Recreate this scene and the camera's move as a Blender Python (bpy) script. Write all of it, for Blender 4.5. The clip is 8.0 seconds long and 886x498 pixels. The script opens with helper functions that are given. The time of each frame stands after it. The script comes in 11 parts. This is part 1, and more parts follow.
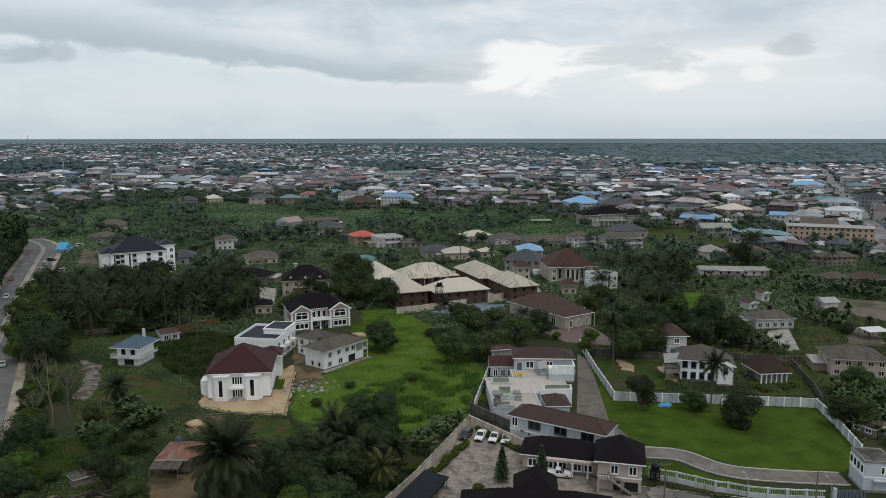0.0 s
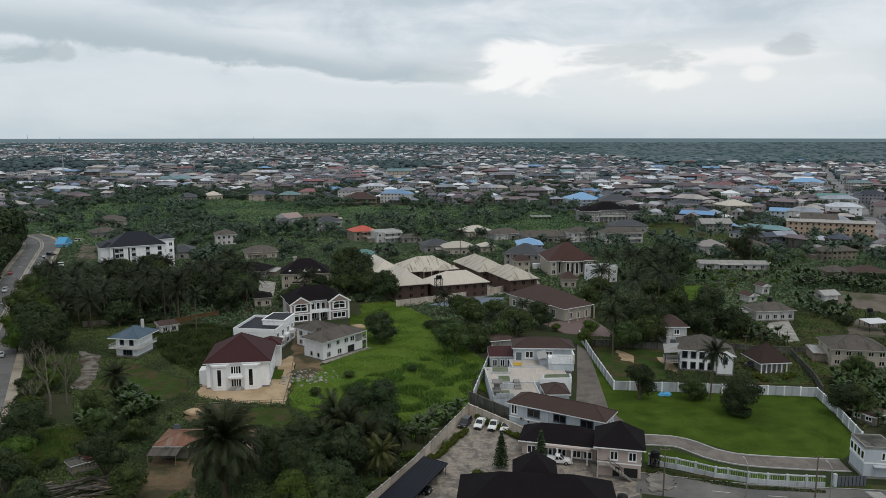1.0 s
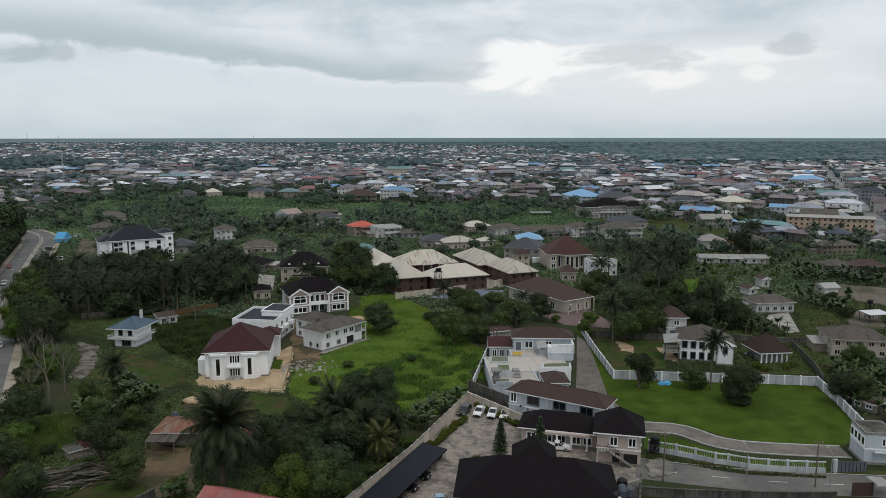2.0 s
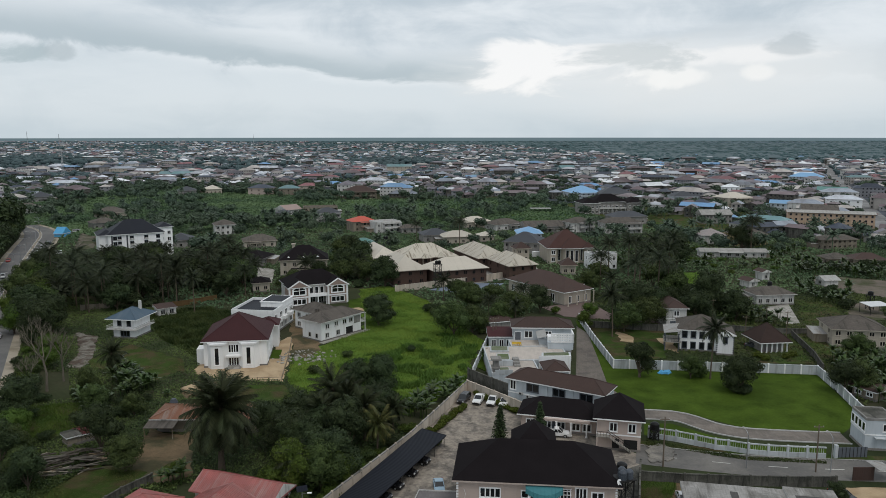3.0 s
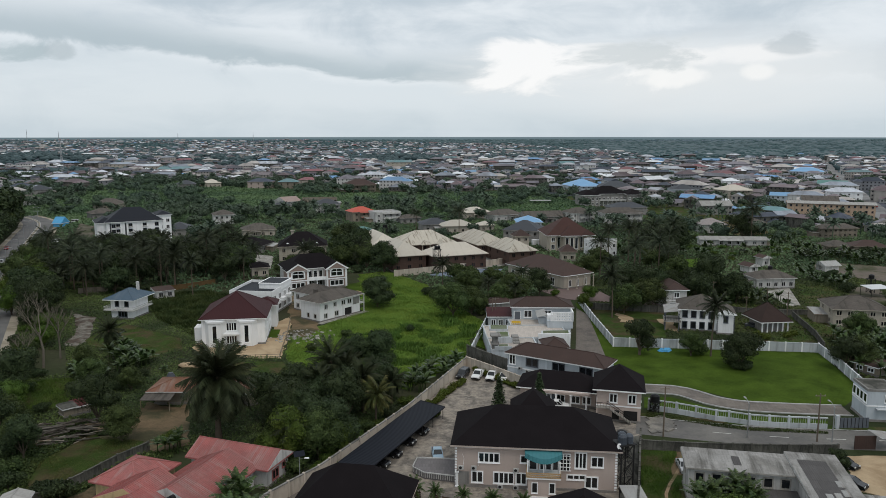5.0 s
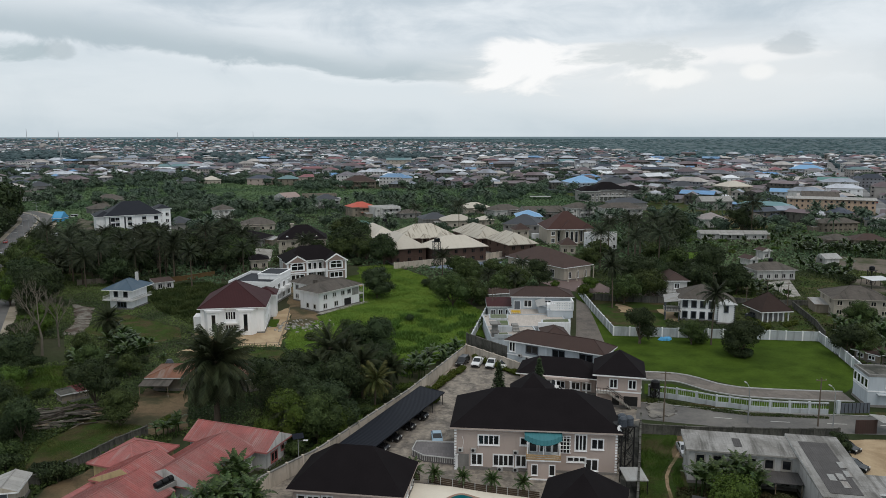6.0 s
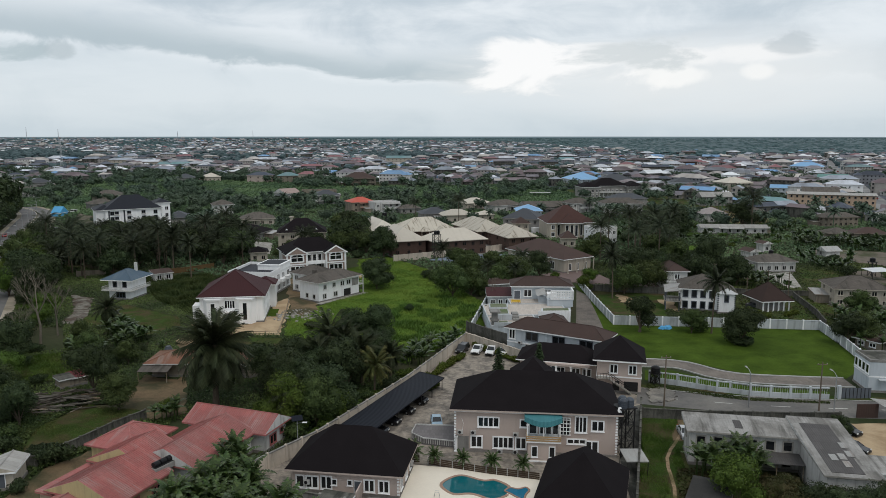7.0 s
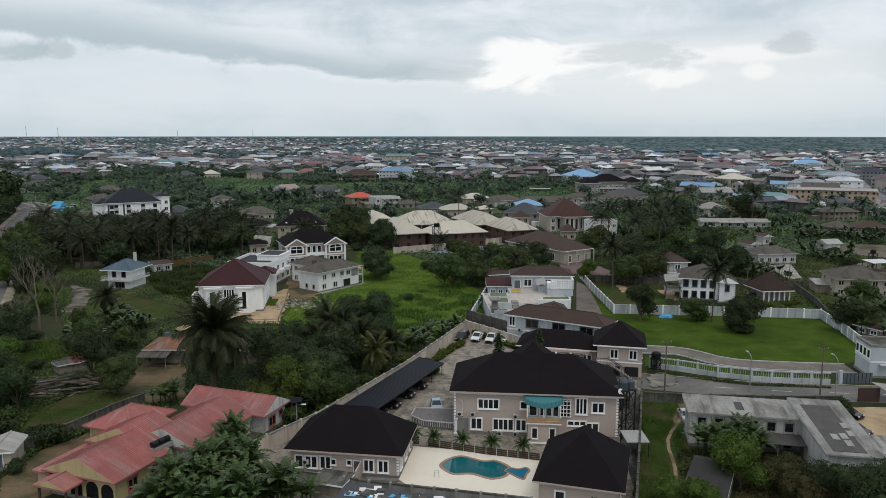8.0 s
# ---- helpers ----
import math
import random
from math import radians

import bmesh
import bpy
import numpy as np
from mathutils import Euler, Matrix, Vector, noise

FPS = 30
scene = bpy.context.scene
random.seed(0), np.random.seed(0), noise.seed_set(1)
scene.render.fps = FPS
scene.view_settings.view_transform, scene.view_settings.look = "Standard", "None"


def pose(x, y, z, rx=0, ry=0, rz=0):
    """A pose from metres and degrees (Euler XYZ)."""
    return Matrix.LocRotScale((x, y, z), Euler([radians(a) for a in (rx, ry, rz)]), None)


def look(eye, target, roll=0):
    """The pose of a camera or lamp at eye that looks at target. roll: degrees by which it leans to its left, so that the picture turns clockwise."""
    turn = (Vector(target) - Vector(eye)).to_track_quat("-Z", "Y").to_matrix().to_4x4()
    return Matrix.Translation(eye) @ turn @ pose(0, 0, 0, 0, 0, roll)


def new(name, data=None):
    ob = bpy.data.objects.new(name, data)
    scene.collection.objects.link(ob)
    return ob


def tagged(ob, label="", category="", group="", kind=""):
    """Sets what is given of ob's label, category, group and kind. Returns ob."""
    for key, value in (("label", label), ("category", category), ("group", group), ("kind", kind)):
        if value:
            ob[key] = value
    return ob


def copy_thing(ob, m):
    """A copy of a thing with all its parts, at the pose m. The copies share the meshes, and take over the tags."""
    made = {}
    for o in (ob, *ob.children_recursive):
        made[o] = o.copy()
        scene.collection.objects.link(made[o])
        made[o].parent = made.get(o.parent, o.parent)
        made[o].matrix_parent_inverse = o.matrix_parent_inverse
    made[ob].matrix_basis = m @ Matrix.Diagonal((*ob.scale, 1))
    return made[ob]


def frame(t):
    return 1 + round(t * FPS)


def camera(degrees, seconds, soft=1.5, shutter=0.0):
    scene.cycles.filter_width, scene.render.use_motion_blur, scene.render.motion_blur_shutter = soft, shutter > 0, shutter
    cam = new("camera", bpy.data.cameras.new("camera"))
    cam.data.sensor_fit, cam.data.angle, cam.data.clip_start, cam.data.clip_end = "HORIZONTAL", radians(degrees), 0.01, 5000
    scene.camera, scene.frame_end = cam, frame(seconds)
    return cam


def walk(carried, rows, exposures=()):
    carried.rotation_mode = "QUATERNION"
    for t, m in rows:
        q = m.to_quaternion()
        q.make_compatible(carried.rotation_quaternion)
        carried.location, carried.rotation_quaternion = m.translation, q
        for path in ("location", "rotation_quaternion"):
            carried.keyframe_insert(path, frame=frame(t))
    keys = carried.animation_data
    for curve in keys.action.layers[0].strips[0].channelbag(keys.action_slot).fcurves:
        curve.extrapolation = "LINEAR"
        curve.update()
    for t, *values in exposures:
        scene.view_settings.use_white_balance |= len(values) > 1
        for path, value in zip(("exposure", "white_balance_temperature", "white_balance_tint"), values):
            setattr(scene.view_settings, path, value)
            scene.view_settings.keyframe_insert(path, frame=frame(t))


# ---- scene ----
cam = camera(61.8, 8.0, soft=0.5)
PATH = [
    (0, (-0.535, 0.951, 68.580), (-0.572, 99.796, 53.428), -0.020),
    (0.5, (-0.437, 0.991, 67.165), (-0.470, 99.832, 51.989), -0.023),
    (1, (-0.344, 1.029, 65.748), (-0.374, 99.867, 50.549), -0.025),
    (1.5, (-0.258, 1.066, 64.330), (-0.283, 99.901, 49.108), -0.027),
    (2, (-0.178, 1.103, 62.909), (-0.199, 99.934, 47.665), -0.028),
    (2.5, (-0.104, 1.138, 61.487), (-0.121, 99.966, 46.222), -0.028),
    (3, (-0.036, 1.172, 60.062), (-0.049, 99.997, 44.777), -0.027),
    (3.5, (0.026, 1.205, 58.636), (0.017, 100.026, 43.331), -0.026),
    (4, (0.082, 1.236, 57.208), (0.077, 100.055, 41.883), -0.023),
    (4.5, (0.132, 1.267, 55.778), (0.131, 100.083, 40.435), -0.021),
    (5, (0.176, 1.296, 54.347), (0.179, 100.110, 38.985), -0.017),
    (5.5, (0.213, 1.325, 52.913), (0.221, 100.135, 37.534), -0.013),
    (6, (0.245, 1.352, 51.478), (0.257, 100.160, 36.082), -0.008),
    (6.5, (0.270, 1.378, 50.040), (0.287, 100.183, 34.628), -0.002),
    (7, (0.289, 1.403, 48.601), (0.311, 100.206, 33.173), 0.004),
    (7.5, (0.302, 1.427, 47.160), (0.329, 100.228, 31.717), 0.012),
    (8, (0.309, 1.450, 45.717), (0.341, 100.248, 30.260), 0.019),
]
walk(cam, [(t, look(eye, target, roll)) for t, eye, target, roll in PATH], ((0.0, -0.07), (4.0, -0.04), (8.0, 0.0)))

# ---- sky and sun ----
SKY_GAIN = 1.0
world = bpy.data.worlds.new("overcast")
scene.world = world
world.use_nodes = True


def node(tree, kind, **values):
    n = tree.nodes.new(kind)
    for key, value in values.items():
        if key in n.inputs:
            n.inputs[key].default_value = value
    return n


def maths(tree, op, a, b=None, c=None, clamp=False):
    n = tree.nodes.new("ShaderNodeMath")
    n.operation, n.use_clamp = op, clamp
    for i, v in enumerate((a, b, c)):
        if v is None:
            continue
        if isinstance(v, (int, float)):
            n.inputs[i].default_value = v
        else:
            tree.links.new(v, n.inputs[i])
    return n.outputs[0]


def mix(tree, fac, a, b):
    n = tree.nodes.new("ShaderNodeMix")
    n.data_type = "RGBA"
    for sock, v in ((n.inputs[0], fac), (n.inputs[6], a), (n.inputs[7], b)):
        if isinstance(v, (int, float)):
            sock.default_value = v
        elif isinstance(v, (tuple, list)):
            sock.default_value = (*v[:3], 1)
        else:
            tree.links.new(v, sock)
    return n.outputs[2]


def ramp(tree, value, low, high):
    n = tree.nodes.new("ShaderNodeMapRange")
    n.interpolation_type = "SMOOTHSTEP"
    n.inputs[1].default_value, n.inputs[2].default_value = low, high
    tree.links.new(value, n.inputs[0])
    return n.outputs[0]


def vector(tree, x, y, z):
    n = tree.nodes.new("ShaderNodeCombineXYZ")
    for i, v in enumerate((x, y, z)):
        if isinstance(v, (int, float)):
            n.inputs[i].default_value = v
        else:
            tree.links.new(v, n.inputs[i])
    return n.outputs[0]


def noise_of(tree, vec, scale, detail=4.0, rough=0.55, distortion=0.0):
    n = node(tree, "ShaderNodeTexNoise", Scale=scale, Detail=detail, Roughness=rough, Distortion=distortion)
    if vec is not None:
        tree.links.new(vec, n.inputs["Vector"])
    return n.outputs[0]


def build_sky():
    t = world.node_tree
    t.nodes.clear()
    out = t.nodes.new("ShaderNodeOutputWorld")
    back = t.nodes.new("ShaderNodeBackground")
    sky = t.nodes.new("ShaderNodeTexSky")
    sky.sky_type, sky.sun_disc = "NISHITA", False
    sky.sun_elevation, sky.sun_rotation = radians(62), radians(160)
    direction = t.nodes.new("ShaderNodeTexCoord").outputs["Generated"]
    sep = t.nodes.new("ShaderNodeSeparateXYZ")
    t.links.new(direction, sep.inputs[0])
    x, y, z = sep.outputs
    up = maths(t, "MAXIMUM", z, 0.0)
    # a layer of long flat clouds, seen nearly edge on near the horizon
    across = maths(t, "DIVIDE", x, maths(t, "MAXIMUM", y, 0.05))
    stretched = vector(t, x, y, maths(t, "MULTIPLY", maths(t, "POWER", up, 0.8), 5.0))
    large = noise_of(t, stretched, 1.7, 5.0, 0.5, 0.4)
    puffy = vector(t, x, y, maths(t, "MULTIPLY", up, 2.4))
    ragged = noise_of(t, puffy, 8.0, 8.0, 0.6, 0.5)
    body = maths(t, "ADD", maths(t, "MULTIPLY", large, 0.58), maths(t, "MULTIPLY", ragged, 0.42))
    cloud = mix(t, ramp(t, body, 0.39, 0.61), (0.55, 0.63, 0.695), (0.82, 0.87, 0.91))
    # pale even air under the cloud deck, whose ragged lower edge is its darkest part
    rough = maths(t, "ADD", maths(t, "MULTIPLY", maths(t, "SUBTRACT", large, 0.5), 0.06), maths(t, "MULTIPLY", maths(t, "SUBTRACT", ragged, 0.5), 0.045))
    slope = maths(t, "SUBTRACT", 0.104, maths(t, "MULTIPLY", ramp(t, across, -0.5, -0.08), 0.045))
    over = maths(t, "SUBTRACT", up, maths(t, "ADD", slope, rough))
    dark = maths(t, "MULTIPLY", ramp(t, over, -0.003, 0.006), maths(t, "SUBTRACT", 1.0, ramp(t, over, 0.008, 0.055)))
    dark = maths(t, "MULTIPLY", dark, maths(t, "SUBTRACT", 0.85, maths(t, "MULTIPLY", ramp(t, across, 0.0, 0.22), 0.6)))
    cloud = mix(t, dark, cloud, (0.45, 0.535, 0.585))
    under = maths(t, "SUBTRACT", 1.0, ramp(t, over, -0.012, 0.004))
    air = mix(t, ramp(t, up, 0.0, 0.05), (0.61, 0.70, 0.76), (0.70, 0.77, 0.82))
    cloud = mix(t, maths(t, "MULTIPLY", under, 0.72), cloud, air)

    def toward(dx, dz, wide, tall, strength, tint, colour, torn):
        a = maths(t, "DIVIDE", maths(t, "SUBTRACT", across, dx), wide)
        b = maths(t, "DIVIDE", maths(t, "SUBTRACT", z, dz), tall)
        far = maths(t, "ADD", maths(t, "MULTIPLY", a, a), maths(t, "MULTIPLY", b, b))
        far = maths(t, "ADD", far, maths(t, "MULTIPLY", maths(t, "SUBTRACT", ragged, 0.5), torn))
        spot = maths(t, "SUBTRACT", 1.0, ramp(t, far, 0.25, 1.5))
        ahead = maths(t, "GREATER_THAN", y, 0.3)
        return mix(t, maths(t, "MULTIPLY", maths(t, "MULTIPLY", spot, ahead), strength), tint, colour)

    # the thin bright part of the layer before the sun, with dark scraps in it
    cloud = toward(0.24, 0.083, 0.26, 0.036, 0.65, cloud, (0.80, 0.83, 0.845), 3.0)
    cloud = toward(0.36, 0.070, 0.30, 0.055, 0.5, cloud, (0.84, 0.865, 0.88), 2.0)
    cloud = toward(0.165, 0.086, 0.115, 0.034, 1.0, cloud, (1.0, 1.0, 1.0), 7.0)
    cloud = toward(0.34, 0.095, 0.15, 0.012, 0.8, cloud, (0.97, 0.97, 0.97), 5.0)
    cloud = toward(0.295, 0.072, 0.055, 0.013, 0.85, cloud, (0.99, 0.99, 0.98), 5.0)
    cloud = toward(0.413, 0.075, 0.024, 0.010, 0.8, cloud, (0.98, 0.98, 0.97), 5.0)
    cloud = toward(0.25, 0.098, 0.085, 0.018, 0.8, cloud, (0.64, 0.69, 0.71), 9.0)
    cloud = toward(0.46, 0.104, 0.034, 0.012, 0.7, cloud, (0.55, 0.605, 0.64), 8.0)
    cloud = toward(-0.58, 0.100, 0.060, 0.014, 0.75, cloud, (0.43, 0.52, 0.56), 7.0)
    cloud = toward(-0.50, 0.098, 0.020, 0.011, 0.7, cloud, (0.48, 0.55, 0.59), 6.0)
    # brighter overhead, as an overcast sky is
    overhead = mix(t, ramp(t, up, 0.2, 0.9), (1, 1, 1), (0.95, 0.95, 0.95))
    bright = t.nodes.new("ShaderNodeMix")
    bright.data_type, bright.blend_type = "RGBA", "MULTIPLY"
    bright.inputs[0].default_value = 1.0
    t.links.new(cloud, bright.inputs[6])
    t.links.new(overhead, bright.inputs[7])
    thin = t.nodes.new("ShaderNodeMix")
    thin.data_type, thin.blend_type = "RGBA", "MULTIPLY"
    thin.inputs[0].default_value = 1.0
    t.links.new(sky.outputs[0], thin.inputs[6])
    thin.inputs[7].default_value = (0.1, 0.1, 0.1, 1)
    colour = mix(t, 0.93, thin.outputs[2], bright.outputs[2])
    # hazy far woods, painted into the world colour below the line of the horizon
    below = ramp(t, z, -0.0046, -0.0036)
    colour = mix(t, below, (0.135, 0.19, 0.215), colour)
    t.links.new(colour, back.inputs[0])
    back.inputs[1].default_value = SKY_GAIN
    t.links.new(back.outputs[0], out.inputs[0])


build_sky()
sun = new("sun", bpy.data.lights.new("sun", "SUN"))
sun.data.energy, sun.data.angle, sun.data.color = 0.92, radians(25), (1.0, 0.935, 0.86)
sun.matrix_world = look((40, -60, 160), (0, 20, 0))

# ---- materials ----
def surface(name, colour, rough=0.8, vary=0.3, scale=0.6, fine=6.0, bump=0.15, other=None, stain=None, streak=0.0,
            rib=0.0, rib_depth=0.3, metal=0.0, apart=0.12, island=False, gloss=0.15, sheets=0.0, dist=0.03):
    """A procedural surface in metres: two scales of tone, a second colour in patches, streaks down the slope, ribs."""
    m = bpy.data.materials.new(name)
    m.use_nodes = True
    t = m.node_tree
    b = t.nodes["Principled BSDF"]
    tc = t.nodes.new("ShaderNodeTexCoord")
    place, uv = tc.outputs["Object"], tc.outputs["UV"]
    coarse = noise_of(t, place, scale, 4.0, 0.6)
    grain = noise_of(t, place, fine, 3.0, 0.6)
    tone = maths(t, "ADD", maths(t, "MULTIPLY", maths(t, "SUBTRACT", coarse, 0.5), 1.6 * vary), maths(t, "MULTIPLY", maths(t, "SUBTRACT", grain, 0.5), 1.2 * vary))
    who = t.nodes.new("ShaderNodeObjectInfo").outputs["Random"]
    tone = maths(t, "ADD", tone, maths(t, "MULTIPLY", maths(t, "SUBTRACT", who, 0.5), 2 * apart))
    if island:
        each = t.nodes.new("ShaderNodeNewGeometry").outputs["Random Per Island"]
        tone = maths(t, "ADD", tone, maths(t, "MULTIPLY", maths(t, "SUBTRACT", each, 0.5), island))
    colour_now = colour
    if other:
        patch_noise = noise_of(t, place, scale * 0.45, 5.0, 0.65, 0.4)
        colour_now = mix(t, ramp(t, patch_noise, 0.42, 0.62), colour, other)
    if stain:
        sep = t.nodes.new("ShaderNodeSeparateXYZ")
        t.links.new(uv, sep.inputs[0])
        flow = vector(t, maths(t, "MULTIPLY", sep.outputs[0], 0.9), maths(t, "MULTIPLY", sep.outputs[1], 0.13), who)
        streaks = noise_of(t, flow, 1.0, 5.0, 0.65, 0.3)
        colour_now = mix(t, maths(t, "MULTIPLY", ramp(t, streaks, 0.47, 0.70), streak), colour_now, stain)
    if sheets:
        brick = node(t, "ShaderNodeTexBrick", Scale=1.0)
        brick.inputs["Color1"].default_value, brick.inputs["Color2"].default_value = (0.92, 0.92, 0.92, 1), (1.08, 1.08, 1.08, 1)
        brick.inputs["Mortar"].default_value = (0.84, 0.84, 0.84, 1)
        brick.inputs["Mortar Size"].default_value = 0.03
        brick.inputs["Brick Width"].default_value, brick.inputs["Row Height"].default_value = sheets, sheets * 2.2
        t.links.new(uv, brick.inputs["Vector"])
        many = t.nodes.new("ShaderNodeMix")
        many.data_type, many.blend_type = "RGBA", "MULTIPLY"
        many.inputs[0].default_value = 1.0
        if isinstance(colour_now, tuple):
            many.inputs[6].default_value = (*colour_now, 1)
        else:
            t.links.new(colour_now, many.inputs[6])
        t.links.new(brick.outputs["Color"], many.inputs[7])
        colour_now = many.outputs[2]
    hsv = t.nodes.new("ShaderNodeHueSaturation")
    if isinstance(colour_now, tuple):
        hsv.inputs["Color"].default_value = (*colour_now, 1)
    else:
        t.links.new(colour_now, hsv.inputs["Color"])
    t.links.new(maths(t, "MAXIMUM", maths(t, "ADD", tone, 1.0), 0.15), hsv.inputs["Value"])
    t.links.new(hsv.outputs[0], b.inputs["Base Color"])
    b.inputs["Roughness"].default_value, b.inputs["Metallic"].default_value = rough, metal
    b.inputs["Specular IOR Level"].default_value = gloss
    relief = grain
    if rib:
        sep2 = t.nodes.new("ShaderNodeSeparateXYZ")
        t.links.new(uv, sep2.inputs[0])
        wave = maths(t, "SINE", maths(t, "MULTIPLY", sep2.outputs[0], 6.2832 / rib))
        relief = maths(t, "ADD", maths(t, "MULTIPLY", grain, 0.4), maths(t, "MULTIPLY", wave, rib_depth))
    if bump:
        n = node(t, "ShaderNodeBump", Strength=bump, Distance=dist if not rib else 0.08)
        t.links.new(relief, n.inputs["Height"])
        t.links.new(n.outputs[0], b.inputs["Normal"])
    return m


def leafy(name, colour, other, vary=0.55, rough=0.5, patch=0.35, share=0.55, gloss=0.07):
    """Foliage: each leaf its own tone, light passing a little through."""
    m = bpy.data.materials.new(name)
    m.use_nodes = True
    t = m.node_tree
    b = t.nodes["Principled BSDF"]
    geo = t.nodes.new("ShaderNodeNewGeometry")
    who = t.nodes.new("ShaderNodeObjectInfo").outputs["Random"]
    place = t.nodes.new("ShaderNodeTexCoord").outputs["Object"]
    patchy = noise_of(t, place, patch, 4.0)
    each = geo.outputs["Random Per Island"]
    c = mix(t, maths(t, "ADD", maths(t, "MULTIPLY", each, 1 - share), maths(t, "MULTIPLY", ramp(t, patchy, 0.38, 0.62), share)), colour, other)
    hsv = t.nodes.new("ShaderNodeHueSaturation")
    t.links.new(c, hsv.inputs["Color"])
    value = maths(t, "ADD", 1 - vary * 0.7, maths(t, "MULTIPLY", maths(t, "ADD", maths(t, "MULTIPLY", each, 0.8), maths(t, "MULTIPLY", who, 0.6)), vary))
    t.links.new(value, hsv.inputs["Value"])
    t.links.new(maths(t, "ADD", 0.485, maths(t, "MULTIPLY", who, 0.03)), hsv.inputs["Hue"])
    t.links.new(hsv.outputs[0], b.inputs["Base Color"])
    b.inputs["Roughness"].default_value = rough
    b.inputs["Specular IOR Level"].default_value = gloss
    return m


def glass_like(name, colour, rough=0.08):
    m = bpy.data.materials.new(name)
    m.use_nodes = True
    b = m.node_tree.nodes["Principled BSDF"]
    b.inputs["Base Color"].default_value = (*colour, 1)
    b.inputs["Roughness"].default_value = rough
    b.inputs["Specular IOR Level"].default_value = 0.6
    return m


# ---- mesh helpers ----
class Shape:
    """Gathers boxes, faces and tubes into one mesh, with planar UVs in metres."""

    def __init__(self):
        self.v, self.f, self.m = [], [], []

    def face(self, points, m=0):
        n = len(self.v)
        self.v += [tuple(p) for p in points]
        self.f.append(tuple(range(n, n + len(points))))
        self.m.append(m)
        return self

    def box(self, x0, y0, z0, x1, y1, z1, m=0):
        n = len(self.v)
        self.v += [(x, y, z) for z in (z0, z1) for y in (y0, y1) for x in (x0, x1)]
        for q in ((0, 2, 3, 1), (4, 5, 7, 6), (0, 1, 5, 4), (2, 6, 7, 3), (0, 4, 6, 2), (1, 3, 7, 5)):
            self.f.append(tuple(n + i for i in q))
            self.m.append(m)
        return self

    def turned(self, matrix, other):
        """Adds another shape at a pose."""
        n = len(self.v)
        self.v += [tuple(matrix @ Vector(p)) for p in other.v]
        self.f += [tuple(n + i for i in q) for q in other.f]
        self.m += other.m
        return self

    def bar(self, a, b, w, h=None, m=0):
        """A square bar from a to b."""
        a, b = Vector(a), Vector(b)
        d = b - a
        side = d.cross((0, 0, 1))
        side = side.normalized() if side.length > 1e-4 else Vector((1, 0, 0))
        up = side.cross(d).normalized()
        s, u = side * (w / 2), up * ((h or w) / 2)
        n = len(self.v)
        self.v += [tuple(p + q) for p in (a, b) for q in (-s - u, s - u, s + u, -s + u)]
        for q in ((3, 2, 1, 0), (4, 5, 6, 7), (0, 1, 5, 4), (1, 2, 6, 5), (2, 3, 7, 6), (3, 0, 4, 7)):
            self.f.append(tuple(n + i for i in q))
            self.m.append(m)
        return self

    def tube(self, points, radii, sides=6, m=0, cap=True):
        rings = []
        for i, p in enumerate(points):
            p = Vector(p)
            d = Vector(points[min(i + 1, len(points) - 1)]) - Vector(points[max(i - 1, 0)])
            s = d.cross((0.3, 1, 0.1)).normalized()
            u = s.cross(d).normalized()
            n = len(self.v)
            self.v += [tuple(p + radii[i] * (math.cos(6.2832 * k / sides) * s + math.sin(6.2832 * k / sides) * u)) for k in range(sides)]
            rings.append(n)
        for a, b in zip(rings, rings[1:]):
            for k in range(sides):
                j = (k + 1) % sides
                self.f.append((a + j, a + k, b + k, b + j))
                self.m.append(m)
        if cap:
            self.f.append(tuple(rings[-1] + k for k in range(sides))[::-1])
            self.f.append(tuple(rings[0] + k for k in range(sides)))
            self.m += [m, m]
        return self

    def prism(self, outline, z0, z1, m=0, top=None):
        """Upright walls over an outline, closed above and below."""
        n, k = len(self.v), len(outline)
        area = sum(a[0] * b[1] - b[0] * a[1] for a, b in zip(outline, outline[1:] + outline[:1]))
        ring = outline if area > 0 else outline[::-1]
        self.v += [(x, y, z0) for x, y in ring] + [(x, y, z1) for x, y in ring]
        for i in range(k):
            j = (i + 1) % k
            self.f.append((n + i, n + j, n + k + j, n + k + i))
            self.m.append(m)
        self.f.append(tuple(n + k + i for i in range(k)))
        self.f.append(tuple(n + i for i in range(k))[::-1])
        self.m += [m if top is None else top, m]
        return self

    def mesh(self, name, mats, smooth=False):
        me = bpy.data.meshes.new(name)
        me.from_pydata(self.v, [], self.f)
        for m in mats if isinstance(mats, (list, tuple)) else [mats]:
            me.materials.append(m)
        me.polygons.foreach_set("material_index", self.m)
        if smooth:
            me.polygons.foreach_set("use_smooth", [True] * len(self.f))
        me.update()
        layer = me.uv_layers.new(name="metres")
        co = np.array(self.v, float)
        uv = np.zeros((len(me.loops), 2))
        i = 0
        for q in self.f:
            p = co[list(q)]
            nrm = np.cross(p[1] - p[0], p[2] - p[0])
            size = np.linalg.norm(nrm)
            nrm = nrm / size if size > 1e-9 else np.array([0, 0, 1.0])
            if abs(nrm[2]) > 0.995:
                u, w = np.array([1.0, 0, 0]), np.array([0, 1.0, 0])
            else:
                u = np.array([-nrm[1], nrm[0], 0])
                u /= np.linalg.norm(u)
                w = np.cross(nrm, u)
            uv[i : i + len(q), 0], uv[i : i + len(q), 1] = p @ u, p @ w
            i += len(q)
        layer.data.foreach_set("uv", uv.ravel())
        return me


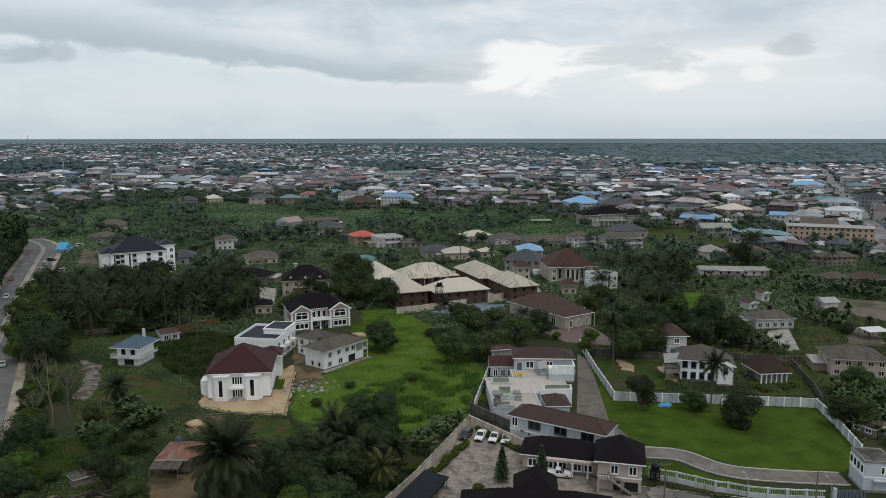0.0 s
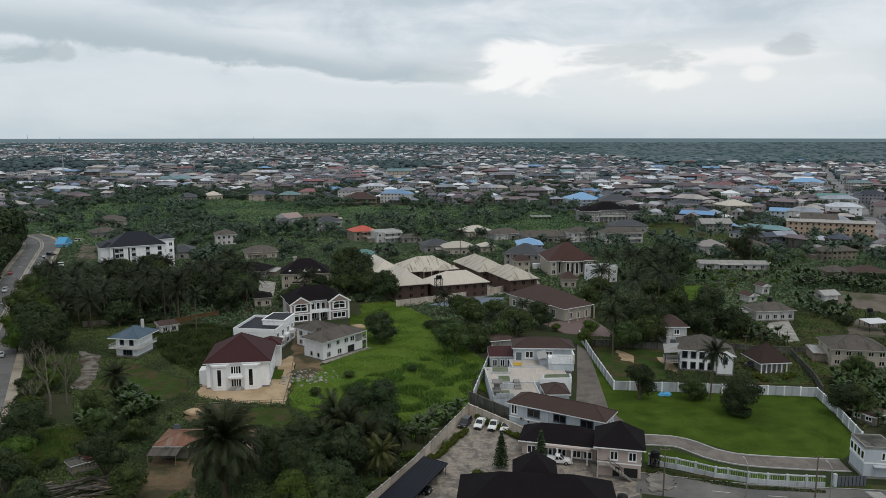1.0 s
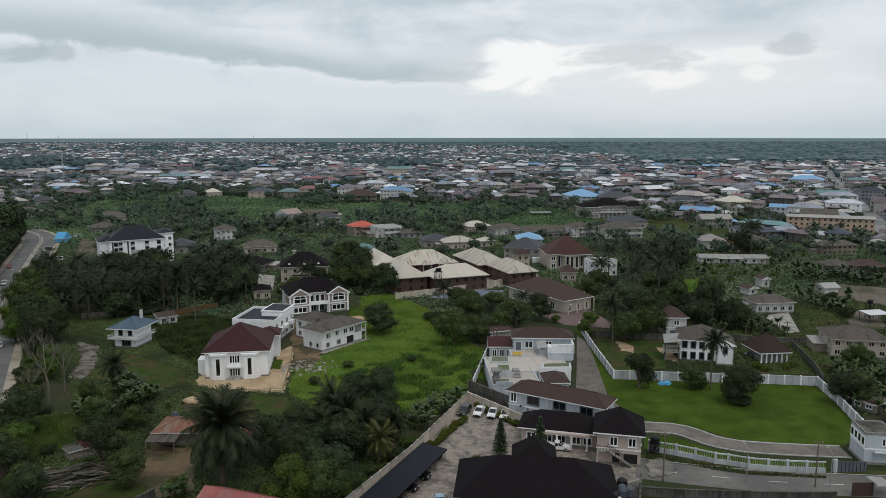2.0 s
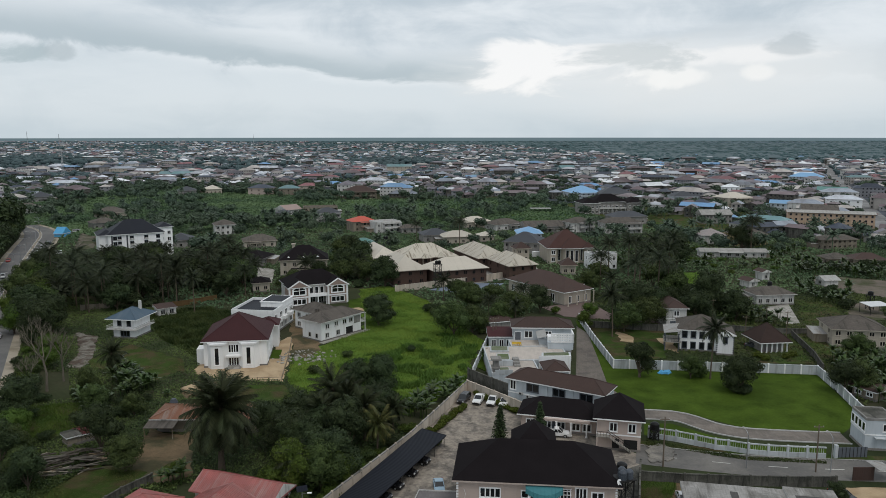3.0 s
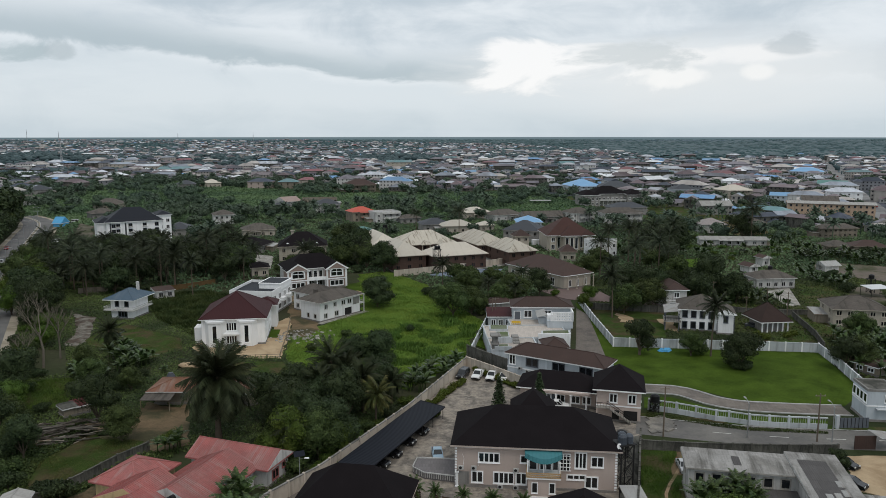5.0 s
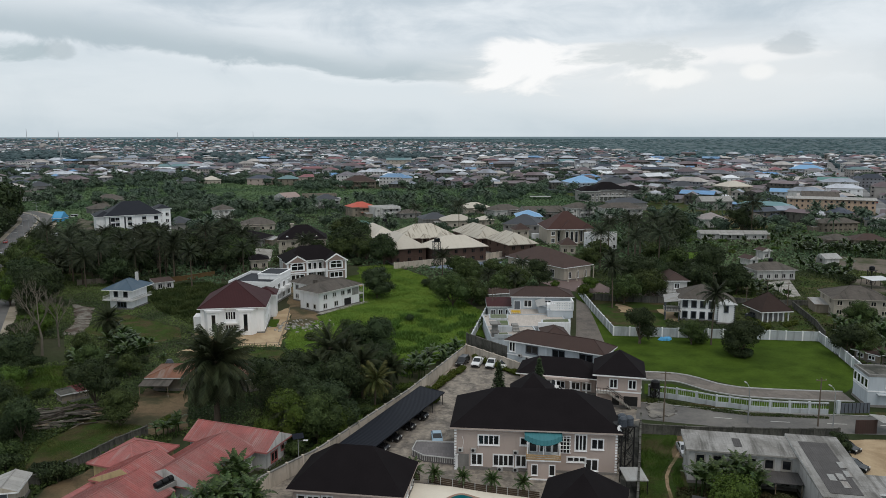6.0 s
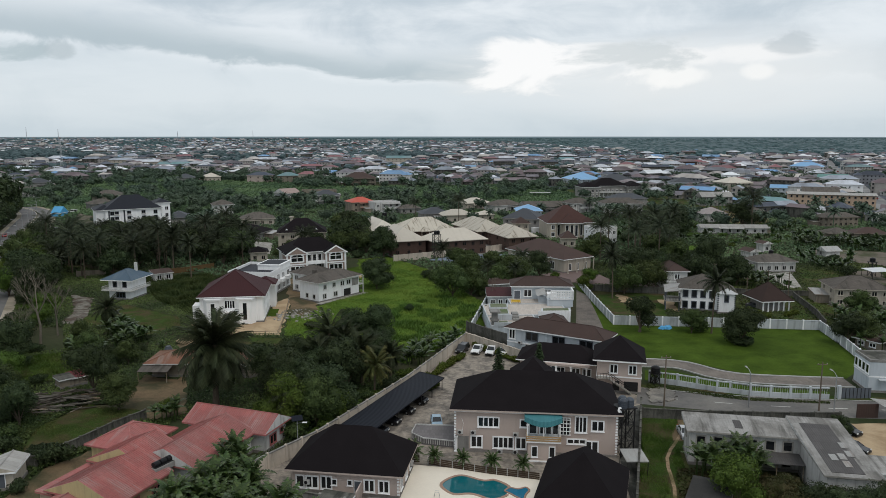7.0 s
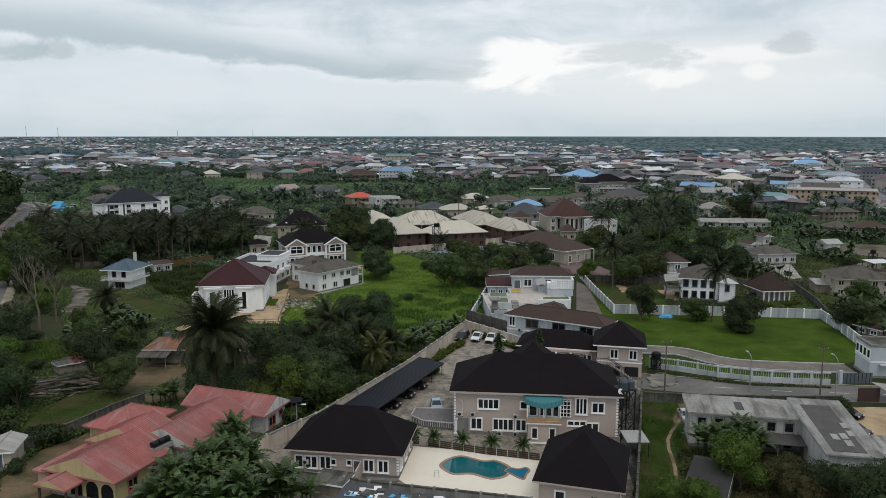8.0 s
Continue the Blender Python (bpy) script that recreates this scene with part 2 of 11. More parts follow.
def part(name, shape, mats, parent, label="", at=None, smooth=False):
    """One mesh object under a thing or a part."""
    me = shape if isinstance(shape, bpy.types.Mesh) else shape.mesh(name, mats, smooth)
    ob = new(name, me)
    ob.parent = parent
    if at is not None:
        ob.matrix_basis = at
    return tagged(ob, label)


def thing(name, x, y, z=0.0, turn=0.0, label="", category="", group="", kind=""):
    ob = new(name)
    ob.empty_display_size = 0.2
    ob.matrix_basis = pose(x, y, z, 0, 0, turn)
    return tagged(ob, label, category, group, kind)


def solid(name, shape, mats, label="", category="", group="", kind="", at=None, smooth=False):
    """A thing or a piece of the setting that is one mesh."""
    ob = new(name, shape if isinstance(shape, bpy.types.Mesh) else shape.mesh(name, mats, smooth))
    if at is not None:
        ob.matrix_basis = at
    return tagged(ob, label, category, group, kind)


KEPT_BOUNDS = []
KEPT_CLEAR = []  # outlines on the ground where no plant may stand


def keep_clear(outline):
    o = np.array(outline, float)
    KEPT_CLEAR.append(o)
    KEPT_BOUNDS.append((*o.min(0).tolist(), *o.max(0).tolist(), [tuple(p) for p in o.tolist()]))


def inside(x, y, outline):
    hit = False
    points = outline if isinstance(outline, list) else outline.tolist()
    for (ax, ay), (bx, by) in zip(points, points[1:] + points[:1]):
        if (ay > y) != (by > y) and x < (bx - ax) * (y - ay) / (by - ay) + ax:
            hit = not hit
    return hit


def free_at(x, y):
    for x0, y0, x1, y1, o in KEPT_BOUNDS:
        if x0 < x < x1 and y0 < y < y1 and inside(x, y, o):
            return False
    return True

GROUND = surface("scrub_soil", (0.036, 0.046, 0.022), 0.95, 0.55, 0.03, 0.9, 0.3, other=(0.052, 0.052, 0.031), dist=0.3, gloss=0.03)
# the town soil's blue cast is distance haze put into its colour
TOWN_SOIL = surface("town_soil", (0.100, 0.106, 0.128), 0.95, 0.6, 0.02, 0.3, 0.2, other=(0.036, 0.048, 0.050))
BELT_SOIL = surface("belt_weeds", (0.044, 0.080, 0.034), 0.95, 0.4, 0.02, 0.5, 0.3, other=(0.070, 0.112, 0.042), dist=0.3)
LAWN = surface("mown_lawn", (0.058, 0.094, 0.014), 0.9, 0.6, 0.22, 2.4, 0.3, other=(0.042, 0.070, 0.011), gloss=0.02)
MEADOW = surface("meadow_soil", (0.095, 0.160, 0.028), 0.95, 0.25, 0.08, 1.5, 0.4, other=(0.06, 0.105, 0.016), dist=0.2, gloss=0.02)
ROUGH_GRASS = surface("rough_grass", (0.040, 0.066, 0.017), 0.95, 0.6, 0.35, 2.2, 0.4, other=(0.072, 0.058, 0.032), dist=0.2, gloss=0.02)
PATH_SAND = surface("trodden_sand", (0.27, 0.195, 0.125), 0.95, 0.5, 0.8, 3.0, 0.3, other=(0.12, 0.105, 0.05), gloss=0.03)
SAND = surface("bare_sand", (0.40, 0.30, 0.19), 0.95, 0.25, 0.3, 4.0, 0.3, other=(0.30, 0.215, 0.13))
EARTH = surface("bare_earth", (0.158, 0.112, 0.066), 0.95, 0.45, 0.25, 3.0, 0.3, other=(0.060, 0.056, 0.030))
ASPHALT = surface("asphalt", (0.115, 0.115, 0.118), 0.9, 0.25, 0.15, 4.0, 0.1, other=(0.15, 0.145, 0.14))
PALE_ASPHALT = surface("dusty_asphalt", (0.185, 0.18, 0.172), 0.9, 0.25, 0.15, 3.0, 0.1, other=(0.14, 0.138, 0.135))
WORN_ASPHALT = surface("worn_street", (0.125, 0.12, 0.115), 0.9, 0.35, 0.12, 2.0, 0.1, other=(0.18, 0.17, 0.155))
SHOULDER = surface("sandy_shoulder", (0.34, 0.30, 0.24), 0.95, 0.3, 0.2, 3.0, 0.2, other=(0.22, 0.19, 0.14))
PAVERS = surface("block_paving", (0.275, 0.240, 0.200), 0.85, 0.6, 0.8, 1.6, 0.2, other=(0.150, 0.134, 0.118), gloss=0.05)
DRIVE = surface("driveway_paving", (0.172, 0.150, 0.130), 0.85, 0.3, 0.4, 3.0, 0.15, other=(0.128, 0.113, 0.10), sheets=0.6)
DECK = surface("cream_pool_deck", (0.68, 0.62, 0.52), 0.8, 0.10, 0.4, 3.0, 0.1)
CONCRETE = surface("concrete", (0.36, 0.34, 0.31), 0.9, 0.25, 0.5, 4.0, 0.2, other=(0.25, 0.24, 0.21), stain=(0.09, 0.085, 0.075), streak=0.6)
APRON = surface("dusty_apron", (0.225, 0.208, 0.182), 0.95, 0.6, 0.6, 3.0, 0.2, other=(0.135, 0.128, 0.118), gloss=0.04)
DARK_CONCRETE = surface("mouldy_concrete", (0.13, 0.125, 0.11), 0.95, 0.4, 0.6, 4.0, 0.3, other=(0.06, 0.06, 0.05), stain=(0.03, 0.03, 0.028), streak=0.8)
KERB = surface("kerb_paint", (0.46, 0.455, 0.44), 0.8, 0.2, 0.7, 5.0, 0.1, stain=(0.2, 0.19, 0.17), streak=0.5)
MARKING = surface("road_paint", (0.55, 0.54, 0.5), 0.8, 0.3, 1.0, 6.0, 0.05)

WHITE = surface("white_paint", (0.84, 0.84, 0.835), 0.7, 0.07, 0.4, 4.0, 0.08, stain=(0.42, 0.40, 0.36), streak=0.25)
AGED_WHITE = surface("weathered_white", (0.56, 0.55, 0.53), 0.85, 0.15, 0.5, 4.0, 0.12, stain=(0.16, 0.15, 0.13), streak=0.65)
PINKISH = surface("rose_beige_paint", (0.475, 0.390, 0.345), 0.75, 0.07, 0.3, 4.0, 0.08, stain=(0.30, 0.26, 0.23), streak=0.25)
CREAM = surface("cream_paint", (0.44, 0.395, 0.33), 0.8, 0.1, 0.4, 4.0, 0.1, stain=(0.28, 0.24, 0.18), streak=0.45)
YELLOW = surface("yellow_ochre_paint", (0.48, 0.345, 0.255), 0.8, 0.1, 0.4, 4.0, 0.1, stain=(0.25, 0.2, 0.12), streak=0.4)
PALE_BLUE = surface("pale_blue_paint", (0.50, 0.54, 0.57), 0.75, 0.07, 0.4, 4.0, 0.08, stain=(0.24, 0.27, 0.29), streak=0.3)
WALL_WHITE = surface("pale_boundary_paint", (0.47, 0.495, 0.51), 0.8, 0.1, 0.4, 4.0, 0.1, stain=(0.22, 0.23, 0.22), streak=0.55)
WALL_BEIGE = surface("beige_boundary_paint", (0.54, 0.475, 0.40), 0.85, 0.15, 0.4, 4.0, 0.1, stain=(0.17, 0.15, 0.12), streak=0.45)
MAUVE = surface("mauve_render", (0.24, 0.185, 0.165), 0.8, 0.1, 0.4, 4.0, 0.1)
BRICKISH = surface("brown_brick_render", (0.095, 0.062, 0.05), 0.85, 0.2, 0.6, 5.0, 0.15, stain=(0.08, 0.05, 0.04), streak=0.4)
GREYWALL = surface("grey_render", (0.26, 0.25, 0.235), 0.9, 0.2, 0.4, 4.0, 0.1, stain=(0.10, 0.095, 0.085), streak=0.6)
RAWBLOCK = surface("raw_sandcrete", (0.25, 0.215, 0.17), 0.95, 0.25, 0.5, 5.0, 0.2, stain=(0.07, 0.06, 0.05), streak=0.5)
PLINTH = surface("dark_stone_plinth", (0.20, 0.185, 0.17), 0.9, 0.5, 1.5, 7.0, 0.4)

BLACK_ROOF = surface("black_shingle", (0.0118, 0.0096, 0.0106), 0.85, 0.35, 0.3, 6.0, 0.25, rib=0.0, gloss=0.06)
BLUEBLACK_ROOF = surface("blue_black_sheet", (0.016, 0.018, 0.024), 0.6, 0.2, 0.3, 5.0, 0.25, rib=0.35, gloss=0.15)
MAROON_ROOF = surface("maroon_shingle", (0.048, 0.0135, 0.0148), 0.7, 0.2, 0.3, 6.0, 0.2, rib=0.4, gloss=0.22)
BROWN_ROOF = surface("brown_stone_coated", (0.058, 0.035, 0.029), 0.8, 0.25, 0.25, 5.0, 0.2, rib=0.4, stain=(0.05, 0.035, 0.03), streak=0.5, gloss=0.3)
CREAM_ROOF = surface("cream_long_span_sheet", (0.50, 0.455, 0.385), 0.55, 0.1, 0.3, 4.0, 0.2, rib=0.4, stain=(0.16, 0.125, 0.09), streak=0.15)
STREAKED_ROOF = surface("streaked_cream_sheet", (0.46, 0.42, 0.35), 0.6, 0.12, 0.3, 4.0, 0.2, rib=0.4, stain=(0.13, 0.10, 0.07), streak=0.9)
DIRTY_SHEET = surface("dirty_pale_sheet", (0.315, 0.305, 0.29), 0.85, 0.35, 0.4, 3.0, 0.4, other=(0.22, 0.21, 0.195), stain=(0.10, 0.095, 0.085), streak=0.75, rib=0.4, gloss=0.08, sheets=1.0)
PINK_ROOF = surface("faded_red_sheet", (0.36, 0.122, 0.112), 0.7, 0.3, 0.3, 3.0, 0.7, rib=0.32, other=(0.30, 0.125, 0.115), stain=(0.34, 0.27, 0.25), streak=0.6, sheets=0.9)
GREY_ROOF = surface("aged_asbestos_sheet", (0.105, 0.092, 0.080), 0.9, 0.45, 0.6, 3.0, 0.4, rib=0.3, stain=(0.045, 0.042, 0.037), streak=0.75)
PALE_ROOF = surface("pale_asbestos_sheet", (0.335, 0.325, 0.305), 0.85, 0.25, 0.4, 4.0, 0.4, rib=0.3, stain=(0.22, 0.205, 0.185), streak=0.6, sheets=1.1)
PATCH_ROOF = surface("dark_patch_sheet", (0.085, 0.08, 0.078), 0.85, 0.25, 0.5, 4.0, 0.4, rib=0.3, sheets=1.1)
RUST_ROOF = surface("rusty_sheet", (0.20, 0.095, 0.062), 0.8, 0.3, 0.3, 4.0, 0.4, rib=0.25, other=(0.16, 0.08, 0.05), stain=(0.26, 0.24, 0.22), streak=0.5)
ZINC = surface("dull_zinc_sheet", (0.34, 0.335, 0.32), 0.5, 0.25, 0.4, 4.0, 0.4, rib=0.25, stain=(0.18, 0.13, 0.10), streak=0.6, metal=0.2)
BLUE_ROOF = surface("light_blue_sheet", (0.17, 0.33, 0.52), 0.5, 0.12, 0.3, 4.0, 0.2, rib=0.4, gloss=0.4)
STEEL_BLUE_ROOF = surface("steel_blue_sheet", (0.065, 0.10, 0.135), 0.55, 0.15, 0.3, 4.0, 0.3, rib=0.3, stain=(0.13, 0.155, 0.17), streak=0.4)
TEAL_ROOF = surface("teal_sheet", (0.12, 0.24, 0.22), 0.55, 0.15, 0.3, 4.0, 0.2, rib=0.4)
RED_ROOF = surface("red_sheet", (0.46, 0.10, 0.07), 0.6, 0.15, 0.3, 4.0, 0.2, rib=0.4)
WHITE_ROOF = surface("bright_white_sheet", (0.68, 0.69, 0.70), 0.5, 0.1, 0.3, 4.0, 0.2, rib=0.4)
SLATE_ROOF = surface("slate_grey_sheet", (0.062, 0.066, 0.074), 0.65, 0.2, 0.3, 5.0, 0.2, rib=0.4)
SOLAR_ROOF = surface("dark_blue_sheet", (0.010, 0.012, 0.018), 0.55, 0.2, 0.3, 5.0, 0.4, rib=0.45, gloss=0.1)
TARP = surface("blue_tarpaulin", (0.10, 0.36, 0.62), 0.5, 0.12, 0.4, 3.0, 0.3)

PANE = glass_like("window_glass", (0.012, 0.014, 0.016))
TEAL = surface("teal_canopy", (0.055, 0.19, 0.21), 0.5, 0.12, 0.6, 4.0, 0.15)
DARK_METAL = surface("dark_metal", (0.035, 0.034, 0.034), 0.6, 0.3, 1.0, 8.0, 0.1, metal=0.5)
GREY_METAL = surface("galvanised_metal", (0.42, 0.43, 0.44), 0.45, 0.15, 1.0, 8.0, 0.05, metal=0.7)
DARK_GATE = surface("slate_gate", (0.10, 0.11, 0.125), 0.6, 0.15, 1.0, 6.0, 0.1)
TIMBER = surface("weathered_timber", (0.22, 0.165, 0.11), 0.9, 0.35, 1.0, 6.0, 0.3, other=(0.30, 0.27, 0.22))
OLD_WOOD = surface("rotting_wood", (0.060, 0.050, 0.040), 0.95, 0.5, 1.0, 6.0, 0.3, other=(0.110, 0.100, 0.085))
POLE_WOOD = surface("pole_wood", (0.14, 0.11, 0.085), 0.9, 0.3, 1.0, 6.0, 0.3)
BLACK_TANK = surface("black_plastic", (0.015, 0.015, 0.016), 0.4, 0.1, 1.0, 5.0, 0.05)
GREY_TANK = surface("grey_blue_plastic", (0.07, 0.08, 0.095), 0.45, 0.1, 1.0, 5.0, 0.05)
WATER = glass_like("pool_water", (0.008, 0.115, 0.135), 0.04)
SHALLOW = glass_like("shallow_pool_water", (0.02, 0.15, 0.25), 0.04)
COPING = surface("pool_coping", (0.30, 0.20, 0.15), 0.8, 0.3, 1.5, 6.0, 0.2)
BARK = surface("bark", (0.115, 0.09, 0.068), 0.95, 0.4, 1.5, 8.0, 0.5)
PALE_BARK = surface("pale_dead_bark", (0.165, 0.145, 0.115), 0.95, 0.3, 1.5, 8.0, 0.4)
BRICKTIMBER = surface("amber_boards", (0.12, 0.075, 0.034), 0.8, 0.2, 1.0, 5.0, 0.1)

LEAF = leafy("broad_leaf", (0.0300, 0.0470, 0.0175), (0.0720, 0.0960, 0.0320))
LEAF_DARK = leafy("dark_leaf", (0.0240, 0.0370, 0.0185), (0.0500, 0.0680, 0.0285))
LEAF_BRIGHT = leafy("bright_leaf", (0.0400, 0.0700, 0.0140), (0.0920, 0.1350, 0.0280))
LEAF_DRY = leafy("dry_leaf", (0.066, 0.050, 0.024), (0.040, 0.052, 0.018), patch=0.25)
PALM_LEAF = leafy("palm_leaf", (0.0200, 0.0275, 0.0165), (0.0420, 0.0500, 0.0255))
# copy of palm_leaf with extra brightness in its colour, for taller palms
PALM_FAR = leafy("brightened_palm_leaf", (0.028, 0.038, 0.024), (0.058, 0.068, 0.038))
PALM_YELLOW = leafy("yellowing_palm_leaf", (0.036, 0.052, 0.016), (0.092, 0.086, 0.030))
BANANA_LEAF = leafy("plantain_leaf", (0.026, 0.048, 0.014), (0.064, 0.094, 0.028), rough=0.35, gloss=0.18)
GRASS_BLADE = leafy("grass_blade", (0.094, 0.168, 0.028), (0.180, 0.250, 0.046), vary=0.45, patch=0.12, share=0.75)
CROP_BLADE = leafy("crop_blade", (0.026, 0.046, 0.014), (0.060, 0.078, 0.024), patch=0.2)
SCRUB_LEAF = leafy("scrub_leaf", (0.0310, 0.0480, 0.0210), (0.0960, 0.1260, 0.0400), patch=0.06, share=0.7)
OLIVE_BLADE = leafy("olive_blade", (0.046, 0.078, 0.015), (0.115, 0.112, 0.040), vary=0.8, patch=0.22, share=0.6)
# belt foliage lightened and blued, the veil of distance put into its colours
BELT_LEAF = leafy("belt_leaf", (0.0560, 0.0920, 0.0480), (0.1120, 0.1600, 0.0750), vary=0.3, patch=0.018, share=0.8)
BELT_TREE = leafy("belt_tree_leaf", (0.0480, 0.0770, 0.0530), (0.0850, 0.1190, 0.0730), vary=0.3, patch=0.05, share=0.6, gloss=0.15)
# far foliage is blued: distance haze painted into its base colours
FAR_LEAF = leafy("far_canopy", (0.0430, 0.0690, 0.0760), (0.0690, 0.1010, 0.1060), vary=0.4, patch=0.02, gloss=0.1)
WOODS = leafy("hazed_distant_woods", (0.050, 0.088, 0.094), (0.072, 0.114, 0.122), 0.3, patch=0.012, gloss=0.03)
FAR_WOODS = leafy("hazed_far_woods", (0.092, 0.128, 0.176), (0.110, 0.150, 0.200), 0.2, patch=0.004, gloss=0.03)
HEDGE = leafy("hedge_leaf", (0.056, 0.079, 0.013), (0.101, 0.112, 0.022))

# roofs of the far town, distance haze tinted bluish into their colours
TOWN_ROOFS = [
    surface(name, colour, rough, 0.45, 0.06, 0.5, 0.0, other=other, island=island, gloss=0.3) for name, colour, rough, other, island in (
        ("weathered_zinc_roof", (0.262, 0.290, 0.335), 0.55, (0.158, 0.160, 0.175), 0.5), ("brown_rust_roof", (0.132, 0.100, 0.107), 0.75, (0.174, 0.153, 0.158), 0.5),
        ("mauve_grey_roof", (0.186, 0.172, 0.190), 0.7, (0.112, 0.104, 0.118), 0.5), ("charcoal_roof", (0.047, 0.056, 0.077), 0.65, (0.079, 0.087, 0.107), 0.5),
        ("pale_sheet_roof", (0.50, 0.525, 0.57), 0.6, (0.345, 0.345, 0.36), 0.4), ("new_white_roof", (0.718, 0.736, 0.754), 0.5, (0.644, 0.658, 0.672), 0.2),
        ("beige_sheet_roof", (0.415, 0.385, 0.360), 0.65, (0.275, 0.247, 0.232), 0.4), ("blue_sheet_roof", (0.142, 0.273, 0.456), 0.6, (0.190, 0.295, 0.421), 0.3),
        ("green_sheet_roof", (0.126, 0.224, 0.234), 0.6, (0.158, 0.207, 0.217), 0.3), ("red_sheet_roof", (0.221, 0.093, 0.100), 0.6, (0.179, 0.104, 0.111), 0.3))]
OCHRE = surface("pale_ochre_paint", (0.46, 0.37, 0.20), 0.8, 0.12, 0.4, 4.0, 0.1, stain=(0.2, 0.16, 0.1), streak=0.4)
HONEY = surface("honey_timber", (0.40, 0.27, 0.14), 0.7, 0.2, 1.0, 6.0, 0.1)
DARK_SLAT = surface("dark_brown_slat", (0.060, 0.043, 0.030), 0.85, 0.3, 1.0, 6.0, 0.2)
MAUVE_GREY = surface("grey_terrace_paving", (0.15, 0.14, 0.14), 0.85, 0.2, 0.8, 6.0, 0.1, sheets=0.5)
CLEARED = surface("cleared_ground", (0.145, 0.12, 0.098), 0.95, 0.5, 0.12, 1.5, 0.3, other=(0.055, 0.062, 0.028), dist=0.15)
FIELD_BLADE = leafy("field_blade", (0.050, 0.094, 0.017), (0.098, 0.146, 0.030), patch=0.15)
PALM_NEAR = leafy("shaggy_palm_leaf", (0.021, 0.029, 0.015), (0.044, 0.052, 0.025))

# ---- ground, roads, yards ----
LAID = []  # each sheet lies a little above the one before


def spread(name, outline, mat, z, label="", ragged=0.0, seed=1, clear=True, step=2.0):
    """A sheet on the ground with a thickness of its own; ragged: how far its edge wanders."""
    rng = random.Random(seed)
    points = []
    for a, b in zip(outline, outline[1:] + outline[:1]):
        n = max(1, int(math.dist(a, b) / step)) if ragged else 1
        for i in range(n):
            k = i / n
            points.append((a[0] + (b[0] - a[0]) * k + rng.uniform(-ragged, ragged), a[1] + (b[1] - a[1]) * k + rng.uniform(-ragged, ragged)))
    if clear:
        keep_clear(outline)
    z += 0.005 * len(LAID)
    LAID.append(name)
    return solid(name, Shape().prism(points, z - 0.5, z), mat, label, kind="structure")


def smooth_line(points, step=3.0):
    """A smooth line through a few points of the plan."""
    p = [Vector(q) for q in points]
    p = [2 * p[0] - p[1]] + p + [2 * p[-1] - p[-2]]
    out = []
    for i in range(1, len(p) - 2):
        n = max(2, int((p[i + 1] - p[i]).length / step))
        for j in range(n):
            t = j / n
            out.append(0.5 * (2 * p[i] + (p[i + 1] - p[i - 1]) * t + (2 * p[i - 1] - 5 * p[i] + 4 * p[i + 1] - p[i + 2]) * t * t + (3 * p[i] - p[i - 1] - 3 * p[i + 1] + p[i + 2]) * t**3))
    return out + [p[-2]]


def sideways(line, off):
    out = []
    for i, p in enumerate(line):
        d = (line[min(i + 1, len(line) - 1)] - line[max(i - 1, 0)]).normalized()
        out.append((p.x + d.y * off, p.y - d.x * off))
    return out


def ribbon(name, points, off0, off1, z0, z1, mat, label="", clear=True, category=""):
    """A strip along a line: off0 to off1 metres to the right of it, from z0 up to z1."""
    line = smooth_line(points)
    a, b = sideways(line, off0), sideways(line, off1)
    s = Shape()
    for i in range(len(a) - 1):
        s.face([(*a[i], z1), (*b[i], z1), (*b[i + 1], z1), (*a[i + 1], z1)])
        s.face([(*a[i], z0), (*a[i], z1), (*a[i + 1], z1), (*a[i + 1], z0)])
        s.face([(*b[i], z1), (*b[i], z0), (*b[i + 1], z0), (*b[i + 1], z1)])
    s.face([(*b[0], z0), (*b[0], z1), (*a[0], z1), (*a[0], z0)])
    s.face([(*a[-1], z0), (*a[-1], z1), (*b[-1], z1), (*b[-1], z0)])
    if clear:
        n = len(a)
        for i in range(0, n - 1, 6):
            j = min(i + 6, n - 1)
            keep_clear([a[i], b[i], b[j], a[j]])
    return solid(name, s, mat, label, category, kind="structure")


def build_ground():
    s = Shape()
    rings = [0, 60, 120, 200, 300, 420, 600, 850, 1200, 1700, 2400, 3000, 3300, 3600, 3900, 4300, 4700, 5100, 5400]
    sides = 48
    last = None
    for r in rings:
        z = 13 * min(1.0, max(0.0, (r - 3000) / 1900)) ** 1.5  # the land lifts slightly far off
        ring = [(r * math.cos(6.28318 * k / sides), r * math.sin(6.28318 * k / sides), z) for k in range(sides)]
        if last:
            for k in range(sides):
                j = (k + 1) % sides
                if last[k] == last[j]:
                    s.face([last[k], ring[k], ring[j]])
                else:
                    s.face([last[k], ring[k], ring[j], last[j]])
        last = ring
    solid("ground", s, GROUND, "dark green scrub and soil reaching the horizon", kind="structure")


build_ground()

spread("belt_ground", [(-326.94, 502.56), (-390.62, 649.30), (-408.15, 869.46), (-268.65, 868.88), (-76.61, 688.30), (93.25, 698.49), (110.34, 565.53), (121.14, 501.55), (-107.39, 488.22), (-223.84, 429.12)], BELT_SOIL, 0.006, "green weedy ground of the belt", 3.0, 41, clear=False)
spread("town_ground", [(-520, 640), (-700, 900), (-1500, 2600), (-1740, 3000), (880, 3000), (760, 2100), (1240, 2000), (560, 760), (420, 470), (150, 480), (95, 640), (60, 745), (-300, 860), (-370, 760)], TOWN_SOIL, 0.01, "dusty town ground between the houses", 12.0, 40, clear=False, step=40)
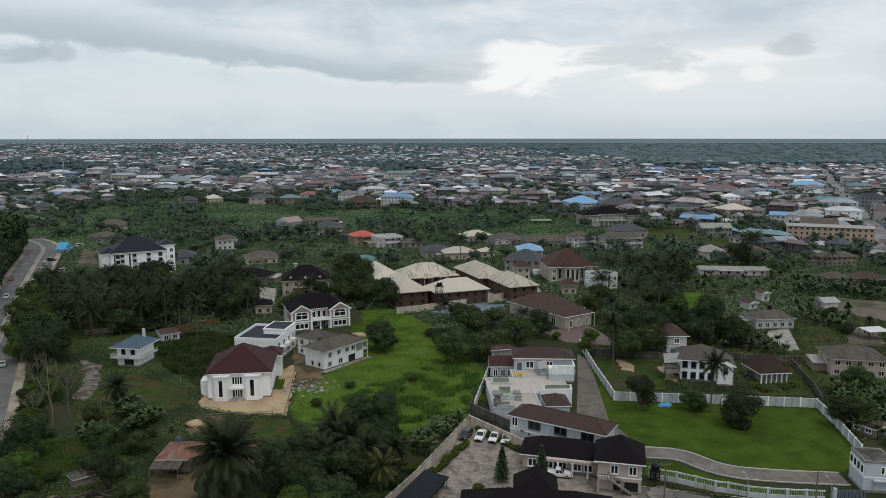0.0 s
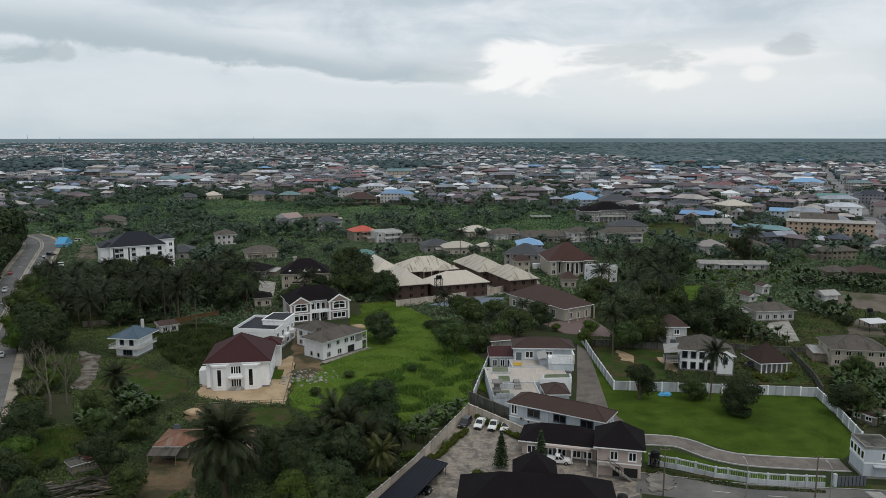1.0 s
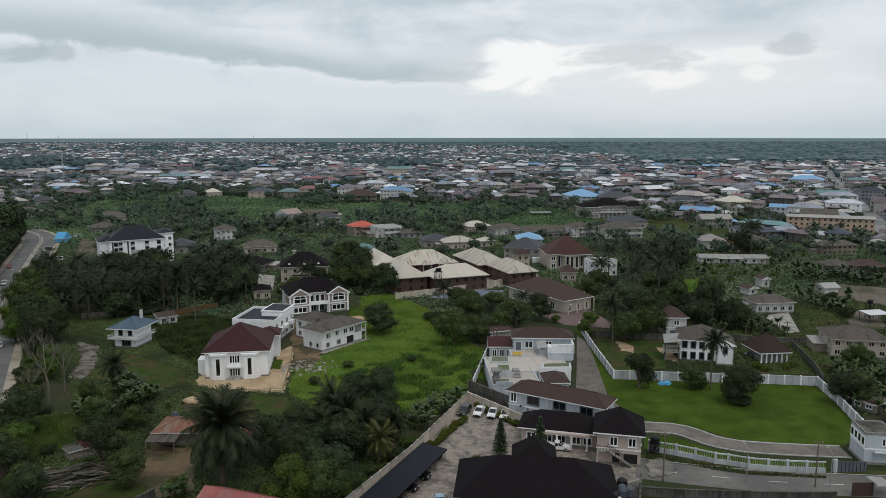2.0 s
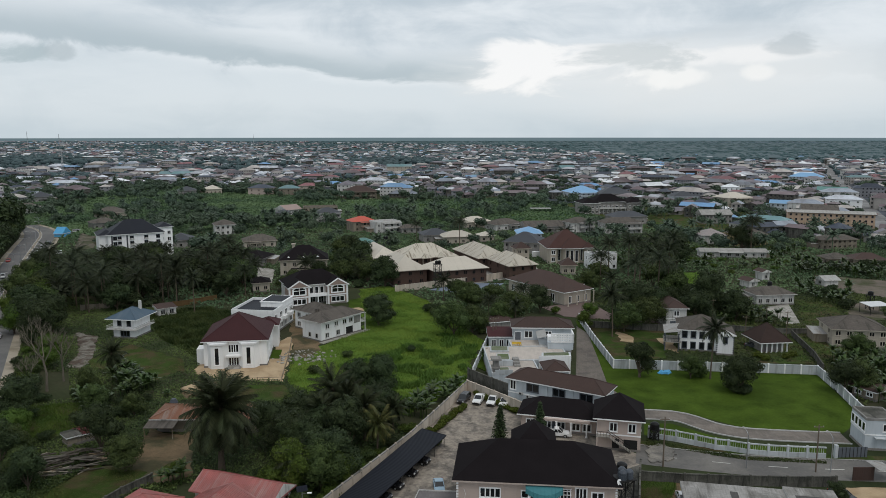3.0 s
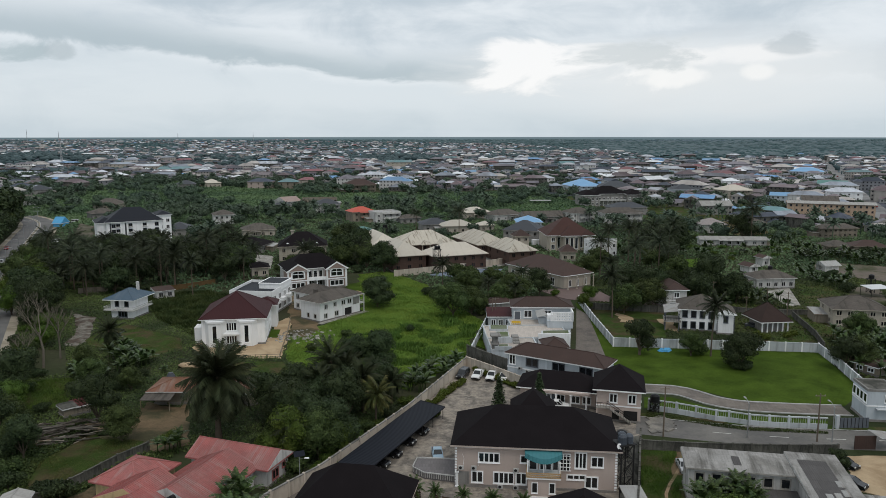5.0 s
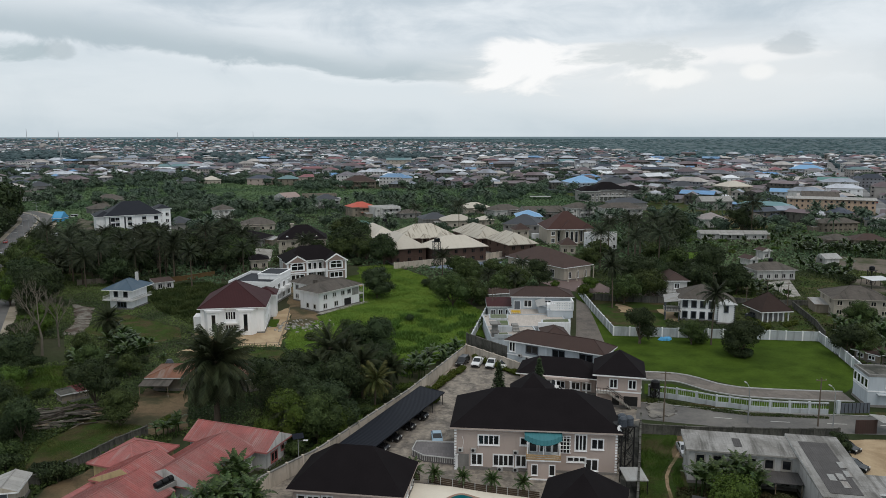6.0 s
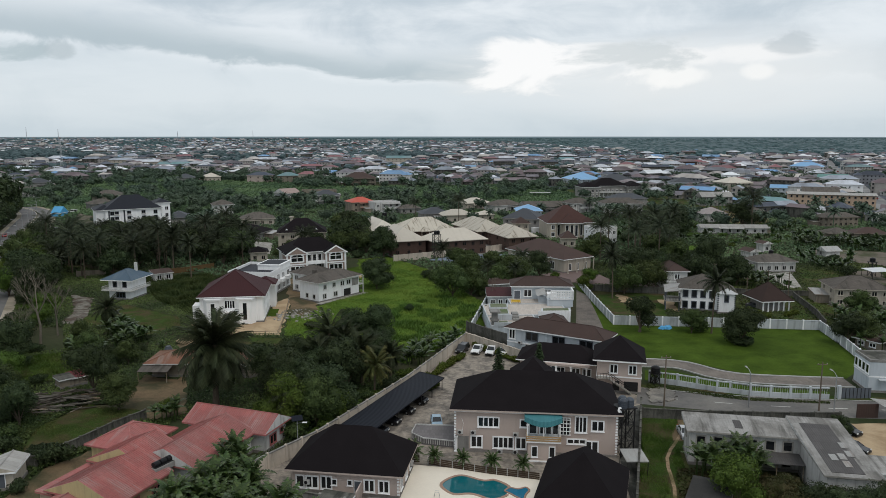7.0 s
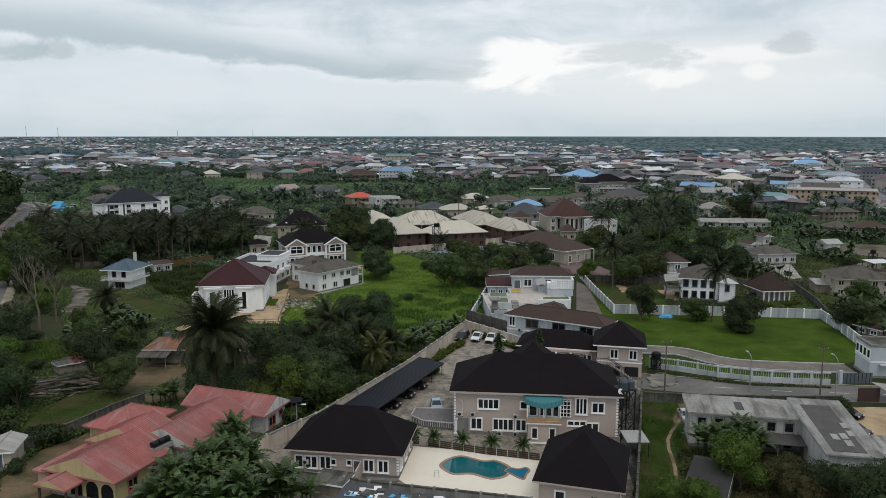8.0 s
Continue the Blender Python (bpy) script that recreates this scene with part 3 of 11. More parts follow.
spread("town_green", [(100, 470), (262, 470), (276, 560), (240, 640), (170, 690), (110, 650)], ROUGH_GRASS, 0.012, "rough grass between the first town houses", 6.0, 46, clear=False, step=12)
# slab of woods whose blue is horizon haze, put into the colour
solid("far_woods", Shape().prism([(-2900, 3900), (0, 4850), (2900, 3900), (2700, 4660), (0, 5390), (-2700, 4660)], 6.0, 15.5), FAR_WOODS, "haze-tinted woods along the horizon", "woods", kind="stuff")
LAID.clear()

# dual carriageway with a paved median
MEDIAN = [(-49.0, 40.0), (-113.6, 167.39), (-152.2, 246.13), (-182.6, 310.15), (-206.8, 363.31), (-228.0, 411.08), (-242.0, 442.07), (-258.0, 467.88), (-280.0, 491.30)]
ribbon("road", MEDIAN, 0.9, 8.0, -0.3, 0.05, PALE_ASPHALT, "grey asphalt carriageway with sandy edges", category="road")
ribbon("road", MEDIAN, -8.6, -0.9, -0.3, 0.05, ASPHALT, "grey asphalt carriageway under roadside trees", category="road")
ribbon("road_shoulder", MEDIAN, 8.0, 10.6, -0.3, 0.06, SHOULDER, "pale sandy road shoulder")
ribbon("road_shoulder", MEDIAN, -11.0, -8.6, -0.3, 0.06, SHOULDER, "pale sandy road shoulder")
ribbon("median_kerb", MEDIAN, -0.9, -0.65, -0.3, 0.25, KERB, "pale concrete median kerb")
ribbon("median_kerb", MEDIAN, 0.65, 0.9, -0.3, 0.25, KERB, "pale concrete median kerb")
ribbon("median_bed", MEDIAN, -0.65, 0.65, -0.3, 0.2, SHOULDER, "pale sandy paving of the road median")

# side street before the lawn
STREET = [(36.72, 134.42), (42.74, 132.69), (48.00, 131.30), (56.24, 129.49), (64.99, 128.17), (73.88, 127.45), (85.60, 126.31), (109.87, 124.37)]
ribbon("street", STREET, -4.2, 4.4, -0.3, 0.04, WORN_ASPHALT, "worn grey asphalt street with faded dashes", category="street")
ribbon("street_verge", STREET, -6.4, -4.2, -0.3, 0.10, ROUGH_GRASS, "weedy grass verge beside the street")
ribbon("street_kerb", STREET, -4.35, -4.2, -0.3, 0.16, KERB, "worn concrete street kerb")
LANE = smooth_line(STREET, 1.0)
for i in range(4, len(LANE) - 6, 9):
    a, b = LANE[i], LANE[min(i + 3, len(LANE) - 1)]
    d = (b - a).normalized()
    n = Vector((d.y, -d.x)) * 0.09
    solid("lane_dash", Shape().prism([tuple(a - n), tuple(b - n), tuple(b + n), tuple(a + n)], 0.02, 0.046), MARKING, "faded white lane dash", kind="structure")

# town road running away from the lawn's side
TOWN_ROAD = [(278.78, 450.08), (319.12, 547.57), (393.63, 708.58), (487.33, 909.60), (655.80, 1266.91), (823.45, 1631.47)]
ribbon("road", TOWN_ROAD, -7.5, 7.5, -0.3, 0.05, surface("dusty_town_road", (0.235, 0.232, 0.228), 0.95, 0.4, 0.08, 1.0, 0.1, other=(0.15, 0.148, 0.146)), "dusty pale town road between market roofs", category="road")

# the lawn and its curved drive
spread("lawn", [(44.21, 186.54), (94.52, 181.22), (90.09, 152.91), (81.23, 144.03), (62.94, 146.24), (54.14, 154.14), (44.08, 157.10), (40.18, 170.07), (39.81, 190.39), (43.16, 236.38), (45.02, 236.38)], LAWN, 0.02, "smooth mown green lawn inside the walls")
DRIVEWAY = [(40.98, 154.55), (49.12, 153.52), (52.52, 151.08), (55.32, 147.37), (58.99, 144.93), (63.00, 143.65), (71.41, 142.39), (80.43, 141.51)]
ribbon("driveway", DRIVEWAY, -2.6, 2.6, -0.3, 0.05, DRIVE, "curved brown paved driveway", category="driveway")
ribbon("driveway_kerb", DRIVEWAY, -2.9, -2.6, -0.3, 0.22, KERB, "white painted drive kerb")
ribbon("driveway_kerb", DRIVEWAY, 2.6, 2.85, -0.3, 0.20, KERB, "white painted drive kerb")
spread("lawn_strip", [(42.22, 149.29), (47.83, 149.29), (53.85, 143.28), (59.98, 139.06), (73.89, 136.39), (71.90, 132.55), (58.21, 134.76), (46.11, 140.09), (40.59, 143.27)], LAWN, 0.021, "narrow strip of lawn behind the fence")
spread("driveway_court", [(42.27, 229.35), (44.13, 220.39), (41.94, 194.83), (39.79, 172.56), (42.57, 160.75), (32.60, 162.35), (31.82, 172.57), (36.08, 194.83)], DRIVE, 0.035, "brown paved court beside the pale blue villa")

# hotel-like compound
spread("compound_paving", [(5.93, 174.26), (17.27, 153.28), (30.10, 142.54), (37.29, 133.78), (32.32, 116.06), (25.00, 89.29), (22.26, 80.24), (-8.0, 84.5), (-24.0, 90.0), (-26.64, 103.08), (-19.93, 114.37)], PAVERS, 0.02, "brown block paving patched with darker stones")
spread("pool_deck", [(-5.16, 105.05), (1.67, 103.67), (14.02, 100.28), (14.0, 88.0), (-2.0, 89.6), (-6.01, 94.72)], DECK, 0.12, "cream poured pool deck")
# one dark sheet in place of the cluttered passage ground
spread("side_passage", [(31.08, 126.56), (35.94, 129.48), (25.07, 89.29), (22.26, 80.24), (24.0, 80.0), (26.5, 104.0)], DARK_CONCRETE, 0.03, "dark paving of the side passage")
# meadow
spread("meadow", [(-32.70, 285.37), (-22.05, 292.13), (-5.62, 265.08), (11.75, 212.10), (7.08, 190.41), (5.47, 173.67), (-8.54, 154.69), (-23.83, 157.69), (-37.96, 174.43), (-41.35, 194.89), (-36.62, 203.40), (-24.48, 226.34)], MEADOW, 0.012, "bright green overgrown meadow", 1.2, 3, clear=False)
spread("yard_sand", [(-64.17, 185.37), (-64.19, 194.90), (-47.52, 194.89), (-48.14, 212.14), (-44.72, 220.46), (-41.97, 194.89), (-39.32, 176.29), (-51.98, 177.43), (-62.41, 181.32)], SAND, 0.025, "pale swept sand round the white house", 0.5, 4)
spread("yard_grass", [(-48.36, 203.41), (-45.46, 203.41), (-44.44, 194.89), (-47.21, 194.89)], LAWN, 0.03, "small square of lawn")
spread("earth_patch", [(-51.56, 246.04), (-48.05, 253.34), (-39.51, 220.45), (-34.21, 203.40), (-37.49, 194.88), (-42.28, 199.53)], EARTH, 0.022, "trodden earth and rubble", 0.8, 6)
spread("earth_patch", [(-66.28, 129.41), (-53.04, 129.42), (-49.77, 140.71), (-51.63, 146.14), (-55.28, 132.46), (-61.84, 122.36)], EARTH, 0.022, "trodden brown earth", 0.8, 7)
spread("earth_patch", [(-60.21, 146.14), (-50.37, 142.48), (-44.43, 125.10), (-51.64, 121.05), (-57.87, 126.50)], EARTH, 0.028, "swept sandy yard before the shed", 0.8, 8)
spread("earth_patch", [(-58.72, 94.21), (-58.21, 103.06), (-54.21, 110.26), (-49.25, 105.03), (-50.29, 91.06), (-50.09, 86.69), (-54.27, 86.69)], EARTH, 0.022, "sandy yard of the red-roofed house", 0.8, 9)
spread("grass_patch", [(-63.44, 105.02), (-67.44, 118.47), (-64.24, 129.41), (-52.88, 126.51), (-56.36, 114.82)], ROUGH_GRASS, 0.02, "rough grass plot", 0.8, 10)
spread("grass_patch", [(-92.23, 209.53), (-70.67, 194.91), (-66.25, 184.14), (-71.31, 176.31), (-96.33, 190.47)], ROUGH_GRASS, 0.02, "grass plot beside the path", 0.8, 11)
spread("earth_patch", [(-112.66, 221.67), (-103.86, 217.66), (-95.07, 194.92), (-93.89, 185.38), (-98.38, 187.90), (-101.01, 199.58)], surface("stony_ground", (0.195, 0.182, 0.155), 0.95, 0.9, 0.6, 1.6, 0.5, other=(0.085, 0.062, 0.048), dist=0.2), 0.025, "stony grey ground", 0.8, 13)
spread("grass_patch", [(-93.44, 156.21), (-88.24, 160.19), (-81.79, 161.45), (-74.52, 146.90), (-77.95, 142.50), (-82.54, 138.34)], ROUGH_GRASS, 0.02, "green plot behind the yard wall", 0.8, 34)
spread("grass_patch", [(92.53, 318.93), (114.82, 322.46), (100.28, 289.05), (85.22, 281.50)], MEADOW, 0.02, "open green plot among the trees", 1.5, 35)
spread("grass_patch", [(-53.41, 172.62), (-38.51, 173.70), (-33.57, 162.38), (-47.84, 162.39)], ROUGH_GRASS, 0.02, "grass below the yard fence", 0.8, 14)
spread("earth_patch", [(-61.90, 167.36), (-60.88, 174.44), (-54.47, 176.30), (-53.57, 170.83), (-58.77, 164.02)], EARTH, 0.024, "heap and track of builder's sand", 0.5, 15)
spread("grass_patch", [(35.57, 126.57), (42.90, 125.16), (36.55, 103.11), (30.85, 88.13), (24.19, 86.71)], ROUGH_GRASS, 0.03, "tall green grass plot", 0.8, 16, clear=False)
keep_clear([(41.2, 122.43), (42.3, 122.43), (39.5, 115.4), (34.9, 106.8), (32.95, 97.5), (30.5, 89.0), (29.5, 89.0), (31.8, 97.7), (33.5, 107.4), (38.2, 115.8)])
ribbon("footpath", [(41.72, 122.43), (38.87, 115.59), (34.22, 107.11), (32.38, 97.61), (30.03, 89.59)], -0.24, 0.26, -0.2, 0.14, PATH_SAND, "worn sandy footpath")
spread("earth_patch", [(40.56, 122.43), (42.37, 123.23), (39.47, 113.24), (36.78, 113.23)], EARTH, 0.03, "bare earth beside the long building", 0.4, 17)
spread("earth_patch", [(68.09, 120.60), (78.10, 120.60), (68.55, 105.09), (63.57, 108.17)], SAND, 0.024, "sandy yard", 0.4, 18)
# grounds behind the lawn
spread("grass_patch", [(46.42, 229.35), (70.74, 229.33), (60.44, 194.82), (44.79, 190.38)], ROUGH_GRASS, 0.02, "grass of the neighbouring garden", 0.6, 19)
spread("earth_patch", [(52.86, 222.12), (56.60, 217.54), (55.72, 209.42), (52.21, 212.07)], SAND, 0.028, "bare sandy patch", 0.6, 20)
spread("earth_patch", [(63.86, 214.76), (68.09, 214.76), (64.98, 199.46), (62.98, 203.33)], SAND, 0.028, "bare sandy patch", 0.6, 21)
spread("forecourt", [(34.46, 254.77), (52.39, 265.02), (56.42, 245.94), (73.23, 237.68), (71.30, 231.20), (40.32, 241.76)], surface("reddish_paving", (0.17, 0.125, 0.115), 0.85, 0.2, 0.4, 3.0), 0.02, "reddish paved forecourt")
spread("grass_patch", [(114.84, 287.10), (119.90, 277.82), (111.56, 253.19), (94.84, 235.68), (91.11, 245.90)], ROUGH_GRASS, 0.02, "rough grass garden", 0.8, 22, clear=False)
spread("forecourt", [(112.20, 254.70), (123.30, 259.32), (114.57, 232.43), (109.79, 231.17)], CONCRETE, 0.03, "grey concrete drive")
spread("grass_patch", [(129.00, 264.94), (139.33, 260.89), (130.08, 232.42), (115.48, 232.43)], ROUGH_GRASS, 0.02, "grass plot", 0.8, 23, clear=False)
spread("earth_patch", [(159.02, 313.08), (183.68, 302.11), (190.86, 287.01), (168.31, 264.90), (148.56, 291.93)], CLEARED, 0.02, "cleared brown ground", 1.5, 24)
spread("earth_patch", [(145.44, 260.88), (155.63, 260.87), (144.76, 235.63), (132.88, 237.62)], CLEARED, 0.02, "cleared brown ground", 1.0, 25)
spread("grass_patch", [(94.08, 220.35), (103.61, 214.73), (98.32, 190.35), (81.73, 190.36)], ROUGH_GRASS, 0.02, "garden grass", 0.6, 26, clear=False)
spread("earth_patch", [(105.35, 220.34), (118.35, 220.33), (109.76, 194.78), (99.82, 190.35)], ROUGH_GRASS, 0.02, "trodden weedy yard", 1.0, 27, clear=False)
spread("estate_paving", [(-19.59, 289.18), (-6.11, 292.11), (14.62, 297.12), (42.97, 319.00), (41.56, 373.80), (-24.98, 373.91)], CONCRETE, 0.02, "grey estate paving")
spread("earth_patch", [(-5.97, 284.39), (11.15, 297.12), (26.19, 297.10), (9.33, 277.94)], surface("blue_grey_court", (0.16, 0.19, 0.24), 0.8, 0.15), 0.03, "blue-grey painted court")
spread("grass_patch", [(49.61, 565.69), (109.45, 584.11), (98.85, 516.22), (36.73, 507.49)], MEADOW, 0.02, "open green plot", 2.0, 28, clear=False)
spread("grass_patch", [(-46.44, 634.45), (7.40, 667.48), (46.87, 647.99), (34.44, 604.13), (-20.34, 580.64)], MEADOW, 0.02, "open green plot before the town", 4.0, 36, clear=False)
spread("grass_patch", [(-118.76, 688.43), (-78.99, 710.15), (-67.29, 648.33), (-108.89, 630.15)], MEADOW, 0.02, "open green plot", 2.0, 29, clear=False)
spread("grass_patch", [(-34.63, 265.11), (-23.21, 277.98), (-28.41, 246.02), (-33.17, 253.33)], LAWN, 0.02, "bright grass beside the twin-gabled house", 0.6, 30, clear=False)
spread("grass_patch", [(8.04, 188.26), (13.59, 214.80), (15.29, 214.80), (10.78, 184.09)], LAWN, 0.024, "green strip inside the wall", 0.2, 31)
spread("earth_patch", [(-222, 452), (-206, 436), (-188, 398), (-186, 380), (-194, 384)], CLEARED, 0.02, "bare brown roadside ground", 1.5, 32)

spread("concrete_apron", [(39.62, 137.47), (42.36, 138.69), (44.25, 136.28), (43.26, 131.70), (38.00, 130.06)], APRON, 0.05, "pale concrete stain before the gate tower", 0.45, 44, step=0.7)

# ---- houses ----
WINDOWS = {}


def window_meshes(w, h, bars, frame_mat, border):
    key = (round(w, 2), round(h, 2), bars, frame_mat.name, border)
    if key not in WINDOWS:
        s, b = Shape(), border
        # one plate with an opening for each light, and its sill
        xs = [-w / 2 - b]
        for i in range(bars):
            half = 0.45 * b
            xs += [-w / 2 + w * i / bars + (half if i else 0), -w / 2 + w * (i + 1) / bars - (half if i < bars - 1 else 0)]
        xs.append(w / 2 + b)
        zs = [-b, 0, h, h + b]
        n = len(xs)
        for y in (-0.09, 0.02):
            s.v += [(x, y, z) for z in zs for x in xs]

        def open_cell(c, r):
            return c < 0 or r < 0 or c > n - 2 or r > 2 or (r == 1 and c % 2 == 1)

        for r in range(3):
            for c in range(n - 1):
                if open_cell(c, r):
                    continue
                a, d = r * n + c, (r + 1) * n + c
                s.f.append((a, a + 1, d + 1, d))
                for dc, dr, p, q in ((0, -1, a, a + 1), (0, 1, d + 1, d), (-1, 0, d, a), (1, 0, a + 1, d + 1)):
                    if open_cell(c + dc, r + dr):
                        s.f.append((q, p, p + 4 * n, q + 4 * n))
        s.m += [0] * len(s.f)
        s.box(-w / 2 - b - 0.05, -0.16, -b - 0.06, w / 2 + b + 0.05, 0.02, -b + 0.002)
        whole = Shape().turned(Matrix(), s).box(-w / 2, -0.03, 0, w / 2, 0.01, h, 1)
        WINDOWS[key] = (s.mesh("window", [frame_mat]), Shape().box(-w / 2, -0.03, 0, w / 2, 0.01, h).mesh("pane", [PANE]), whole.mesh("window", [frame_mat, PANE]))
    return WINDOWS[key]


class House:
    """A house on the line p to q (its front, seen from outside: left to right); x along the front, y inwards."""

    def __init__(self, name, p, q, label, category="house", group="", z=0.0, wall=None, roof=None):
        self.w = math.dist(p, q)
        self.root = thing(name, p[0], p[1], z, math.degrees(math.atan2(q[1] - p[1], q[0] - p[0])), label, category, group)
        self.wall, self.roof = wall, roof
        self.trim = WHITE
        self.close = p[1] < 235
        self.box = (0, 0, self.w, 8)

    def clear(self, margin=0.8):
        x0, y0, x1, y1 = self.box
        m = self.root.matrix_basis
        keep_clear([tuple((m @ Vector((x, y, 0)))[:2]) for x, y in ((x0 - margin, y0 - margin), (x1 + margin, y0 - margin), (x1 + margin, y1 + margin), (x0 - margin, y1 + margin))])
        return self

    def wing(self, x0, y0, x1, y1, h, kind="hip", pitch=0.45, over=0.6, z0=0.0, wall=None, roof=None, axis=None, plinth=True, bands=(), fascia=None, parapet=0.7, ribs=0.0):
        wall, roof = wall or self.wall, roof or self.roof
        self.box = (x0, y0, x1, y1)
        self.z0, self.h = z0, h
        s = Shape().box(x0, y0, z0, x1, y1, h)
        for b in bands:
            s.box(x0 - 0.07, y0 - 0.07, b - 0.12, x1 + 0.07, y1 + 0.07, b + 0.12, 1)
        part("wall", s, [wall, self.trim], self.root)
        if plinth and z0 == 0:
            part("plinth", Shape().box(x0 - 0.12, y0 - 0.12, -0.2, x1 + 0.12, y1 + 0.12, 0.45), [PLINTH], self.root)
        if kind == "none":
            return self
        if kind == "flat":
            t = 0.22
            r = Shape().box(x0 + t, y0 + t, h, x1 - t, y1 - t, h + 0.12, 0)
            part("roof", r, [roof], self.root)
            p = Shape()
            for a in ((x0 - 0.06, y0 - 0.06, x1 + 0.06, y0 + t), (x0 - 0.06, y1 - t, x1 + 0.06, y1 + 0.06), (x0 - 0.06, y0 + t, x0 + t, y1 - t), (x1 - t, y0 + t, x1 + 0.06, y1 - t)):
                p.box(a[0], a[1], h - 0.25, a[2], a[3], h + parapet)
            part("parapet", p, [fascia or self.trim], self.root)
            return self
        put_roof(roof_shape(x0, y0, x1, y1, h, kind, pitch, over, axis, ribs=ribs), [roof, fascia or self.trim, wall], self.root, capped=self.close)
        return self

    def window(self, face, u, z, w=1.2, h=1.3, bars=2, mat=None, border=0.14, name="window"):
        x0, y0, x1, y1 = self.box
        at = {"f": (u, y0, 0), "r": (x1, u, 90), "b": (u, y1, 180), "l": (x0, u, -90)}[face]
        border = 0.2 if self.close and border == 0.14 and w > 0.8 else border
        frame_mesh, pane_mesh, whole = window_meshes(w, h, bars, mat or self.trim, border)
        ob = part(name, frame_mesh if self.close else whole, None, self.root, at=pose(at[0], at[1], z, 0, 0, at[2]))
        if self.close:
            part("pane", pane_mesh, None, ob)
        return self

    def rows(self, face, n, levels, w=1.2, h=1.3, bars=2, mat=None, start=None, stop=None):
        x0, y0, x1, y1 = self.box
        a, b = (x0, x1) if face in "fb" else (y0, y1)
        a, b = a if start is None else start, b if stop is None else stop
        for z in levels:
            for i in range(n):
                self.window(face, a + (b - a) * (i + 0.5) / n, z, w, h, bars, mat)
        return self

    def door(self, face, u, z=0.3, w=1.0, h=2.1, mat=None):
        x0, y0, x1, y1 = self.box
        at = {"f": (u, y0, 0), "r": (x1, u, 90), "b": (u, y1, 180), "l": (x0, u, -90)}[face]
        s = Shape().box(-w / 2, -0.08, 0, w / 2, 0.02, h)
        s.box(-w / 2 - 0.1, -0.11, 0, -w / 2, 0.02, h + 0.1, 1).box(w / 2, -0.11, 0, w / 2 + 0.1, 0.02, h + 0.1, 1).box(-w / 2, -0.11, h, w / 2, 0.02, h + 0.1, 1)
        part("door", s, [mat or DARK_GATE, self.trim], self.root, at=pose(at[0], at[1], z, 0, 0, at[2]))
        return self

    def add(self, name, shape, mats, label="", smooth=False):
        return part(name, shape, mats if isinstance(mats, list) else [mats], self.root, label, smooth=smooth)

    def pillars(self, places, z0, z1, r=0.18, mat=None):
        for x, y in places:
            s = Shape().tube([(x, y, z0), (x, y, z1)], [r, r], 10).box(x - r * 1.4, y - r * 1.4, z0, x + r * 1.4, y + r * 1.4, z0 + 0.25).box(x - r * 1.4, y - r * 1.4, z1 - 0.2, x + r * 1.4, y + r * 1.4, z1)
            part("pillar", s, [mat or self.trim], self.root)
        return self

    def rail(self, a, b, z, h=0.95, mat=None, gap=0.4):
        a, b = Vector((*a, z)), Vector((*b, z))
        up = Vector((0, 0, h))
        s = Shape().bar(a + up, b + up, 0.08).bar(a + up * 0.08, b + up * 0.08, 0.06)
        n = max(2, int((b - a).length / gap))
        for i in range(n + 1):
            p = a.lerp(b, i / n)
            s.bar(p, p + up, 0.05)
        part("railing", s, [mat or DARK_METAL], self.root)
        return self

    def air_unit(self, face, u, z):
        x0, y0, x1, y1 = self.box
        at = {"f": (u, y0, 0), "r": (x1, u, 90), "b": (u, y1, 180), "l": (x0, u, -90)}[face]
        s = Shape().box(-0.42, -0.42, 0, 0.42, -0.08, 0.6).box(-0.4, -0.4, -0.08, -0.34, 0.02, 0, 1).box(0.34, -0.4, -0.08, 0.4, 0.02, 0, 1)
        s.tube([(-0.08, -0.44, 0.3), (-0.08, -0.41, 0.3)], [0.24, 0.24], 12, 1)
        part("air_conditioner", s, [KERB, DARK_METAL], self.root, "boxy off-white air-conditioning unit on brackets", at=pose(at[0], at[1], z, 0, 0, at[2]))
        return self


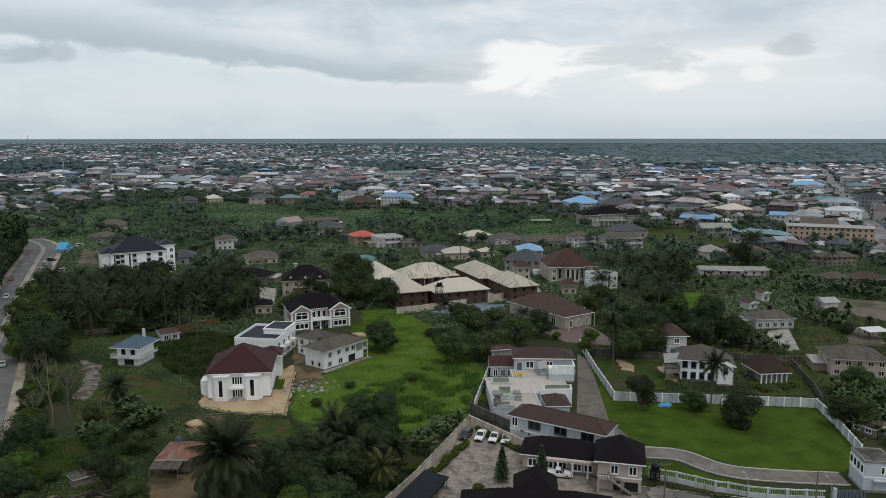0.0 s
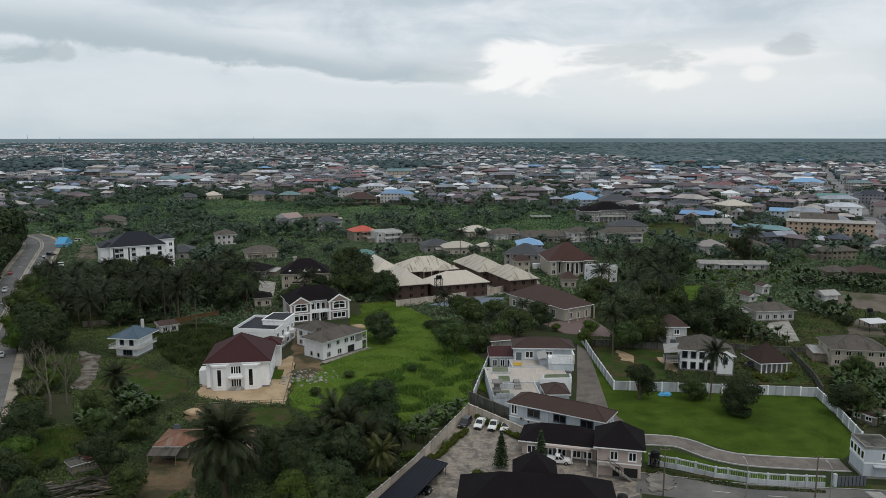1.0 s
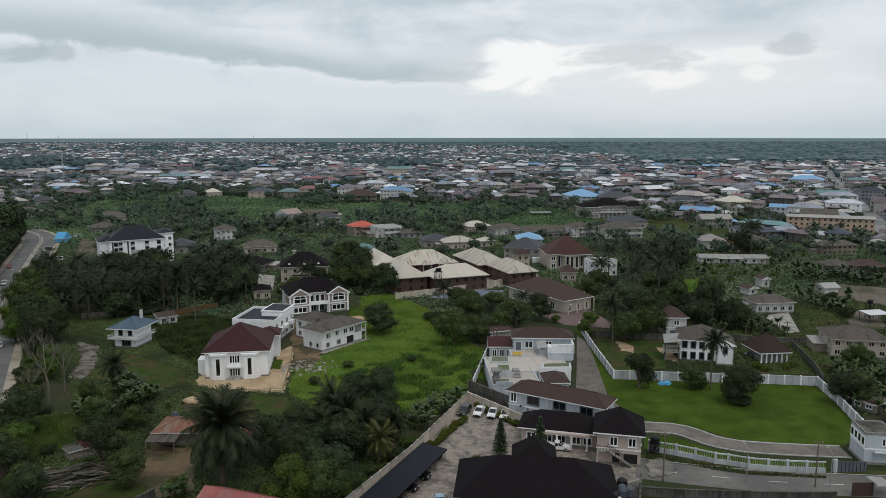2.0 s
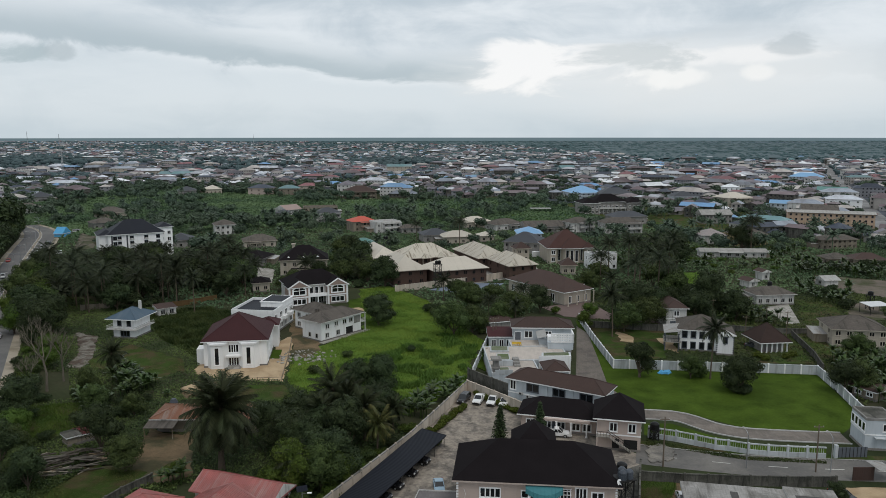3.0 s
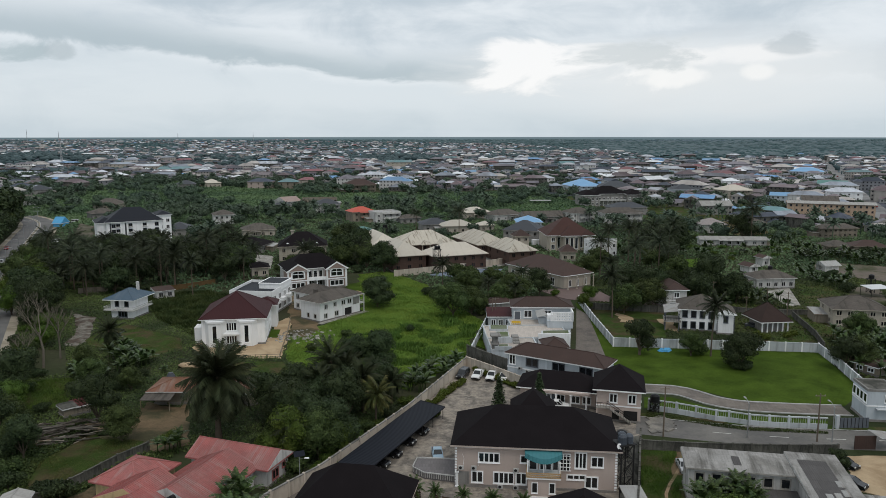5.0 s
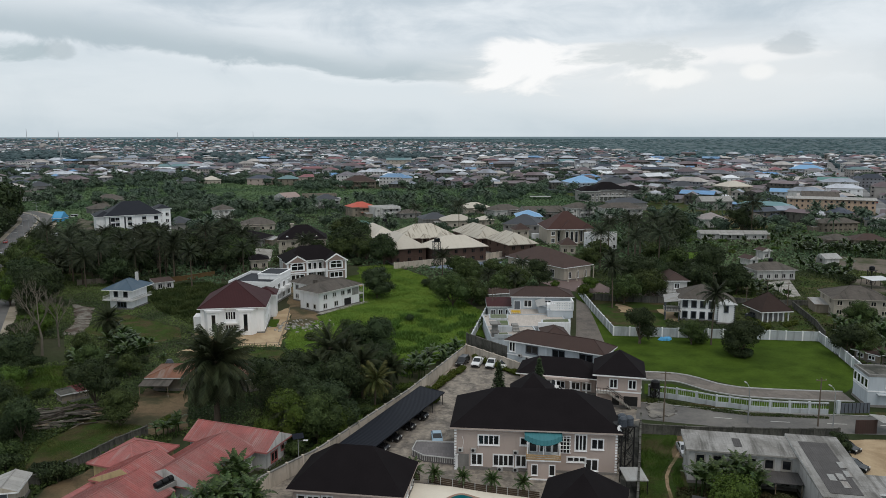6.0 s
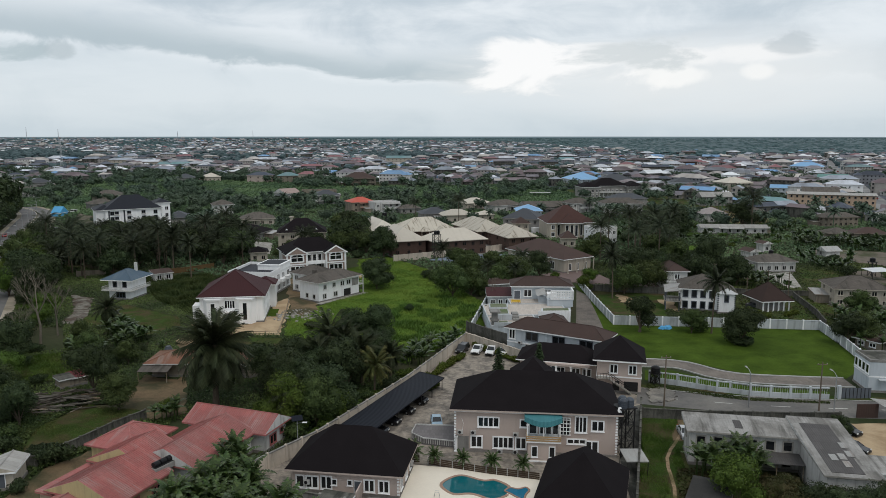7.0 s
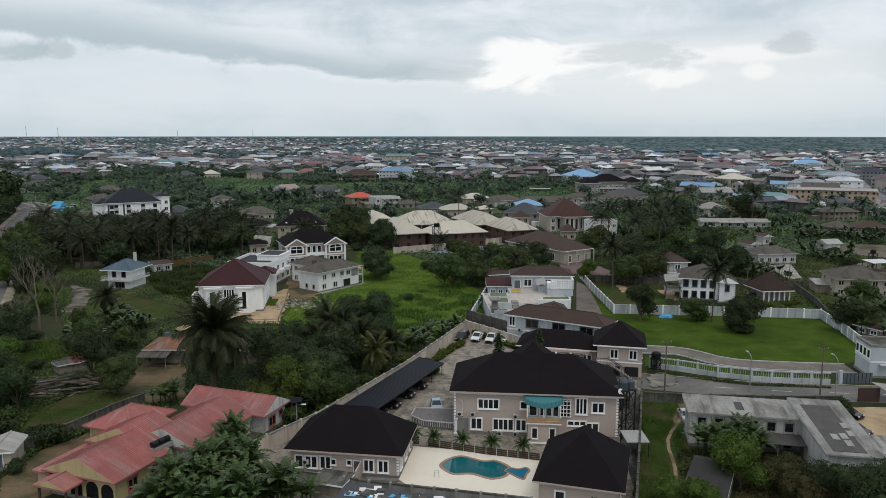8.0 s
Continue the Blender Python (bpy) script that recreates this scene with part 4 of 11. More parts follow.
def roof_shape(x0, y0, x1, y1, h, kind="hip", pitch=0.45, over=0.6, axis=None, thick=0.22, ribs=0.0):
    x0, y0, x1, y1 = x0 - over, y0 - over, x1 + over, y1 + over
    w, d = x1 - x0, y1 - y0
    axis = axis or ("x" if w >= d else "y")
    s = Shape()
    s.caps, s.seams = [], Shape()
    a, b, c, e = (x0, y0), (x1, y0), (x1, y1), (x0, y1)
    ring = [a, b, c, e]
    s.face([(*p, h - 0.02) for p in ring[::-1]], 1)
    for p, q in zip(ring, ring[1:] + ring[:1]):
        s.face([(*p, h - 0.02), (*q, h - 0.02), (*q, h + thick), (*p, h + thick)], 1)
    z = h + thick
    half = (d if axis == "x" else w) / 2
    top = z + pitch * half
    if kind == "mono":
        hi = z + pitch * d
        s.face([(*a, z), (*b, z), (*c, hi), (*e, hi)])
        s.face([(*b, z), (*c, z), (*c, hi)], 2).face([(*a, z), (*e, hi), (*e, z)], 2).face([(*c, z), (*e, z), (*e, hi), (*c, hi)], 2)
        return s
    inset = half if kind == "hip" else 0.0
    if axis == "x":
        inset = min(inset, w / 2)
        r0, r1 = (x0 + inset, (y0 + y1) / 2, top), (x1 - inset, (y0 + y1) / 2, top)
        s.face([(*a, z), (*b, z), r1, r0]).face([(*c, z), (*e, z), r0, r1])
        s.face([(*b, z), (*c, z), r1], 0 if inset else 2).face([(*e, z), (*a, z), r0], 0 if inset else 2)
    else:
        inset = min(inset, d / 2)
        r0, r1 = ((x0 + x1) / 2, y0 + inset, top), ((x0 + x1) / 2, y1 - inset, top)
        s.face([(*b, z), (*c, z), r1, r0]).face([(*e, z), (*a, z), r0, r1])
        s.face([(*a, z), (*b, z), r0], 0 if inset else 2).face([(*c, z), (*e, z), r1], 0 if inset else 2)
    s.caps = [(r0, r1)] if math.dist(r0, r1) > 0.3 else []
    if ribs and kind == "gable":
        # raised seams from eave to ridge
        span = w if axis == "x" else d
        for i in range(1, int(span / ribs)):
            k = i * ribs
            for side in (0, 1):
                if axis == "x":
                    lo, hi = (x0 + k, (y0, y1)[side], z + 0.02), (x0 + k, (y0 + y1) / 2, top + 0.02)
                else:
                    lo, hi = ((x0, x1)[side], y0 + k, z + 0.02), ((x0 + x1) / 2, y0 + k, top + 0.02)
                s.seams.bar(lo, hi, 0.05, 0.06)
    if inset:
        ends = [(a, r0), (e, r0), (b, r1), (c, r1)] if axis == "x" else [(a, r0), (b, r0), (c, r1), (e, r1)]
        s.caps += [((*p, z), r) for p, r in ends]
    return s


def put_roof(shape, mats, parent, name="roof", capped=True):
    """The roof, and a cap of its own on each ridge and hip."""
    ob = part(name, shape, mats, parent)
    up = Vector((0, 0, 0.03))
    if shape.seams.v:
        tagged(part("roof_seams", shape.seams, [mats[0]], ob), kind="stuff")
    for a, b in shape.caps if capped and mats[0] != BLACK_ROOF else ():
        part("ridge_cap", Shape().bar(Vector(a) + up, Vector(b) + up, 0.17, 0.06), [mats[0]], ob)
    return ob


def plain_house(name, p, q, depth, h, wall, roof, label, kind="hip", pitch=0.42, over=0.7, n=4, storeys=2, side=2, group="", axis=None, category="house", fascia=None):
    """A simple block with rows of windows on three faces."""
    o = House(name, p, q, label, category, group, wall=wall, roof=roof)
    if p[1] > 190:
        o.trim = wall
    o.wing(0, 0, o.w, depth, h, kind, pitch, over, axis=axis, fascia=fascia, bands=[h * k / storeys for k in range(1, storeys)])
    levels = [h * k / storeys + 1.0 for k in range(storeys)]
    high = min(1.35, h / storeys - 1.5)
    o.rows("f", n, levels, 1.2, high)
    if side:
        o.rows("l" if p[0] > 20 else "r", side, levels, 1.1, high)
    return o.clear()


# ---- walls and fences ----
def panel_wall(name, points, h, mat, label, every=3.9, thick=0.2, post=0.34, cap=None, sunk=0.05, post_mat=None, z=0.0):
    """A boundary wall: posts, recessed panels and a coping, each panel and post a piece of its own."""
    root = thing(name, *points[0], z, 0, label, "wall", kind="structure")
    o = Vector((*points[0], 0))
    meshes = {}
    for a, b in zip(points, points[1:]):
        a, b = Vector((*a, 0)), Vector((*b, 0))
        length = (b - a).length
        n = max(1, round(length / every))
        turn = math.degrees(math.atan2(b.y - a.y, b.x - a.x))
        step = length / n
        key = round(step, 3)
        if key not in meshes:
            meshes[key] = (Shape().box(0, -thick / 2, -0.3, step, thick / 2, h - 0.18).box(0, -thick / 2 - 0.06, h - 0.18, step, thick / 2 + 0.06, h, 1).mesh("panel", [mat, cap or mat]),
                           Shape().box(-post / 2, -post / 2, -0.3, post / 2, post / 2, h + 0.12).mesh("post", [post_mat or mat]))
        for i in range(n):
            p = a.lerp(b, i / n) - o
            part("panel", meshes[key][0], None, root, at=pose(p.x, p.y, 0, 0, 0, turn))
            part("post", meshes[key][1], None, root, at=pose(p.x, p.y, 0, 0, 0, turn))
    p = Vector((*points[-1], 0)) - o
    part("post", meshes[key][1], None, root, at=pose(p.x, p.y, 0, 0, 0, turn))
    return root


def open_fence(name, points, h, mat, label, every=4.0, low=1.05, gap=0.42):
    """Posts on a low wall with a top beam and upright bars between."""
    root = thing(name, *points[0], 0, 0, label, "fence", kind="structure")
    o = Vector((*points[0], 0))
    line = [Vector(p) for p in points]
    for a, b in zip(line, line[1:]):
        a, b = Vector((a.x, a.y, 0)), Vector((b.x, b.y, 0))
        step = (b - a).length
        turn = math.degrees(math.atan2(b.y - a.y, b.x - a.x))
        p = a - o
        at = pose(p.x, p.y, 0, 0, 0, turn)
        part("post", Shape().box(-0.2, -0.2, -0.3, 0.2, 0.2, h + 0.1), [mat], root, at=at)
        part("low_wall", Shape().box(0.2, -0.1, -0.3, step - 0.2, 0.1, low), [mat], root, at=at)
        part("beam", Shape().box(0.2, -0.14, h - 0.22, step - 0.2, 0.14, h), [mat], root, at=at)
        s = Shape()
        for i in range(1, int(step / gap)):
            s.box(i * gap - 0.025, -0.03, low, i * gap + 0.025, 0.03, h - 0.22)
        part("baluster_panel", s, [mat], root, at=at)
    return root


def wooden_pole(x, y, h, label="grey wooden utility pole", arm=True):
    o = thing("utility_pole", x, y, 0, 0, label, "pole", "utility poles")
    part("post", Shape().tube([(0, 0, -0.3), (0, 0, h)], [0.15, 0.10], 8), [POLE_WOOD], o)
    if arm:
        part("crossarm", Shape().box(-0.9, -0.06, h - 0.5, 0.9, 0.06, h - 0.38), [POLE_WOOD], o)
        for k in (-0.8, 0, 0.8):
            part("insulator", Shape().tube([(k, 0, h - 0.38), (k, 0, h - 0.2)], [0.05, 0.04], 6), [KERB], o)
    keep_clear([(x - 0.5, y - 0.5), (x + 0.5, y - 0.5), (x + 0.5, y + 0.5), (x - 0.5, y + 0.5)])
    return o


def street_lamp(x, y, h, turn, label, both=False):
    o = thing("street_lamp", x, y, 0, turn, label, "lamp", "street lamps")
    part("pole", Shape().tube([(0, 0, -0.3), (0, 0, h)], [0.11, 0.07], 8), [GREY_METAL], o)
    for sgn in ((1, -1) if both else (1,)):
        part("arm", Shape().tube([(0, 0, h - 0.1), (sgn * 0.8, 0, h + 0.35), (sgn * 1.7, 0, h + 0.45)], [0.05, 0.045, 0.04], 6), [GREY_METAL], o)
        part("lamp_head", Shape().box(sgn * 1.95 - 0.4, -0.14, h + 0.38, sgn * 1.95 + 0.4, 0.14, h + 0.5), [KERB], o)
    return o


def water_tower(x, y, h, tanks, tank_mat, label, size=2.0):
    o = thing("water_tower", x, y, 0, 20, label, "water tower")
    s = size / 2
    for px, py in ((-s, -s), (s, -s), (s, s), (-s, s)):
        part("leg", Shape().bar((px, py, -0.2), (px, py, h), 0.16), [DARK_METAL], o)
    k = max(2, int(h / 2))
    for i in range(k):
        z0, z1 = h * i / k, h * (i + 1) / k
        b = Shape()
        for (ax, ay), (bx, by) in zip(((-s, -s), (s, -s), (s, s), (-s, s)), ((s, -s), (s, s), (-s, s), (-s, -s))):
            b.bar((ax, ay, z0), (bx, by, z1), 0.07).bar((bx, by, z0), (ax, ay, z1), 0.07).bar((ax, ay, z1), (bx, by, z1), 0.08)
        tagged(part("bracing", b, [DARK_METAL], o), kind="stuff")
    part("platform", Shape().box(-s - 0.3, -s - 0.3, h, s + 0.3, s + 0.3, h + 0.12), [DARK_METAL], o)
    for i in range(tanks):
        tx, ty = ((-0.55, -0.5), (0.6, -0.45), (0.0, 0.6))[i] if tanks > 1 else (0, 0)
        r = 0.62 if tanks > 1 else 0.9
        t = Shape().tube([(tx, ty, h + 0.12), (tx, ty, h + 1.25), (tx, ty, h + 1.5), (tx, ty, h + 1.6)], [r, r, r * 0.6, r * 0.2], 14)
        for zz in (0.4, 0.75, 1.1):
            t.tube([(tx, ty, h + zz), (tx, ty, h + zz + 0.07)], [r + 0.03, r + 0.03], 14)
        part("tank", t, [tank_mat], o)
    return o


# ---- vehicles ----
CAR_PAINT = {
    "white": glass_like("white_car_paint", (0.75, 0.75, 0.74), 0.25), "black": glass_like("black_car_paint", (0.012, 0.012, 0.014), 0.2),
    "silver": glass_like("silver_car_paint", (0.42, 0.43, 0.44), 0.3), "grey": glass_like("dark_grey_car_paint", (0.07, 0.075, 0.08), 0.25),
    "red": glass_like("red_car_paint", (0.30, 0.03, 0.025), 0.3), "blue": glass_like("pale_blue_car_paint", (0.25, 0.36, 0.45), 0.3)}
LIGHTS = glass_like("headlight", (0.6, 0.6, 0.58), 0.15)
TAIL = glass_like("tail_light", (0.35, 0.02, 0.02), 0.2)
TYRE = surface("tyre", (0.02, 0.02, 0.02), 0.9, 0.1)
VEHICLES = {}


def loft(profile, half, m=0):
    """A body from side outlines (x, z) at several half widths."""
    s = Shape()
    k = len(profile)
    rows = [[(x, sgn * half[i] * f, z) for i, (x, z) in enumerate(profile)] for sgn, f in ((-1, 0.93), (-1, 1.0), (1, 1.0), (1, 0.93))]
    rows[0] = [(x, -half[i] * 0.90, z + (0.03 if i and i < k - 1 else 0)) for i, (x, z) in enumerate(profile)]
    rows[3] = [(x, half[i] * 0.90, z + (0.03 if i and i < k - 1 else 0)) for i, (x, z) in enumerate(profile)]
    order = [rows[1], rows[0], rows[3], rows[2]]
    for a, b in zip(order, order[1:]):
        for i in range(k - 1):
            s.face([a[i], b[i], b[i + 1], a[i + 1]], m)
    s.face(rows[1][::-1] + [], m).face(rows[2], m)
    s.face([rows[1][0], rows[2][0], rows[2][-1], rows[1][-1]], m)
    return s


def vehicle(kind, paint, x, y, turn, label, group, z=0.05, far=False):
    """A pickup, saloon or jeep with its nose along +x of its own."""
    key = (kind, paint, far)
    if key in VEHICLES:
        o = copy_thing(VEHICLES[key], pose(x, y, z, 0, 0, turn))
        return tagged(o, label, group=group)
    L, W, low = {"pickup": (5.2, 1.84, 0.42), "car": (4.5, 1.76, 0.28), "jeep": (4.7, 1.88, 0.40), "van": (4.6, 1.75, 0.35)}[kind]
    o = thing({"pickup": "pickup_truck", "car": "saloon_car", "jeep": "sport_utility_car", "van": "minibus"}[kind], x, y, z, turn, label, "car", group)
    f, r = L / 2, -L / 2
    if kind == "pickup":
        prof = [(r, low), (r, 1.05), (-0.35, 1.05), (-0.3, 1.08), (1.15, 1.08), (f - 0.2, 0.98), (f, 0.75), (f, low)]
        cab, seat = [(-0.55, 1.06), (-0.45, 1.72), (0.45, 1.76), (1.25, 1.06)], 0.80
    elif kind == "car":
        prof = [(r, low), (r, 0.85), (r + 0.2, 0.95), (-1.3, 0.98), (0.9, 0.95), (f - 0.25, 0.78), (f, 0.6), (f, low)]
        cab, seat = [(-1.75, 0.95), (-0.95, 1.42), (0.25, 1.44), (1.15, 0.93)], 0.78
    else:
        prof = [(r, low), (r, 1.05), (r + 0.1, 1.1), (-1.3, 1.1), (0.9, 1.08), (f - 0.2, 1.0), (f, 0.75), (f, low)]
        cab, seat = [(r + 0.15, 1.08), (r + 0.35, 1.72), (0.35, 1.76), (1.15, 1.06)], 0.82
        if kind == "van":
            cab = [(r + 0.05, 1.05), (r + 0.12, 1.9), (1.5, 1.9), (2.15, 1.03)]
    body = loft(prof, [W / 2] * len(prof))
    if kind == "pickup":
        body.box(r + 0.12, -W / 2 + 0.12, 1.055, -0.65, W / 2 - 0.12, 1.065, 1)
        for sgn in (-1, 1):
            body.box(r, sgn * W / 2 * 0.98 - 0.05, 1.05, -0.6, sgn * W / 2 * 0.98 + 0.05, 1.16)
        body.box(r, -W / 2 + 0.05, 1.05, r + 0.08, W / 2 - 0.05, 1.16)
    part("body", body, [CAR_PAINT[paint], TYRE], o)
    # glazed cabin below a painted roof
    g = Shape()
    lower = [(cab[0][0], cab[0][1]), (cab[3][0], cab[3][1])]
    hw, hr = W / 2 * 0.94, W / 2 * seat
    b4 = [(lower[0][0], -hw, lower[0][1]), (lower[1][0], -hw, lower[1][1]), (lower[1][0], hw, lower[1][1]), (lower[0][0], hw, lower[0][1])]
    t4 = [(cab[1][0], -hr, cab[1][1]), (cab[2][0], -hr, cab[2][1]), (cab[2][0], hr, cab[2][1]), (cab[1][0], hr, cab[1][1])]
    for i in range(4):
        j = (i + 1) % 4
        g.face([b4[i], b4[j], t4[j], t4[i]])
    g.face(t4)
    part("glass", g, [PANE], o)
    top = Shape().box(cab[1][0] - 0.02, -hr - 0.02, cab[1][1] - 0.01, cab[2][0] + 0.02, hr + 0.02, cab[2][1] + 0.03)
    part("roof_panel", top, [CAR_PAINT[paint]], o)
    pil = Shape()
    for i in range(4):
        pil.bar(b4[i], t4[i], 0.09)
    mid = 0.5
    for sgn in (0, 2):
        pil.bar(Vector(b4[sgn]).lerp(Vector(b4[sgn + 1]), mid), Vector(t4[sgn]).lerp(Vector(t4[sgn + 1]), mid), 0.09)
    part("cabin_frame", pil, [CAR_PAINT[paint]], o)
    if far:
        VEHICLES[key] = o
        for wx in (f - 0.95, r + 1.0):
            part("wheel_pair", Shape().tube([(wx, -W / 2, 0.34), (wx, W / 2, 0.34)], [0.34, 0.34], 10), [TYRE], o)
        return o
    wheel = 0.38 if kind in ("pickup", "jeep") else 0.31
    for wx in (f - 0.95, r + 1.0):
        for sgn in (-1, 1):
            w = part("tyre", Shape().tube([(wx, sgn * (W / 2 - 0.2), wheel), (wx, sgn * (W / 2 + 0.02), wheel)], [wheel, wheel], 14), [TYRE], o)
            part("rim", Shape().tube([(wx, sgn * (W / 2 - 0.02), wheel), (wx, sgn * (W / 2 + 0.03), wheel)], [wheel * 0.6, wheel * 0.55], 10), [GREY_METAL], w)
    for sgn in (-1, 1):
        part("headlight", Shape().box(f - 0.08, sgn * W * 0.36 - 0.2, 0.62, f + 0.02, sgn * W * 0.36 + 0.2, 0.82), [LIGHTS], o)
        part("tail_light", Shape().box(r - 0.02, sgn * W * 0.42 - 0.1, 0.7, r + 0.06, sgn * W * 0.42 + 0.1, 0.95), [TAIL], o)
    part("grille", Shape().box(f - 0.05, -0.4, 0.55, f + 0.025, 0.4, 0.78), [DARK_METAL], o)
    part("bumper", Shape().box(f - 0.1, -W / 2 + 0.05, low - 0.02, f + 0.06, W / 2 - 0.05, low + 0.2), [DARK_METAL if kind == "pickup" else CAR_PAINT[paint]], o)
    VEHICLES[key] = o
    return o

# ---- walled compound with black roofs ----
def mansion():
    o = House("mansion", (2.1, 109.9), (26.6, 107.5), "two-storey rose-beige house under a broad black hip roof", "house", wall=PINKISH, roof=BLACK_ROOF)
    W = o.w
    o.wing(9.0, 12.0, 15.5, 19.5, 6.8, "hip", 0.95, 0.7, plinth=False, fascia=PINKISH)
    o.wing(0, 0, W, 12.6, 6.8, "hip", 0.60, 0.75, bands=(6.55,), fascia=PINKISH)
    o.window("f", 5.2, 4.25, 3.0, 1.35, 4)
    o.window("f", 10.6, 4.4, 0.9, 1.0, 1)
    o.window("f", 19.2, 3.9, 1.5, 2.3, 3)
    o.window("f", 21.7, 4.2, 1.6, 1.4, 2)
    o.window("f", 3.4, 0.9, 1.5, 1.6, 2)
    o.window("f", 7.5, 0.9, 2.9, 1.6, 4)
    o.window("f", 10.2, 0.9, 1.4, 1.6, 2)
    o.window("f", 18.6, 2.05, 2.6, 0.55, 3)
    o.window("f", 20.9, 0.75, 1.7, 1.6, 2)
    o.rows("r", 3, (1.0, 4.3), 1.4, 1.4)
    o.rows("l", 3, (4.3,), 1.4, 1.4)
    # glazed stair bay with a rounded head
    s = Shape().box(16.1, -0.14, 3.4, 17.6, 0.0, 5.9)
    part("stair_glazing", s, [PANE], o.root, "tall gridded stair window")
    g = Shape()
    for x in (16.0, 16.5, 17.0, 17.5):
        g.box(x, -0.2, 3.3, x + 0.1, 0.0, 6.0)
    for z in (3.3, 3.9, 4.5, 5.1, 5.7, 6.0):
        g.box(16.0, -0.2, z, 17.7, 0.0, z + 0.1)
    part("stair_grid", g, [WHITE], o.root)
    # projecting bay that carries the balcony
    o.box = (11.2, -2.7, 15.4, 0)
    part("bay", Shape().box(11.2, -2.7, -0.2, 15.4, 0.0, 3.1).box(11.1, -2.8, -0.2, 15.5, 0.0, 0.25, 1), [PINKISH, WHITE], o.root)
    part("balcony_floor", Shape().box(10.9, -3.0, 3.1, 16.1, 0.0, 3.3), [WHITE], o.root)
    o.window("f", 12.2, 0.9, 0.7, 1.5, 1).window("f", 14.8, 0.9, 0.7, 1.5, 1)
    for a, c in (((10.95, -2.95), (16.05, -2.95)), ((10.95, -2.95), (10.95, 0)), ((16.05, -2.95), (16.05, 0))):
        for z in (3.45, 3.75, 4.05):
            part("balcony_board", Shape().bar((*a, z), (*c, z), 0.08, 0.2), [HONEY], o.root, "honey-coloured timber board")
    o.pillars([(11.1, -2.8), (15.9, -2.8), (13.5, -2.8)], 3.3, 5.9, 0.1)
    c = Shape()
    n = 10
    rim = [(10.7 + 5.6 * i / n, -0.2 - 3.2 * math.sin(math.pi * (0.12 + 0.76 * i / n))) for i in range(n + 1)]
    for p, q in zip(rim, rim[1:]):
        c.face([(*p, 5.75), (*q, 5.75), (q[0], q[1] + 0.25, 6.45), (p[0], p[1] + 0.25, 6.45)])
        c.face([(p[0], p[1] + 0.25, 6.45), (q[0], q[1] + 0.25, 6.45), (q[0], 0, 6.6), (p[0], 0, 6.6)])
        c.face([(*q, 5.75), (*p, 5.75), (p[0], 0, 5.75), (q[0], 0, 5.75)])
    canopy = part("canopy", c, [TEAL], o.root, "curved teal canopy over the balcony")
    for p in rim:
        part("canopy_rib", Shape().bar((p[0], p[1] - 0.03, 5.7), (p[0], p[1] + 0.22, 6.47), 0.07).bar((p[0], p[1] + 0.22, 6.47), (p[0], 0, 6.63), 0.07), [TEAL], canopy)
    o.box = (0, 0, W, 12.6)
    o.window("f", 12.0, 3.4, 1.0, 2.1, 1).window("f", 13.9, 3.4, 1.6, 2.1, 2).window("f", 15.4, 3.4, 0.7, 2.1, 1)
    for u, z in ((0.9, 2.85), (2.9, 2.85), (9.4, 2.75), (7.0, -0.05), (9.4, -0.05)):
        o.air_unit("f", u, z + 0.1)
    # flat grey panel paints the porch's shade on an unbroken wall
    part("porch_recess", Shape().box(0.5, -0.03, 0.0, 2.2, 0.02, 2.5), [GREYWALL], o.root, "grey panel standing for the shade of a corner porch")
    o.pillars([(0.25, -0.15)], 0, 2.6, 0.22)
    for z in [0.3 + 0.45 * i for i in range(14)]:
        for u in (-0.09, W - 0.25):
            part("quoin", Shape().box(u, -0.09, z, u + 0.34, 0.0, z + 0.26), [WHITE], o.root)
    for u in (1.2, 3.6):
        part("cable", Shape().tube([(u, -0.06, 3.5), (u + 0.15, -0.06, 4.6), (u - 0.1, -0.06, 5.4)], [0.03] * 3, 4), [WHITE], o.root)
    part("satellite_dish", Shape().tube([(W + 0.2, 0.2, 7.4), (W + 0.35, -0.05, 7.55)], [0.1, 0.5], 12), [WHITE], o.root, "white satellite dish")
    o.clear(1.5)


